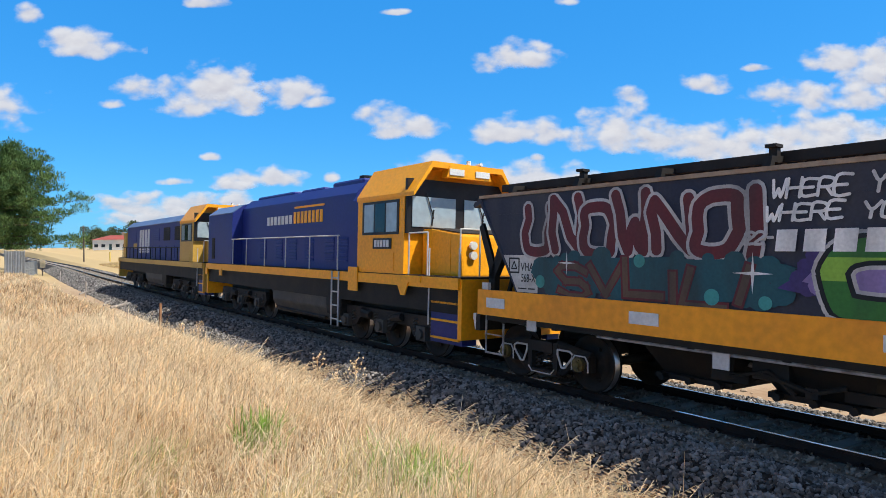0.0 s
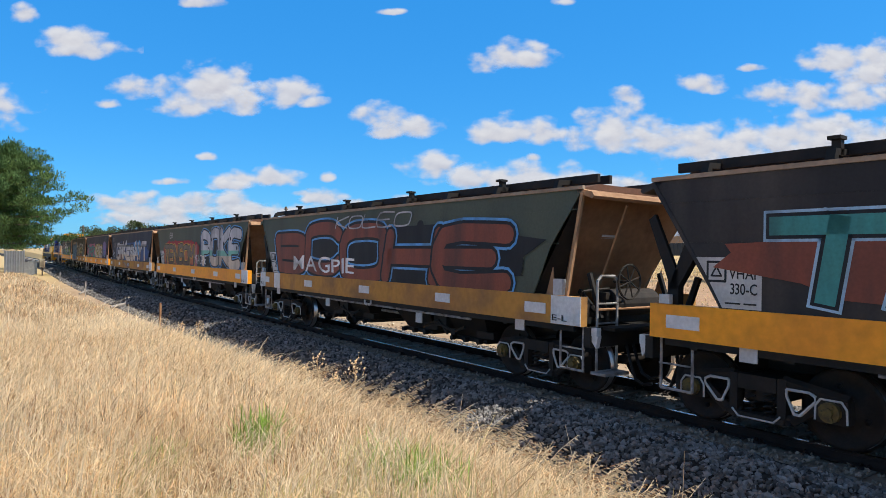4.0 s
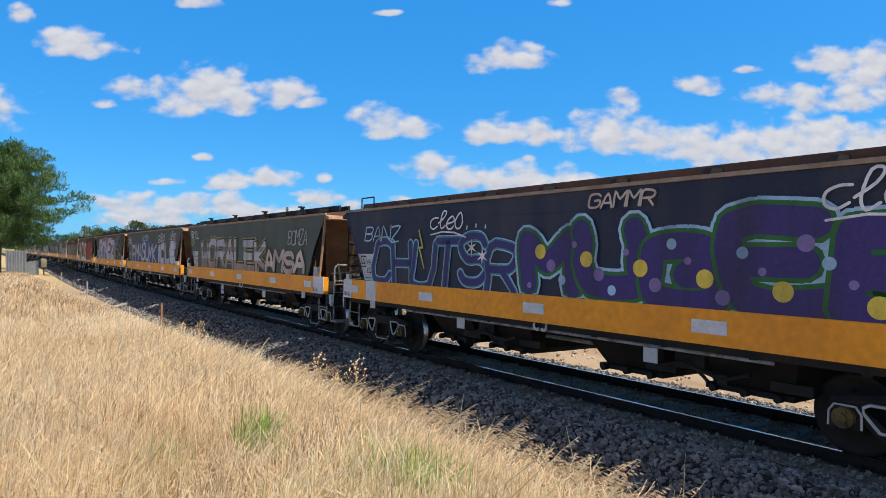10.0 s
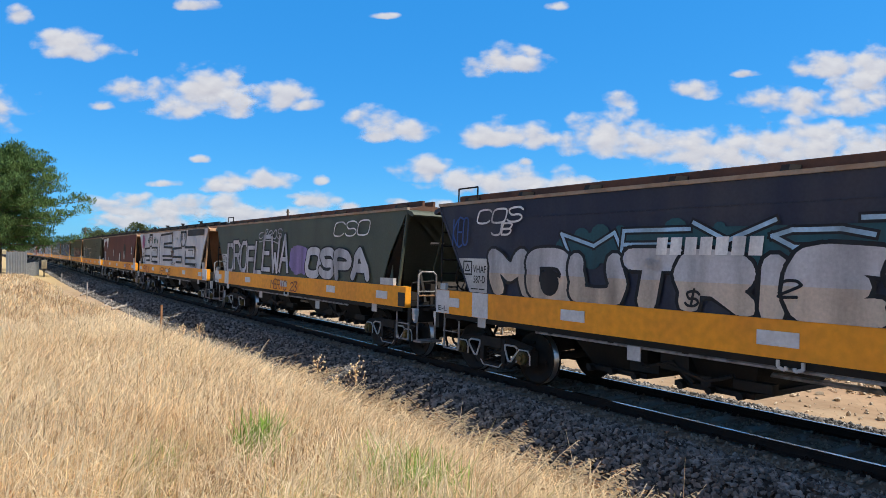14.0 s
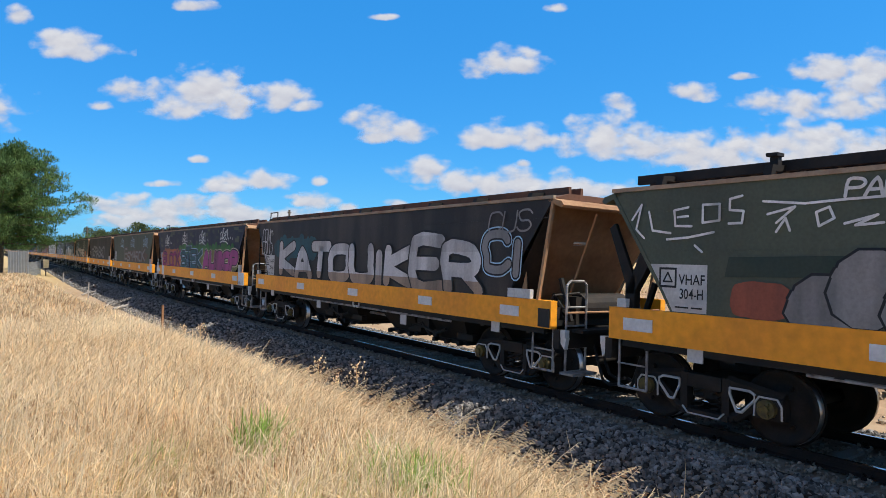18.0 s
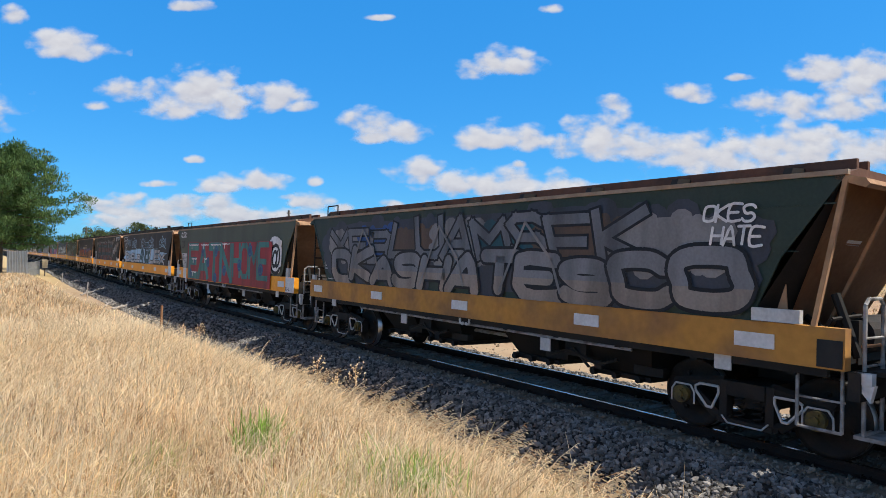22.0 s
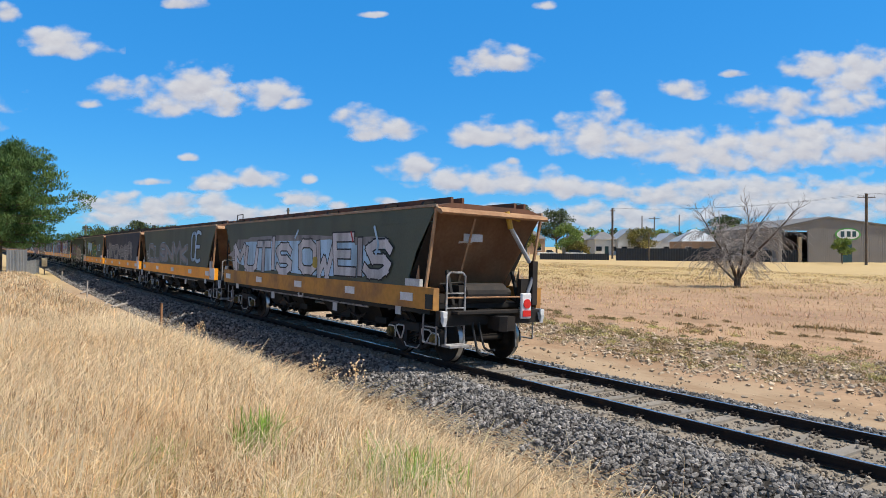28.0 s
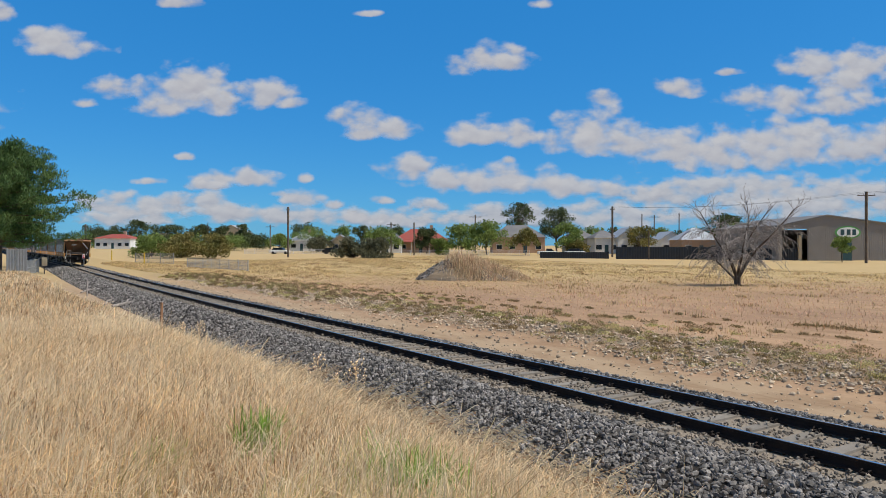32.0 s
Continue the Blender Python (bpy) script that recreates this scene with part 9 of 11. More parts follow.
def dead_tree(x, y, tall, seed):
    """A leafless tree: a few stout stems from one foot, upright fine tops and many grey twigs that arch over and hang."""
    rng = np.random.default_rng(seed)
    t = tagged(new("bare_tree"), "nearly leafless grey tree with arching branches in the dry field", "tree")
    t.matrix_basis = pose(x, y, ground_z(x, y))
    trunk, twigs = bmesh.new(), bmesh.new()
    right, ahead, up = Vector((0.813, -0.583, 0)), Vector((0.583, 0.813, 0)), Vector((0, 0, 1))
    pipe(trunk, [(0, 0, -0.15), (0.02, 0, 0.25), (0.0, 0.02, 0.6)], 0.22, 9)

    def branch(bm, p, way, length, r, pull, bits=5, sides=4):
        """A tapering branch that bends up or down along its length."""
        pts, w = [p], Vector(way).normalized()
        for i in range(bits):
            w = (w + Vector((rng.normal(0, 0.10), rng.normal(0, 0.10), pull + rng.normal(0, 0.05)))).normalized()
            pts.append(pts[-1] + w * length / bits)
            rod(bm, pts[-2], pts[-1], max(0.008, r * (1 - 0.8 * i / bits)), sides)
        return pts, w

    # reach across, depth, height of each stem's tip, as shares of the tree's height
    stems = ((0.44, 0.05, 0.80, 0.085), (0.02, 0.12, 0.84, 0.065), (0.16, -0.12, 0.70, 0.065), (-0.18, 0.08, 0.80, 0.07), (-0.32, -0.06, 0.66, 0.055), (-0.34, 0.02, 0.26, 0.07), (0.36, 0.14, 0.46, 0.06), (0.05, -0.22, 0.55, 0.05))
    for across, deep, high, r in stems:
        b = bmesh.new()
        tip = (right * across + ahead * deep + up * high) * tall
        way = tip * 0.9 + up * 0.1
        pts, w = branch(b, Vector((0, 0, 0.35)), way, tip.length * 1.02, r * 1.3, 0.03, 7, 7)
        part("limb", b, BARK, t)
        for i, p in enumerate(pts[1:]):
            for j in range(4):      # upright sprays towards the tip
                if i > 2 and high > 0.5:
                    q, v = branch(twigs, p, w + right * rng.normal(0, 0.7) + ahead * rng.normal(0, 0.5), tall * rng.uniform(0.08, 0.20), 0.020, 0.06)
                    for e in q[2:]:
                        branch(twigs, e, v + right * rng.normal(0, 0.6) + ahead * rng.normal(0, 0.6), tall * rng.uniform(0.03, 0.09), 0.010, 0.02, 3)
            for j in range(5):     # arching, hanging side branches
                if p.z < tall * 0.66 and p.z > tall * 0.2:
                    a = rng.uniform(0, 6.283)
                    out = right * (math.cos(a) + 0.4 * across) + ahead * math.sin(a)
                    q, v = branch(twigs, p, out + up * rng.uniform(0.3, 1.0), tall * rng.uniform(0.16, 0.42), 0.024, -0.24, 6)
                    for e in q[2:]:
                        for n in range(2):
                            branch(twigs, e, v + right * rng.normal(0, 0.5) + ahead * rng.normal(0, 0.5), tall * rng.uniform(0.04, 0.10), 0.011, -0.15, 3)
    part("trunk", trunk, BARK, t)
    part("twig_mass", twigs, BARK_GREY, t, "pale grey twigs")
    return t


TURN = -35.6     # houses along the street face the line at this angle


def house(x, y, wide, deep, wall_h, roof_h, wall, roof_mat, label, hip=False, windows=3, porch=False, turn=TURN, chimney=False):
    h = tagged(new("house"), label, "house", "houses beyond the field")
    h.matrix_basis = pose(x, y, ground_z(x, y) - 0.05, 0, 0, turn)
    b = bmesh.new()
    box(b, -wide / 2, wide / 2, -deep / 2, deep / 2, 0, wall_h)
    part("wall", b, wall, h)
    b = bmesh.new()
    e = 0.45
    X, Y = wide / 2 + e, deep / 2 + e
    if hip:
        r = max(0.5, wide / 2 - deep / 2)
        low = [b.verts.new(p) for p in ((-X, -Y, wall_h), (X, -Y, wall_h), (X, Y, wall_h), (-X, Y, wall_h))]
        top = [b.verts.new((-r, 0, wall_h + roof_h)), b.verts.new((r, 0, wall_h + roof_h))]
        for f in ((low[0], low[1], top[1], top[0]), (low[1], low[2], top[1]), (low[2], low[3], top[0], top[1]), (low[3], low[0], top[0]), tuple(low[::-1])):
            b.faces.new(f)
    else:
        slab(b, [(-X, wall_h - 0.1), (0, wall_h + roof_h), (X, wall_h - 0.1), (X, wall_h + 0.05), (0, wall_h + roof_h + 0.16), (-X, wall_h + 0.05)], "y", -Y, Y)
        slab(b, [(-wide / 2, wall_h), (wide / 2, wall_h), (0, wall_h + roof_h)], "y", -deep / 2 + 0.02, deep / 2 - 0.02, 1)
    part("roof", b, [roof_mat, wall], h)
    for i in range(windows):
        u = -wide / 2 + wide * (i + 0.5) / windows
        b = bmesh.new()
        if i == windows // 2 and windows > 2:
            box(b, u - 0.45, u + 0.45, -deep / 2 - 0.04, -deep / 2 - 0.004, 0.05, 2.1)
            part("door", b, TEAL, h)
        else:
            box(b, u - 0.75, u + 0.75, -deep / 2 - 0.06, -deep / 2 - 0.005, 0.9, 2.15)
            win = part("window", b, WHITE, h)
            b = bmesh.new()
            box(b, u - 0.66, u + 0.66, -deep / 2 - 0.075, -deep / 2 - 0.062, 1.0, 2.05)
            part("pane", b, GLASS_DARK, win)
    if porch:
        b = bmesh.new()
        slab(b, [(-deep / 2 - 2.2, wall_h - 0.5), (-deep / 2, wall_h), (-deep / 2, wall_h + 0.08), (-deep / 2 - 2.2, wall_h - 0.42)], "x", -wide / 2 - 0.3, wide / 2 + 0.3)
        part("porch_roof", b, roof_mat, h)
        for i in range(4):
            u = -wide / 2 + wide * i / 3
            b = bmesh.new()
            box(b, u - 0.06, u + 0.06, -deep / 2 - 2.1, -deep / 2 - 1.98, 0, wall_h - 0.45)
            part("porch_post", b, WHITE, h)
    if chimney:
        b = bmesh.new()
        box(b, wide * 0.2 - 0.4, wide * 0.2 + 0.4, -0.35, 0.35, wall_h, wall_h + roof_h + 1.0)
        part("chimney", b, WALL_BRICK, h)
    return h


def power_pole(x, y, tall, arm=2.2, label="timber power pole with a cross-arm", r=0.15):
    p = tagged(new("power_pole"), label, "power pole", "power poles")
    p.matrix_basis = pose(x, y, ground_z(x, y), 0, 0, TURN)
    b = bmesh.new()
    rod(b, (0, 0, -0.2), (0, 0, tall), r, 8)
    part("post", b, POLE_WOOD, p)
    if arm:
        b = bmesh.new()
        box(b, -arm / 2, arm / 2, -0.06, 0.06, tall - 0.6, tall - 0.48)
        part("cross_arm", b, POLE_WOOD, p)
        for k in (-0.45, -0.15, 0.45):
            b = bmesh.new()
            rod(b, (arm * k, 0, tall - 0.48), (arm * k, 0, tall - 0.28), 0.05, 6)
            part("insulator", b, WHITE_OLD, p)
    return p


pine_tree(-7.0, 80.0, 12.9, 15.0, 51, z=-0.1)
pine_tree(-13.5, 70.0, 13.0, 11.0, 53, z=0.0)
pine_tree(-7.0, 98.0, 12.0, 10.0, 55, z=-0.1)
dead_tree(34.0, 24.8, 6.6, 61)
tree(26.4, 120.0, 4.0, 5.9, LEAF_OLIVE, 101, low=0.05, clumps=26, leaf=0.50, count=60, label="rounded olive-yellow shrub behind the mesh fence", category="shrub", name="shrub")
tree(21.9, 125.6, 4.4, 6.4, LEAF_OLIVE, 103, low=0.05, clumps=26, leaf=0.50, count=60, label="olive shrub behind the mesh fence", category="shrub", name="shrub")
tree(18.4, 133.1, 4.2, 6.2, LEAF, 105, low=0.05, clumps=26, leaf=0.50, count=60, label="dark green shrub behind the silver fence", category="shrub", name="shrub")
tree(46.7, 105.4, 3.6, 5.1, LEAF_GREY, 107, low=0.05, clumps=26, leaf=0.50, count=60, label="grey-green shrub at the edge of the field", category="shrub", name="shrub")
tree(50.5, 103.9, 3.4, 6.0, LEAF_GREY, 109, low=0.05, clumps=26, leaf=0.50, count=60, label="grey-green shrub at the edge of the field", category="shrub", name="shrub")
tree(71.1, 158.0, 7.0, 6.7, LEAF, 111, low=0.25, clumps=26, leaf=0.50, count=60, label="dark garden tree beside a house", category="tree", name="tree")
tree(67.6, 129.8, 6.2, 7.5, LEAF, 113, low=0.30, clumps=26, leaf=0.50, count=60, label="light green spreading tree by the street", category="tree", name="tree")
tree(75.5, 124.1, 5.7, 5.2, GUM, 115, low=0.25, clumps=26, leaf=0.50, count=60, label="dark tree in front of a red-roofed house", category="tree", name="tree")
tree(79.1, 115.4, 6.5, 7.5, LEAF, 117, low=0.20, clumps=34, leaf=0.50, count=60, label="broad green street tree", category="tree", name="tree")
tree(83.6, 112.1, 7.0, 8.3, LEAF, 119, low=0.20, clumps=34, leaf=0.50, count=60, label="broad green street tree", category="tree", name="tree")
tree(116.2, 138.0, 13.5, 8.3, GUM, 121, low=0.45, clumps=26, leaf=0.50, count=60, label="tall dark gum tree behind the houses", category="tree", name="tree")
tree(110.7, 117.4, 11.1, 8.9, GUM, 123, low=0.35, clumps=34, leaf=0.50, count=60, label="tall dark gum tree behind the houses", category="tree", name="tree")
tree(101.7, 105.3, 7.0, 6.5, LEAF, 125, low=0.20, clumps=26, leaf=0.50, count=60, label="dense green garden tree", category="tree", name="tree")
tree(85.8, 102.0, 5.3, 4.8, LEAF_OLIVE, 127, low=0.40, clumps=26, leaf=0.50, count=60, label="small light green street tree with a slim trunk", category="tree", name="tree")
tree(115.6, 95.4, 6.4, 6.8, LEAF_OLIVE, 129, low=0.25, clumps=18, leaf=0.50, count=60, label="thin olive tree in front of a white house", category="tree", name="tree")
tree(131.0, 84.4, 9.4, 7.5, GUM, 131, low=0.30, clumps=26, leaf=0.50, count=60, label="dark round tree behind a dark fence", category="tree", name="tree")
tree(124.6, 76.6, 6.3, 9.7, LEAF, 133, low=0.15, clumps=26, leaf=0.50, count=60, label="leafy green trees behind a dark fence", category="tree", name="tree")
tree(130.0, 72.7, 6.1, 8.5, LEAF_OLIVE, 134, low=0.15, clumps=26, leaf=0.50, count=60, label="leafy olive trees behind a dark fence", category="tree", name="tree")
tree(97.0, 44.7, 3.7, 2.7, LEAF, 135, low=0.40, clumps=16, leaf=0.30, count=60, label="small young tree in front of the shed", category="tree", name="tree")
tree(69.9, 177.3, 6.9, 9.1, LEAF, 137, low=0.25, clumps=26, leaf=0.50, count=60, label="garden trees beside a house", category="tree", name="tree")
tree(61.3, 177.4, 4.6, 7.2, LEAF, 139, low=0.25, clumps=26, leaf=0.50, count=60, label="garden trees along the street", category="tree", name="tree")
tree(56.1, 181.1, 4.3, 8.0, GUM, 141, low=0.25, clumps=26, leaf=0.50, count=60, label="garden trees along the street", category="tree", name="tree")
tree(52.5, 189.8, 3.8, 9.1, LEAF, 143, low=0.10, clumps=26, leaf=0.50, count=60, label="garden trees along the street", category="tree", name="tree")
tree(64.0, 157.0, 3.7, 6.6, LEAF_GREY, 144, low=0.10, clumps=26, leaf=0.50, count=60, label="garden shrubs along the street", category="shrub", name="shrub")
tree(100.5, 101.3, 3.2, 4.0, LEAF_OLIVE, 145, low=0.10, clumps=14, leaf=0.50, count=60, label="reddish-brown shrub by the street", category="shrub", name="shrub")
tree(72.2, 114.2, 3.8, 4.1, LEAF, 147, low=0.10, clumps=16, leaf=0.50, count=60, label="dark shrub behind the mound", category="shrub", name="shrub")
tree(35.2, 337.6, 11.4, 10.1, GUM, 200, low=0.30, clumps=16, leaf=0.90, count=40, label="distant dark gum trees", category="tree", name="tree")
tree(40.5, 333.8, 13.0, 11.5, GUM, 202, low=0.30, clumps=16, leaf=0.90, count=40, label="distant dark gum trees", category="tree", name="tree")
tree(45.8, 330.0, 9.9, 10.1, GUM, 204, low=0.30, clumps=16, leaf=0.90, count=40, label="distant dark gum trees", category="tree", name="tree")
tree(51.7, 325.7, 14.0, 10.1, GUM, 206, low=0.30, clumps=16, leaf=0.90, count=40, label="distant dark gum trees", category="tree", name="tree")
tree(58.4, 320.9, 10.7, 13.5, GUM, 208, low=0.30, clumps=16, leaf=0.90, count=40, label="distant dark gum trees", category="tree", name="tree")
tree(64.8, 316.4, 10.9, 11.5, GUM, 210, low=0.30, clumps=16, leaf=0.90, count=40, label="distant dark gum trees", category="tree", name="tree")
tree(73.2, 310.3, 11.4, 13.5, GUM, 212, low=0.30, clumps=16, leaf=0.90, count=40, label="distant dark gum trees", category="tree", name="tree")
tree(76.4, 308.0, 11.4, 8.8, GUM, 214, low=0.30, clumps=16, leaf=0.90, count=40, label="distant dark gum trees", category="tree", name="tree")
tree(83.8, 302.7, 11.4, 8.1, GUM, 216, low=0.30, clumps=16, leaf=0.90, count=40, label="distant dark gum trees", category="tree", name="tree")
tree(91.6, 297.1, 12.0, 7.4, GUM, 218, low=0.30, clumps=16, leaf=0.90, count=40, label="distant dark gum trees", category="tree", name="tree")
tree(113.4, 281.5, 12.0, 13.5, GUM, 220, low=0.30, clumps=16, leaf=0.90, count=40, label="distant dark gum trees", category="tree", name="tree")
tree(135.5, 265.6, 11.4, 10.1, GUM, 222, low=0.30, clumps=16, leaf=0.90, count=40, label="distant dark gum trees", category="tree", name="tree")
tree(149.3, 255.8, 10.7, 10.1, GUM, 224, low=0.30, clumps=16, leaf=0.90, count=40, label="distant dark gum trees", category="tree", name="tree")
tree(29.3, 317.2, 5.3, 10.7, LEAF, 240, low=0.05, clumps=12, leaf=0.90, count=34, label="distant trees and shrubs", category="tree", name="tree")
tree(34.4, 313.5, 5.3, 10.7, GUM, 242, low=0.05, clumps=12, leaf=0.90, count=34, label="distant trees and shrubs", category="tree", name="tree")
tree(39.6, 309.8, 5.3, 10.7, LEAF, 244, low=0.05, clumps=12, leaf=0.90, count=34, label="distant trees and shrubs", category="tree", name="tree")
tree(44.7, 306.1, 5.3, 10.7, GUM, 246, low=0.05, clumps=12, leaf=0.90, count=34, label="distant trees and shrubs", category="tree", name="tree")
tree(49.8, 302.5, 5.3, 10.7, LEAF, 248, low=0.05, clumps=12, leaf=0.90, count=34, label="distant trees and shrubs", category="tree", name="tree")
tree(54.9, 298.8, 5.3, 10.7, GUM, 250, low=0.05, clumps=12, leaf=0.90, count=34, label="distant trees and shrubs", category="tree", name="tree")
tree(60.1, 295.1, 5.3, 10.7, LEAF, 252, low=0.05, clumps=12, leaf=0.90, count=34, label="distant trees and shrubs", category="tree", name="tree")
tree(65.2, 291.5, 5.3, 10.7, GUM, 254, low=0.05, clumps=12, leaf=0.90, count=34, label="distant trees and shrubs", category="tree", name="tree")
tree(70.3, 287.8, 5.3, 10.7, LEAF, 256, low=0.05, clumps=12, leaf=0.90, count=34, label="distant trees and shrubs", category="tree", name="tree")
tree(75.4, 284.1, 5.3, 10.7, GUM, 258, low=0.05, clumps=12, leaf=0.90, count=34, label="distant trees and shrubs", category="tree", name="tree")
tree(80.6, 280.4, 5.3, 10.7, LEAF, 260, low=0.05, clumps=12, leaf=0.90, count=34, label="distant trees and shrubs", category="tree", name="tree")
tree(85.7, 276.8, 5.3, 10.7, GUM, 262, low=0.05, clumps=12, leaf=0.90, count=34, label="distant trees and shrubs", category="tree", name="tree")
tree(176.0, 162.9, 8.1, 9.1, LEAF, 280, low=0.10, clumps=12, leaf=0.80, count=34, label="distant trees behind the houses", category="tree", name="tree")
tree(181.0, 159.2, 7.3, 9.1, GUM, 282, low=0.10, clumps=12, leaf=0.80, count=34, label="distant trees behind the houses", category="tree", name="tree")
tree(186.1, 155.6, 6.4, 9.1, LEAF, 284, low=0.10, clumps=12, leaf=0.80, count=34, label="distant trees behind the houses", category="tree", name="tree")
tree(191.2, 152.0, 8.1, 9.1, GUM, 286, low=0.10, clumps=12, leaf=0.80, count=34, label="distant trees behind the houses", category="tree", name="tree")
tree(196.2, 148.3, 7.3, 9.1, LEAF, 288, low=0.10, clumps=12, leaf=0.80, count=34, label="distant trees behind the houses", category="tree", name="tree")
tree(201.3, 144.7, 6.4, 9.1, GUM, 290, low=0.10, clumps=12, leaf=0.80, count=34, label="distant trees behind the houses", category="tree", name="tree")
tree(206.4, 141.1, 8.1, 9.1, LEAF, 292, low=0.10, clumps=12, leaf=0.80, count=34, label="distant trees behind the houses", category="tree", name="tree")
tree(211.4, 137.4, 7.3, 9.1, GUM, 294, low=0.10, clumps=12, leaf=0.80, count=34, label="distant trees behind the houses", category="tree", name="tree")
tree(216.5, 133.8, 6.4, 9.1, LEAF, 296, low=0.10, clumps=12, leaf=0.80, count=34, label="distant trees behind the houses", category="tree", name="tree")
power_pole(39.9, 118.9, 9.6, 0.7, "dark timber power pole at the edge of the field", 0.20)
power_pole(90.4, 82.7, 9.7, 0.9, "dark timber power pole at the edge of the field", 0.20)
power_pole(96.6, 41.3, 10.4, 2.6, "tall timber power pole near the shed", 0.20)
power_pole(57.3, 174.1, 7.3, 2.4, "timber power pole with a cross-arm", 0.15)
power_pole(68.9, 128.9, 7.3, 1.8, "timber power pole with a cross-arm", 0.15)
power_pole(67.7, 117.4, 7.0, 0.0, "slim timber pole at the street", 0.15)
power_pole(90.8, 125.4, 9.4, 3.0, "timber power pole with a cross-arm", 0.15)
power_pole(149.0, 120.7, 10.7, 0.0, "slim timber pole behind the houses", 0.15)
power_pole(151.9, 118.6, 10.4, 3.2, "timber power pole with a cross-arm", 0.15)
power_pole(157.8, 114.4, 11.0, 0.0, "slim timber pole behind the houses", 0.15)
power_pole(6.3, 124.5, 6.1, 0.0, "slim grey pole beyond the pines", 0.12)
power_pole(66.5, 265.9, 9.9, 2.0, "timber power pole with a cross-arm", 0.15)
power_pole(77.3, 184.4, 6.8, 2.4, "timber power pole with a cross-arm", 0.15)
power_pole(83.5, 69.2, 4.9, 0.0, "short grey pole at the field edge", 0.10)
house(114.6, 105.9, 5.5, 8.0, 3.7, 1.9, WALL_WHITE, ROOF_DARK, "white weatherboard house with solar panels on a dark roof", hip=True)
house(117.6, 101.4, 5.7, 8.0, 3.8, 2.3, WALL_WHITE, ROOF_GREY, "white gabled weatherboard house with a pale roof", windows=2)
house(128.8, 98.2, 5.0, 8.0, 3.3, 1.9, WALL_WHITE, ROOF_GREY, "white house with a pale iron roof behind a dark fence", windows=2)
house(123.8, 87.1, 8.5, 8.0, 3.3, 2.8, WALL_BRICK, ROOF_GREY, "brick house with a pale blue-grey iron roof", hip=True)
house(102.5, 123.2, 12.9, 8.0, 3.9, 3.1, WALL_BRICK, ROOF_DARK, "tan brick house with a dark tiled roof among trees", hip=True, windows=4)
house(117.3, 116.3, 6.7, 8.0, 3.6, 2.6, WALL_CREAM, ROOF_DARK, "cream house with a grey roof behind trees", hip=True)
house(85.6, 141.5, 13.3, 8.0, 3.2, 2.9, WALL_BRICK, ROOF_RED, "brick house with a faded red roof and a veranda", hip=True, porch=True, chimney=True)
house(76.4, 143.1, 7.5, 8.0, 3.2, 2.9, WALL_WHITE, ROOF_DARK, "pale house with a grey roof and a carport", hip=True)
house(71.2, 158.0, 4.9, 8.0, 2.7, 1.8, WALL_CREAM, ROOF_GREY, "cream gabled house half hidden by shrubs", windows=2)
house(69.1, 177.9, 6.9, 8.0, 3.0, 2.3, WALL_WHITE, ROOF_GREY, "white house with a grey-green roof and a chimney", hip=True, chimney=True)
house(97.3, 329.9, 16.3, 8.0, 6.3, 4.0, WALL_CREAM, ROOF_GREY, "large pale building among distant trees", windows=4)
house(69.8, 349.7, 20.0, 8.0, 4.6, 1.7, WALL_CREAM, ROOF_GREY, "long cream building on the rise among trees", windows=4)
house(32.1, 253.7, 12.4, 8.0, 3.6, 1.6, WALL_WHITE, ROOF_RED, "long white house with a red roof beyond the crossing", hip=True, windows=5, chimney=True)


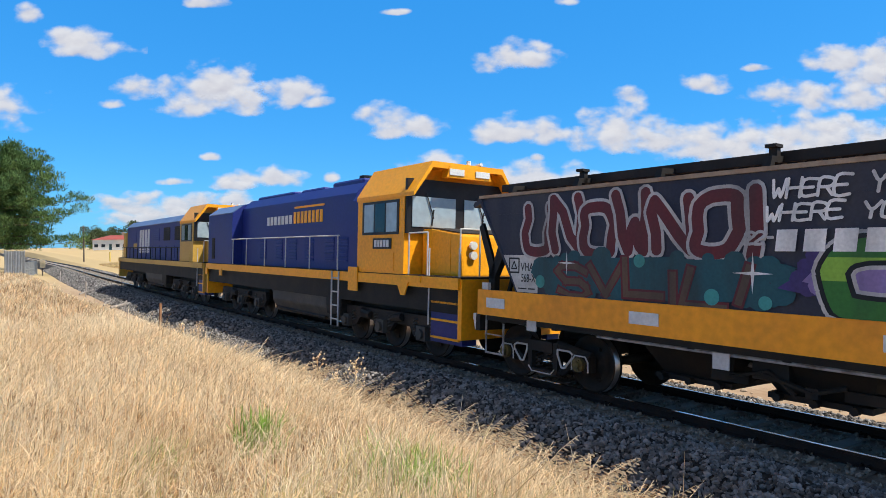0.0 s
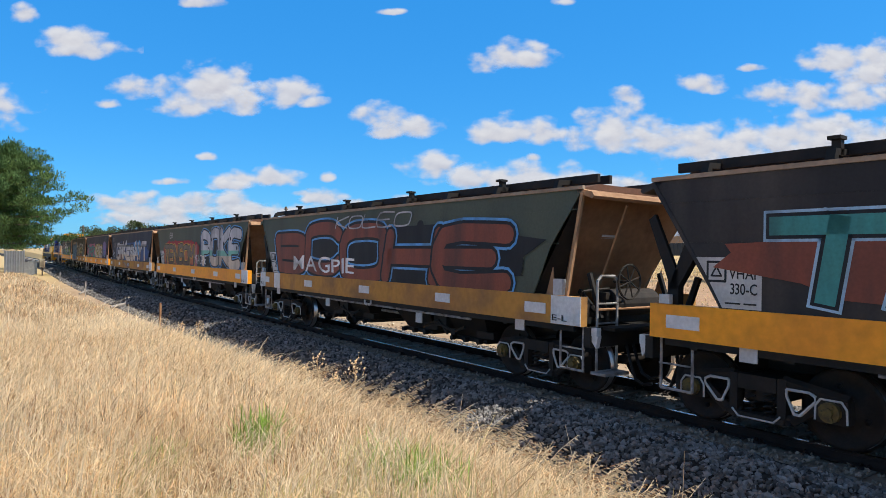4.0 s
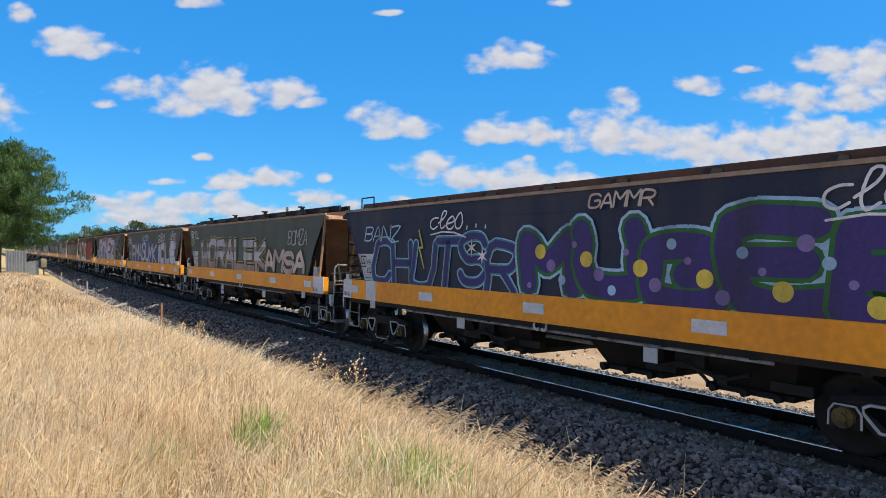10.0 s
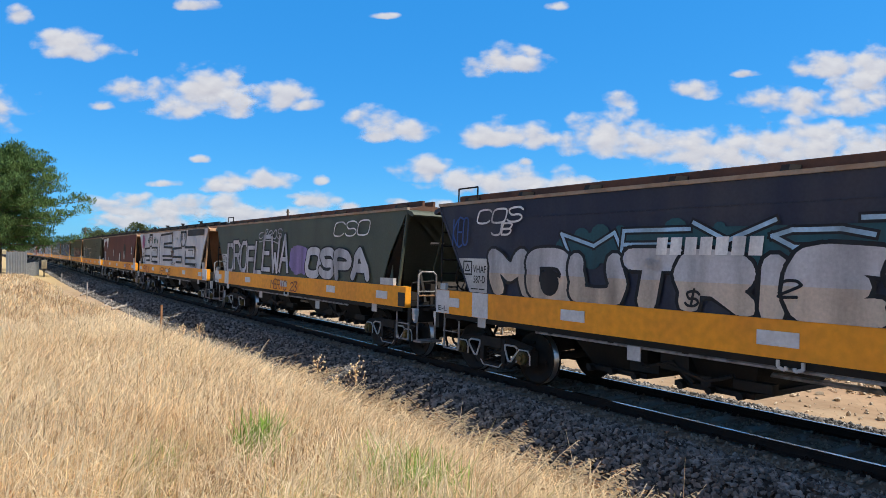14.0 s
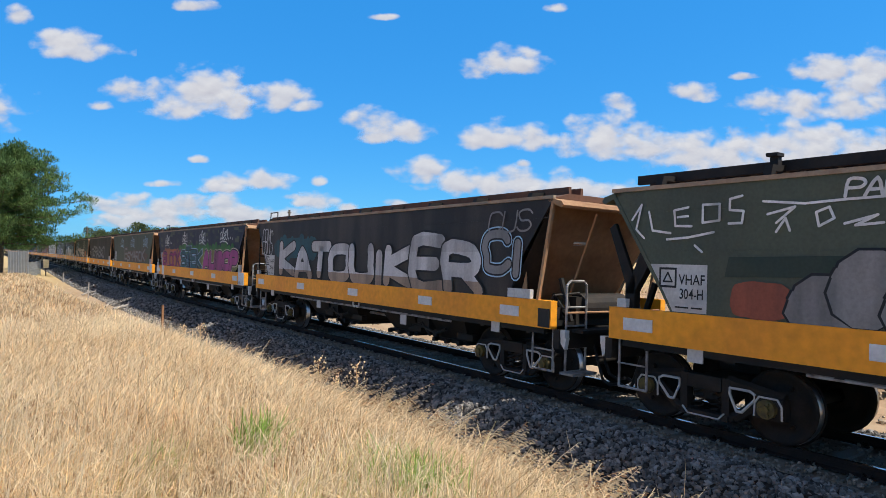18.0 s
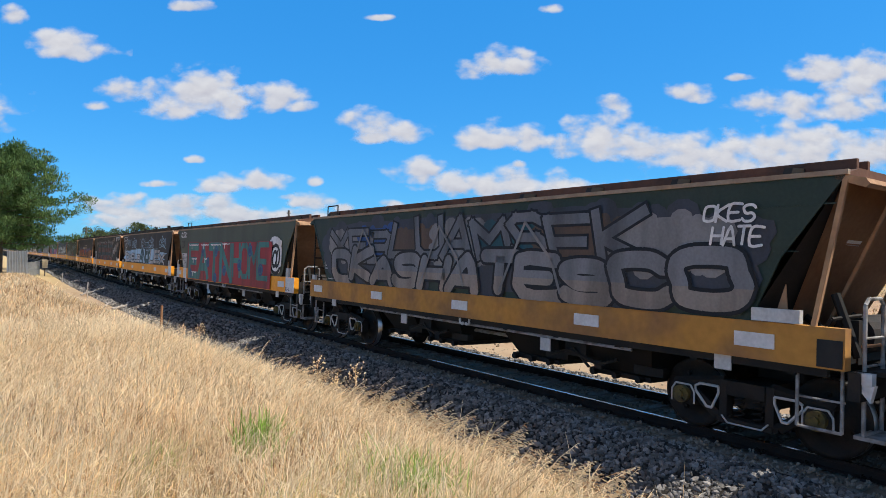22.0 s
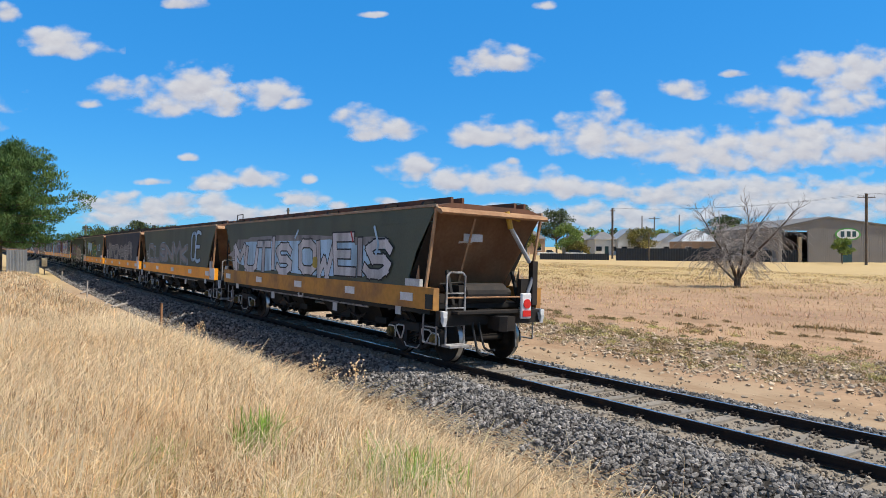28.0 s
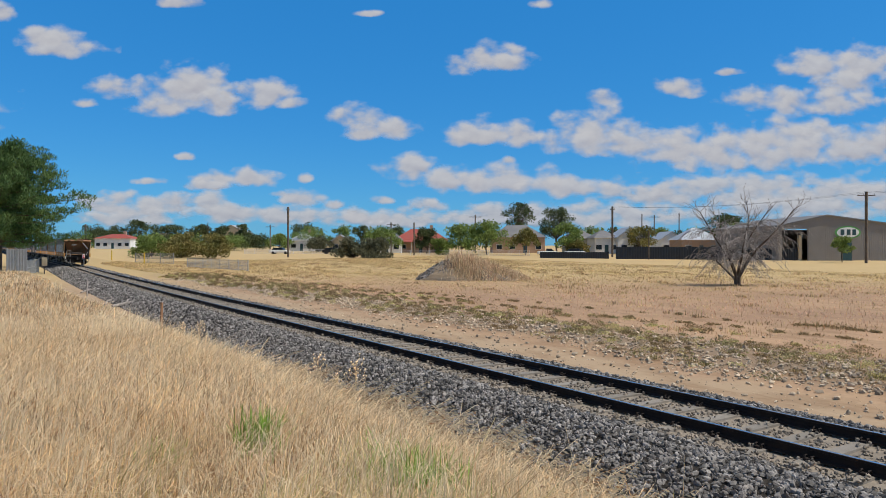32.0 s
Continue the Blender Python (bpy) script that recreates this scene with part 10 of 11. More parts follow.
def shed():
    """The big gabled shed with an open bay, a sign and a side door."""
    s = tagged(new("shed"), "large beige steel shed with an open bay and an oval sign", "shed")
    s.matrix_basis = pose(104.2, 49.0, ground_z(104, 49) - 0.05, 0, 0, TURN)
    x0, x1, ridge, eave, top, deep = -9.0, 11.5, -1.2, 5.6, 7.3, 24.0
    door0, door1, door_h = -8.4, -4.2, 5.2
    b = bmesh.new()
    for u0, u1, z0, z1 in ((x0, door0, 0, eave), (door0, door1, door_h, eave), (door1, x1, 0, eave)):
        box(b, u0, u1, 0, 0.2, z0, z1)
    slab(b, [(x0, eave), (x1, eave), (ridge, top)], "y", 0.0, 0.2)
    for u in (x0, x1):
        box(b, u - 0.1, u + 0.1, 0.2, deep, 0, eave)
    box(b, x0, x1, deep, deep + 0.2, 0, eave)
    part("wall", b, WALL_SHED, s)
    b = bmesh.new()
    slab(b, [(x0 - 0.3, eave - 0.05), (ridge, top), (x1 + 0.3, eave - 0.05), (x1 + 0.3, eave + 0.15), (ridge, top + 0.2), (x0 - 0.3, eave + 0.15)], "y", -0.3, deep + 0.3)
    part("roof", b, ROOF_DARK, s)
    b = bmesh.new()
    for i in range(60):
        u = x0 + (x1 - x0) * (i + 0.5) / 60
        if not door0 - 0.1 < u < door1 + 0.1:
            box(b, u - 0.04, u + 0.04, -0.03, 0.0, 0, eave)
    tagged(part("wall_ribs", b, WALL_SHED, s), "", "", "", "stuff")
    b = bmesh.new()
    box(b, 1.2, 2.9, -0.05, -0.005, 0.0, 3.0)
    part("door", b, TEAL, s, "dark teal roller door")
    b = bmesh.new()
    pts = [(2.2 + 2.1 * math.cos(2 * math.pi * i / 24), 4.6 + 1.05 * math.sin(2 * math.pi * i / 24)) for i in range(24)]
    slab(b, pts, "y", -0.12, -0.06)
    sign = part("sign", b, SIGN_GREEN, s, "oval sign with a green rim")
    b = bmesh.new()
    slab(b, [(2.2 + (u - 2.2) * 0.86, 4.6 + (v - 4.6) * 0.8) for u, v in pts], "y", -0.15, -0.125)
    part("sign_face", b, WALL_WHITE, sign)
    b = bmesh.new()
    for u in (1.0, 2.0, 2.9):
        box(b, u, u + 0.6, -0.17, -0.155, 4.2, 5.1)
    part("sign_bars", b, TEAL, sign)
    b = bmesh.new()
    box(b, -5.4, -4.9, 0.5, 0.9, 0, 4.2)
    part("bay_post", b, WALL_CREAM, s, "ochre post inside the bay")


shed()


def sheet_fence(x0, y0, x1, y1, h, material, label, step=2.4, posts=None, mesh=False):
    """A fence in panels, each a part, with posts between them."""
    n = max(1, round(math.hypot(x1 - x0, y1 - y0) / step))
    f = tagged(new("fence"), label, "fence")
    turn = math.degrees(math.atan2(y1 - y0, x1 - x0))
    ln = math.hypot(x1 - x0, y1 - y0) / n
    f.matrix_basis = pose(x0, y0, ground_z((x0 + x1) / 2, (y0 + y1) / 2) - 0.05, 0, 0, turn)
    first = None
    for i in range(n):
        if first is None:
            b = bmesh.new()
            if mesh:
                for k in range(int(ln / 0.12)):
                    rod(b, (0.06 + k * 0.12, 0, 0.05), (0.06 + k * 0.12, 0, h), 0.012, 4)
                for z in (0.1, h * 0.5, h):
                    rod(b, (0, 0, z), (ln, 0, z), 0.02, 4)
            else:
                wave = [(0.02 + (ln - 0.04) * k / 24, 0.03 if k % 4 in (1, 2) else -0.01) for k in range(25)]
                slab(b, wave + [(x, y - 0.012) for x, y in reversed(wave)], "z", 0.02, h)
            first = part("fence_panel", b, material, f)
        else:
            same_mesh("fence_panel", first, f, pose(ln * i, 0, 0))
    first = None
    for i in range(n + 1):
        if first is None:
            b = bmesh.new()
            box(b, -0.04, 0.04, -0.04, 0.04, -0.1, h + 0.08)
            first = part("fence_post", b, posts or material, f)
        else:
            same_mesh("fence_post", first, f, pose(ln * i, 0, 0))
    return f


sheet_fence(82.5, 75.3, 93.5, 61.2, 2.2, FENCE_DARK, "dark sheet-metal boundary fence")
sheet_fence(93.8, 61.0, 100.5, 52.5, 2.0, FENCE_DARK, "dark sheet-metal boundary fence beside the shed")
sheet_fence(75.0, 86.5, 82.0, 76.5, 1.2, FENCE_DARK, "low dark fence in front of the white houses")
sheet_fence(12.9, 85.6, 15.1, 69.5, 1.15, ZINC, "grey mesh fence beside the field", 2.4, ZINC, True)
sheet_fence(10.1, 103.0, 13.8, 96.5, 1.5, ZINC, "silver steel fence at the crossing", 2.4, ZINC, True)
sheet_fence(66.0, 120.0, 85.0, 100.0, 1.1, WHITE, "low white picket fence along the street", 2.2, WHITE, True)
sheet_fence(42.0, 150.0, 64.0, 134.0, 1.1, WHITE, "low white fence along the street", 2.2, WHITE, True)
sheet_fence(-6.4, 73.8, -4.9, 72.9, 2.2, ZINC, "galvanised sheet fence panel beside the line", 0.8, ZINC)
sheet_fence(-4.9, 72.9, -3.4, 80.5, 1.4, ZINC, "light wire fence beside the line", 2.5, ZINC, True)


def bollard(x, y, h):
    b = bmesh.new()
    rod(b, (0, 0, -0.1), (0, 0, h), 0.09, 10)
    rod(b, (0, 0, h), (0, 0, h + 0.05), 0.06, 10)
    o = part("bollard", b, YELLOW)
    o.matrix_basis = pose(x, y, ground_z(x, y))
    tagged(o, "yellow steel bollard beside the crossing", "bollard", "bollards at the crossing")


bollard(8.8, 115.0, 1.5)
bollard(10.4, 98.6, 1.6)


def relay_box(x, y):
    r = tagged(new("relay_box"), "small cream trackside relay cabinet on a post", "cabinet")
    r.matrix_basis = pose(x, y, ground_z(x, y))
    b = bmesh.new()
    rod(b, (0, 0, -0.1), (0, 0, 0.9), 0.06, 8)
    part("post", b, POLE_WOOD, r)
    b = bmesh.new()
    box(b, -0.25, 0.25, -0.18, 0.18, 0.85, 1.75)
    bevel(b, 0.02)
    part("case", b, WALL_CREAM, r)


relay_box(-2.9, 80.5)


def marker_post(x, y, h, red):
    p = tagged(new("marker_post"), "short rusty steel marker post beside the ballast" if red else "short grey steel post beside the ballast", "post", "posts along the line")
    p.matrix_basis = pose(x, y, ground_z(x, y), 1.5, 1, 20)
    b = bmesh.new()
    slab(b, [(-0.03, -0.03), (0.03, -0.03), (0.03, -0.022), (-0.022, -0.022), (-0.022, 0.03), (-0.03, 0.03)], "z", -0.1, h)
    part("stake", b, RUST if red else BARK_GREY, p)


marker_post(-3.62, 23.9, 1.0, True)
marker_post(-3.45, 43.6, 0.95, False)
marker_post(-2.75, 65.0, 0.85, False)


def fallen_branch(x, y, ln, r, turn, tilt):
    b = bmesh.new()
    pts = [Vector((0, 0, 0)), Vector((ln * 0.4, 0.06, 0.03)), Vector((ln * 0.75, -0.02, 0.02)), Vector((ln, 0.1, 0.08))]
    for i, (p, q) in enumerate(zip(pts, pts[1:])):
        rod(b, p, q, r * (1 - 0.25 * i), 7)
    rod(b, pts[1], pts[1] + Vector((0.25, 0.3, 0.12)), r * 0.4, 5)
    o = part("fallen_branch", b, BARK_GREY)
    o.matrix_basis = pose(x, y, ground_z(x, y) + 0.06, 0, tilt, turn)
    tagged(o, "bleached fallen branch lying beside the ballast", "branch", "branches beside the line")


fallen_branch(-3.5, 34.6, 1.9, 0.07, 20, -6)
fallen_branch(-3.6, 36.0, 1.1, 0.04, 60, -12)
fallen_branch(-3.5, 46.0, 1.2, 0.05, 35, -8)
fallen_branch(-3.25, 5.1, 0.55, 0.012, -60, 0)


def mound():
    """A heap of spoil: bare grey stones at one end, dry grass over the rest."""
    rng = np.random.default_rng(71)
    b = bmesh.new()
    n, m = 26, 10
    rows = []
    for j in range(m + 1):
        k = j / m
        row = []
        for i in range(n):
            a = 2 * math.pi * i / n
            r = (1 - k) * (1 + 0.12 * noise.noise(Vector((math.cos(a) * 2, math.sin(a) * 2, k * 3))))
            row.append(b.verts.new((4.8 * r * math.cos(a) - 1.5 * k, 3.0 * r * math.sin(a), 1.8 * (1 - (1 - k) ** 1.5) + 0.12 * noise.noise(Vector((i * 0.9, j * 0.9, 5))))))
        rows.append(row)
    for r, s in zip(rows, rows[1:]):
        for i in range(n):
            b.faces.new((r[i], r[(i + 1) % n], s[(i + 1) % n], s[i]))
    o = part("mound", b, EARTH_HEAP)
    o.matrix_basis = pose(24.4, 42.2, ground_z(24, 42) - 0.1, 0, 0, TURN)
    tagged(o, "heap of earth and grey stones overgrown with dry grass", "mound")
    turn = o.matrix_basis
    k = 2600
    a, r = rng.uniform(0, 6.28, k), rng.random(k) ** 0.5
    u, v = 4.7 * r * np.cos(a) - 1.5 * (1 - r), 2.9 * r * np.sin(a)
    z = 1.8 * (1 - r ** 1.5)
    keep = u < -1.5 + rng.normal(0, 0.35, k)
    p = np.array([(turn @ Vector((q[0], q[1], q[2])))[:] for q in zip(u[keep], v[keep], z[keep])])
    scatter_stones("mound_stones", p, rng.uniform(0.06, 0.14, len(p)), STONE, "loose grey stones on the bare end of the mound", 72)
    k = 13000
    a, r = rng.uniform(0, 6.28, k), rng.random(k) ** 0.5
    u, v = 4.8 * r * np.cos(a) - 1.5 * (1 - r), 3.0 * r * np.sin(a)
    z = 1.75 * (1 - r ** 1.5)
    keep = u > -1.8 + rng.normal(0, 0.4, k)
    p = np.array([(turn @ Vector((q[0], q[1], q[2])))[:] for q in zip(u[keep], v[keep], z[keep])])
    blades("mound_grass", p[:, 0], p[:, 1], p[:, 2], rng.uniform(0.3, 0.95, len(p)) * (1.15 - 0.75 * r[keep]), np.full(len(p), 0.022), [STRAW_PINK, WEED_BROWN, STRAW_PALE], "tall dry grass on the mound", 73, lean=1.1, slots=rng.integers(0, 3, len(p)))


EARTH_HEAP = surface("stony earth heap", (0.24, 0.18, 0.12), 1.0, 0.0, (0.16, 0.145, 0.13), 1.0, 10, 0.8, 0.6)
mound()


def parked_car(x, y, turn, paint, label, ute=False):
    c = tagged(new("car"), label, "car", "cars parked along the street")
    c.matrix_basis = pose(x, y, ground_z(x, y), 0, 0, turn)
    b = bmesh.new()
    slab(b, [(-2.2, 0.35), (2.2, 0.35), (2.25, 0.75), (1.3, 0.95), (-2.2, 0.98)], "y", -0.85, 0.85)
    bevel(b, 0.08, 2)
    part("body", b, paint, c)
    b = bmesh.new()
    slab(b, [(-0.4 if ute else -1.8, 0.96), (1.2, 0.94), (0.55, 1.48), (-0.3 if ute else -1.3, 1.5)], "y", -0.75, 0.75)
    bevel(b, 0.06, 2)
    part("cabin", b, GLASS_DARK, c)
    for u in (-1.4, 1.4):
        for v in (-0.8, 0.8):
            b = bmesh.new()
            rod(b, (u, v - 0.1, 0.32), (u, v + 0.1, 0.32), 0.32, 14)
            part("wheel", b, BLACK, c)


parked_car(87.5, 97.0, TURN, WALL_WHITE, "white utility parked on the street", True)
parked_car(92.0, 93.5, TURN, WALL_WHITE, "white car parked on the street")
parked_car(58.0, 137.0, TURN, BLACK, "dark car parked on the street")
parked_car(48.0, 143.5, TURN, WALL_WHITE, "white car parked on the street")


def wire(p, q, sag):
    b = bmesh.new()
    pts = [Vector(p).lerp(Vector(q), i / 12) - Vector((0, 0, sag * 4 * (i / 12) * (1 - i / 12))) for i in range(13)]
    pipe(b, pts, 0.015, 4)
    o = part("power_line", b, BLACK)
    tagged(o, "sagging black power line between poles", "power line", "power lines")


for k in (0.0, 1.1):
    wire((96.2 + k, 41.3 - k, 10.5), (150.0 + k, 10.0 - k, 11.5), 0.8)
    wire((96.2 + k, 41.3 - k, 10.5), (90.0 + k, 82.7 - k, 10.1), 0.9)


# ---- clouds: far thin sheets that drift slowly; they glow as lit cloud does
def cloud_material(name, scale, flatness, fray, grey, white):
    m = bpy.data.materials.new(name)
    m.use_nodes = True
    t = m.node_tree
    n, ln = t.nodes, t.links
    for old in list(n):
        n.remove(old)
    out = n.new("ShaderNodeOutputMaterial")
    co = n.new("ShaderNodeTexCoord")
    info = n.new("ShaderNodeObjectInfo")
    shift = n.new("ShaderNodeVectorMath")
    shift.operation = "MULTIPLY_ADD"
    ln.new(info.outputs["Random"], shift.inputs[0])
    shift.inputs[1].default_value = (9000, 5000, 0)
    flat = n.new("ShaderNodeMapping")
    flat.inputs["Scale"].default_value = (1.0, flatness, 1.0)
    ln.new(co.outputs["Object"], flat.inputs[0])
    ln.new(flat.outputs[0], shift.inputs[2])
    puff = n.new("ShaderNodeTexNoise")
    puff.inputs["Scale"].default_value, puff.inputs["Detail"].default_value, puff.inputs["Roughness"].default_value = scale, 4, fray
    ln.new(shift.outputs[0], puff.inputs["Vector"])
    gen = n.new("ShaderNodeVectorMath")
    gen.operation = "MULTIPLY_ADD"
    gen.inputs[1].default_value, gen.inputs[2].default_value = (2, 2, 0), (-1, -1, 0)
    ln.new(co.outputs["Generated"], gen.inputs[0])
    # flat base: the lower half falls off faster than the upper
    sep = n.new("ShaderNodeSeparateXYZ")
    ln.new(gen.outputs[0], sep.inputs[0])
    under = n.new("ShaderNodeMath")
    under.operation = "MINIMUM"
    under.inputs[1].default_value = 0.0
    ln.new(sep.outputs[1], under.inputs[0])
    low = n.new("ShaderNodeMath")
    low.operation = "MULTIPLY_ADD"
    low.inputs[1].default_value = 0.45
    ln.new(under.outputs[0], low.inputs[0])
    ln.new(sep.outputs[1], low.inputs[2])
    joined = n.new("ShaderNodeCombineXYZ")
    ln.new(sep.outputs[0], joined.inputs[0])
    ln.new(low.outputs[0], joined.inputs[1])
    length = n.new("ShaderNodeVectorMath")
    length.operation = "LENGTH"
    ln.new(joined.outputs[0], length.inputs[0])
    sq = n.new("ShaderNodeMath")
    sq.operation = "POWER"
    sq.inputs[1].default_value = 1.8
    ln.new(length.outputs["Value"], sq.inputs[0])
    body = n.new("ShaderNodeMath")
    body.operation = "MULTIPLY_ADD"
    body.inputs[1].default_value = -0.85
    rise = n.new("ShaderNodeMath")
    rise.operation = "MULTIPLY_ADD"
    rise.inputs[1].default_value, rise.inputs[2].default_value = 1.9, -0.40
    ln.new(puff.outputs["Fac"], rise.inputs[0])
    ln.new(sq.outputs[0], body.inputs[0])
    ln.new(rise.outputs[0], body.inputs[2])
    edge = n.new("ShaderNodeMapRange")
    edge.interpolation_type = "SMOOTHSTEP"
    edge.inputs["From Min"].default_value, edge.inputs["From Max"].default_value = -0.04, 0.58
    edge.inputs["To Max"].default_value = 0.96
    ln.new(body.outputs[0], edge.inputs["Value"])
    # lit from above: brighter where the cloud thins out upwards, grey at the base and in the thick
    lower = n.new("ShaderNodeVectorMath")
    lower.inputs[1].default_value = (-14, 42, 0)
    ln.new(shift.outputs[0], lower.inputs[0])
    puff_up = n.new("ShaderNodeTexNoise")
    puff_up.inputs["Scale"].default_value, puff_up.inputs["Detail"].default_value, puff_up.inputs["Roughness"].default_value = scale, 3, fray
    ln.new(lower.outputs[0], puff_up.inputs["Vector"])
    slope = n.new("ShaderNodeMath")
    slope.operation = "SUBTRACT"
    ln.new(puff.outputs["Fac"], slope.inputs[0])
    ln.new(puff_up.outputs["Fac"], slope.inputs[1])
    lift = n.new("ShaderNodeMath")
    lift.operation = "MULTIPLY_ADD"
    lift.inputs[1].default_value = 1.5
    ln.new(slope.outputs[0], lift.inputs[0])
    high = n.new("ShaderNodeMath")
    high.operation = "MULTIPLY_ADD"
    high.inputs[1].default_value, high.inputs[2].default_value = 0.42, 0.46
    ln.new(sep.outputs[1], high.inputs[0])
    ln.new(high.outputs[0], lift.inputs[2])
    ramp = n.new("ShaderNodeValToRGB")
    e = ramp.color_ramp.elements
    e[0].position, e[0].color = 0.05, (*grey, 1)
    e[1].position, e[1].color = 0.80, (*white, 1)
    ln.new(lift.outputs[0], ramp.inputs[0])
    glow, clear, mix = n.new("ShaderNodeEmission"), n.new("ShaderNodeBsdfTransparent"), n.new("ShaderNodeMixShader")
    glow.inputs["Strength"].default_value = 0.68
    ln.new(ramp.outputs[0], glow.inputs["Color"])
    ln.new(edge.outputs[0], mix.inputs[0])
    ln.new(clear.outputs[0], mix.inputs[1])
    ln.new(glow.outputs[0], mix.inputs[2])
    ln.new(mix.outputs[0], out.inputs[0])
    return m


CLOUD = cloud_material("sunlit cloud", 0.0080, 1.5, 0.46, (0.54, 0.55, 0.63), (0.73, 0.74, 0.78))
CLOUD_BANK = cloud_material("low cloud bank", 0.0085, 1.8, 0.46, (0.50, 0.53, 0.62), (0.70, 0.72, 0.77))
CLOUDS = []


def cloud(puffs, far=3000.0, bank=False, round_by=0.0):
    """A cloud of overlapping puffs: where each hangs at the end, in metres off the view's axis at that distance, how wide and how tall it is."""
    swing = Matrix.Rotation(radians(round_by), 3, "Z")
    right, ahead = swing @ Vector((0.8126, -0.5828, 0)), swing @ Vector((0.5828, 0.8126, 0))
    c = tagged(new("cloud"), "low grey-white cloud bank over the horizon" if bank else "white fair-weather cloud with a flat grey base", "cloud", "drifting clouds")
    side, high = puffs[0][:2]
    c.matrix_basis = Matrix.Translation(Vector(EYE) + right * side + ahead * far + Vector((0, 0, high))) @ pose(0, 0, 0, 90, 0, TURN + round_by)
    for i, (u, v, wide, tall) in enumerate(puffs):
        wide, tall = wide * 1.42, tall * 1.45
        b = bmesh.new()
        quad(b, [(-wide / 2, -tall / 2, 0), (wide / 2, -tall / 2, 0), (wide / 2, tall / 2, 0), (-wide / 2, tall / 2, 0)])
        p = part("puff", b, CLOUD_BANK if bank else CLOUD, c)
        p.matrix_basis = pose(u - side, v - high, 2.0 * i)
    CLOUDS.append((c, c.matrix_basis.copy(), Vector((-0.8126, 0.5828, 0)) * 4.4))


cloud([(-837, 153, 766, 118), (-247, 138, 884, 118)], 3400, True)
cloud([(340, 153, 880, 132), (927, 153, 997, 176)], 3386, True)
cloud([(1069, 269, 701, 161), (1507, 283, 818, 219), (1946, 269, 818, 219), (1800, 190, 1110, 190), (2384, 254, 760, 234)], 3372, True)
cloud([(-1728, 218, 378, 131), (-1495, 189, 378, 140), (-1263, 218, 378, 140), (-1103, 166, 378, 128), (-1612, 145, 553, 122)], 3358, True)
cloud([(-316, 235, 127, 52)], 3344)
cloud([(-84, 208, 231, 81), (-415, 150, 375, 110)], 3330)
cloud([(-845, 264, 92, 40)], 3316)
cloud([(-698, 243, 240, 92), (-549, 209, 154, 57)], 3302)
cloud([(-1151, 339, 299, 91), (-951, 339, 299, 114), (-1194, 305, 228, 63)], 3288)
cloud([(-1472, 326, 193, 43)], 3274)
cloud([(-1282, 449, 107, 48)], 3260)
cloud([(-686, 340, 73, 62)], 3246)
cloud([(-179, 389, 322, 146), (17, 322, 420, 140), (325, 314, 602, 168), (605, 286, 462, 126)], 3232)
cloud([(1160, 480, 585, 217), (1689, 549, 558, 184), (1439, 449, 920, 240), (1940, 488, 808, 234), (2247, 521, 446, 184)], 3218)
cloud([(766, 575, 389, 228), (650, 502, 328, 144), (910, 502, 328, 150)], 3204)
cloud([(182, 550, 332, 160), (376, 539, 271, 144), (127, 517, 265, 88)], 3190)
cloud([(1805, 878, 358, 182), (2039, 886, 385, 182), (1970, 790, 413, 204), (1557, 713, 385, 149), (1860, 693, 550, 165)], 3176)
cloud([(1386, 841, 148, 41)], 3162)
cloud([(1135, 769, 235, 104), (1178, 736, 202, 65)], 3148)
cloud([(771, 711, 168, 87)], 3134)
cloud([(246, 906, 319, 135), (124, 857, 292, 108), (319, 870, 259, 103)], 3120)
cloud([(-401, 605, 264, 135), (-248, 562, 318, 129), (-334, 536, 296, 86)], 3106)
cloud([(-1243, 729, 375, 246), (-1157, 782, 289, 177), (-1318, 656, 321, 113), (-1088, 675, 263, 145), (-852, 710, 316, 161), (-721, 675, 188, 64)], 3092)
cloud([(-1531, 744, 288, 139)], 3078)
cloud([(-1683, 672, 111, 53)], 3064)
cloud([(-1866, 975, 291, 143), (-1765, 930, 370, 127)], 3050)
cloud([(-1220, 1128, 210, 63)], 3036)
cloud([(448, 1123, 115, 58)], 3022)
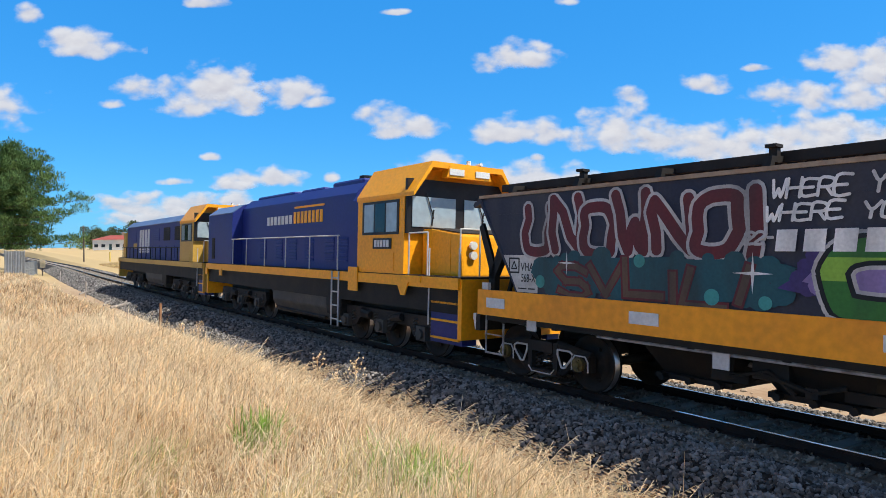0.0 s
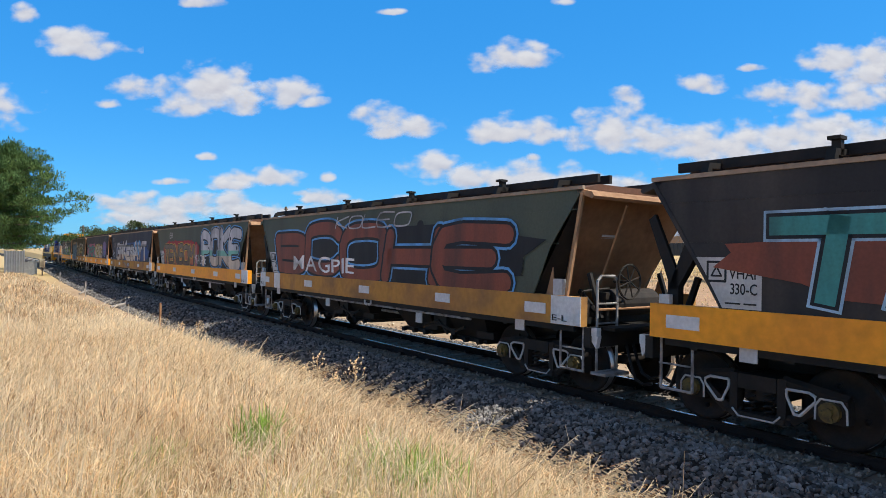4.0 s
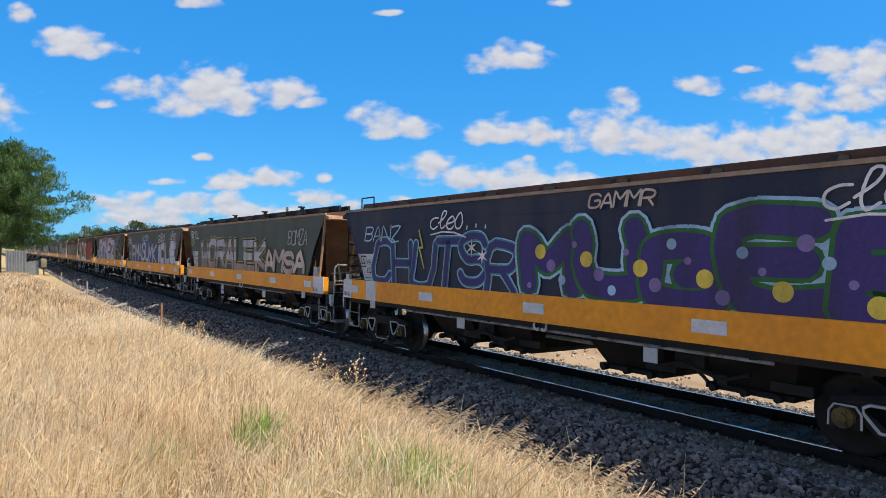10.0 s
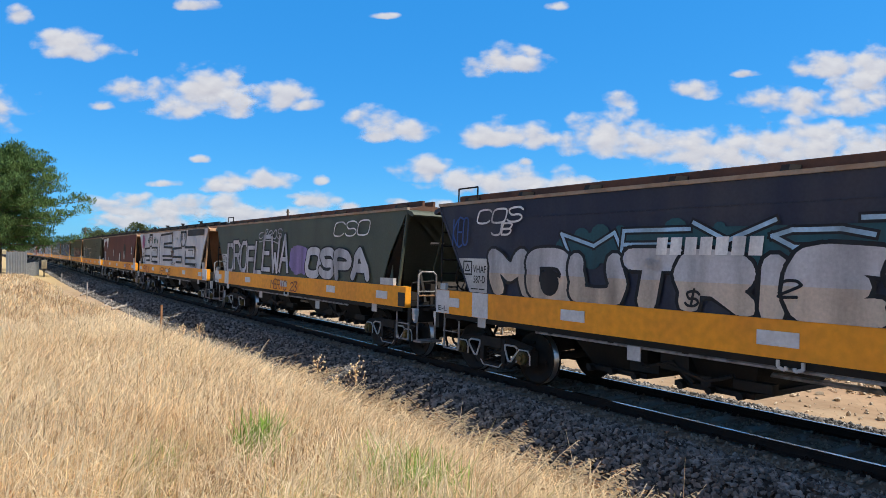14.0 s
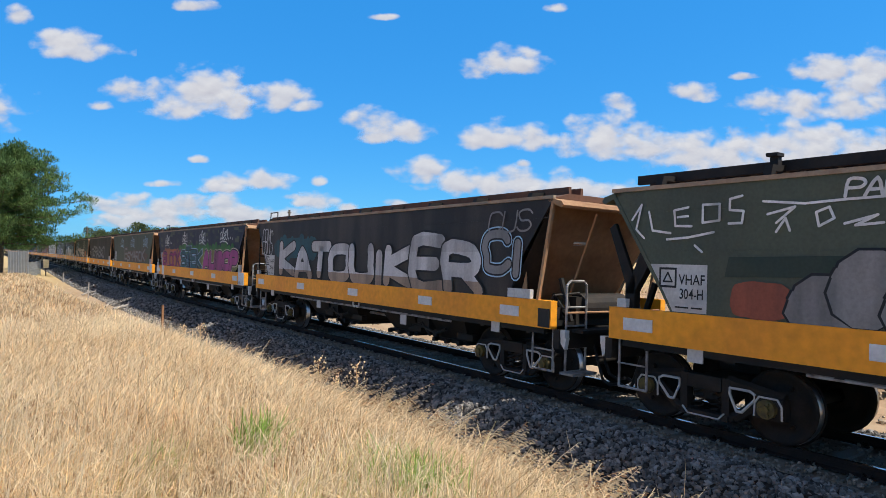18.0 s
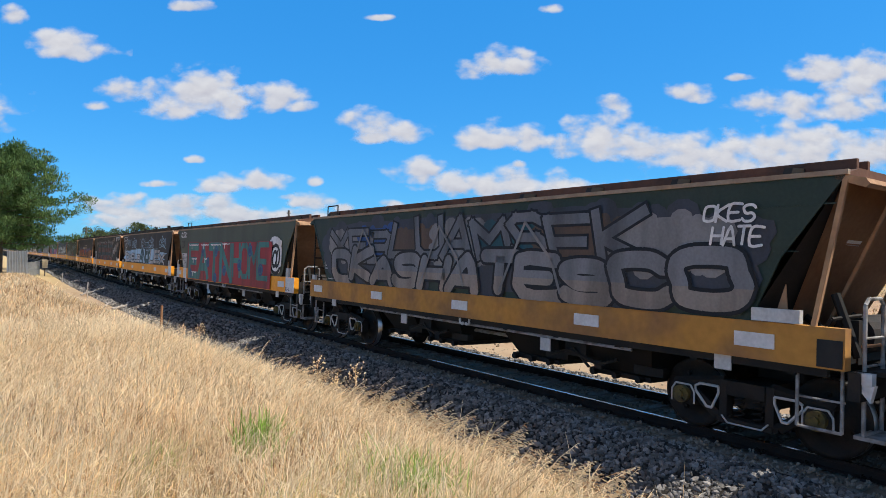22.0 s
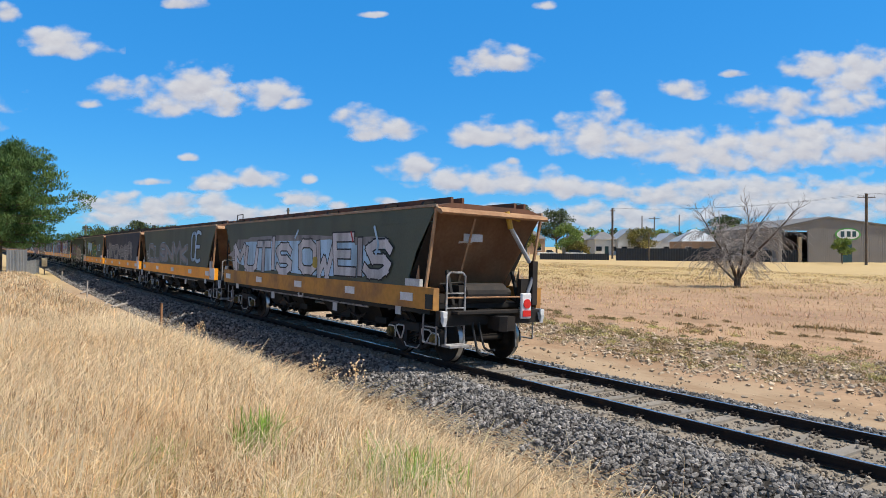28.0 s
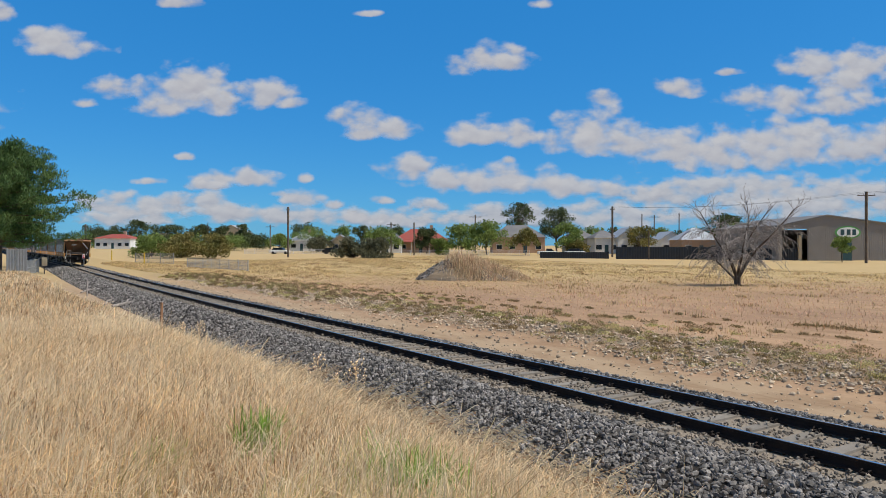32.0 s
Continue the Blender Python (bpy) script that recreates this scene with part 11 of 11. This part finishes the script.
cloud([(-2038, 1074, 146, 99)], 3008)
cloud([(301, 397, 65, 42)], 2994)
cloud([(-346, 1061, 114, 36)], 2980)
cloud([(2482, 738, 668, 385), (2739, 635, 565, 283)], 2966)
cloud([(-2338, 606, 665, 307)], 2952)
cloud([(2586, 272, 1018, 305)], 2938, True)
# the same broken cloud, added unseen round the rest of the sky for whiter fill
rng = random.Random(71)
for i in range(26):
    side, high, wide, tall = rng.uniform(-700, 700), (260, 620, 1150, 1750)[i % 4] + rng.uniform(-90, 90), rng.uniform(700, 1500), rng.uniform(240, 480)
    cloud([(side, high, wide, tall), (side + 0.5 * wide, high - 0.15 * tall, 0.7 * wide, 0.7 * tall)], 3000.0 + 9 * i, i % 4 == 0, 82.0 + 8.0 * i)


def motions():
    """The train runs away along the line; its wheels roll while they are near; the clouds drift."""
    ticks = [1.0 * i for i in range(33)]
    for k, w in enumerate(WAGONS):
        walk(w, [(t, on_track(run(t) - behind(k), LEN, RAIL_H)) for t in ticks])
        roll_wheels(w, WHEEL_R, behind(k))
    for ob, start, ln in LOCOS:
        walk(ob, [(t, on_track(run(t) + start, 8.0, RAIL_H)) for t in ticks])
        roll_wheels(ob, 0.5, -start)
    for c, home, way in CLOUDS:
        walk(c, [(t, Matrix.Translation(way * (t - 32.0)) @ home) for t in (0.0, 16.0, 32.0)])


def roll_wheels(w, r, back):
    sets = [o for o in w.children if o.name.startswith("wheelset")]
    for o in sets:
        y = o.matrix_basis.translation.y
        here = [i for i in range(0, 961) if -1.0 < run(i / FPS) - back + y < 50.0]
        home = o.matrix_basis.translation
        z, yy = home.z, home.y
        rows = []
        turn = 0.0
        if here and here[0] > 0:
            rows.append((0.0, pose(0, yy, z)))
        for i in here:
            turn = -math.degrees((run(i / FPS) - run(here[0] / FPS)) / r)
            rows.append((i / FPS, pose(0, yy, z, turn)))
        if not here:
            rows = [(0.0, pose(0, yy, z)), (32.0, pose(0, yy, z))]
        elif here[-1] < 960:
            rows.append((32.0, pose(0, yy, z, turn)))
        walk(o, rows)


motions()
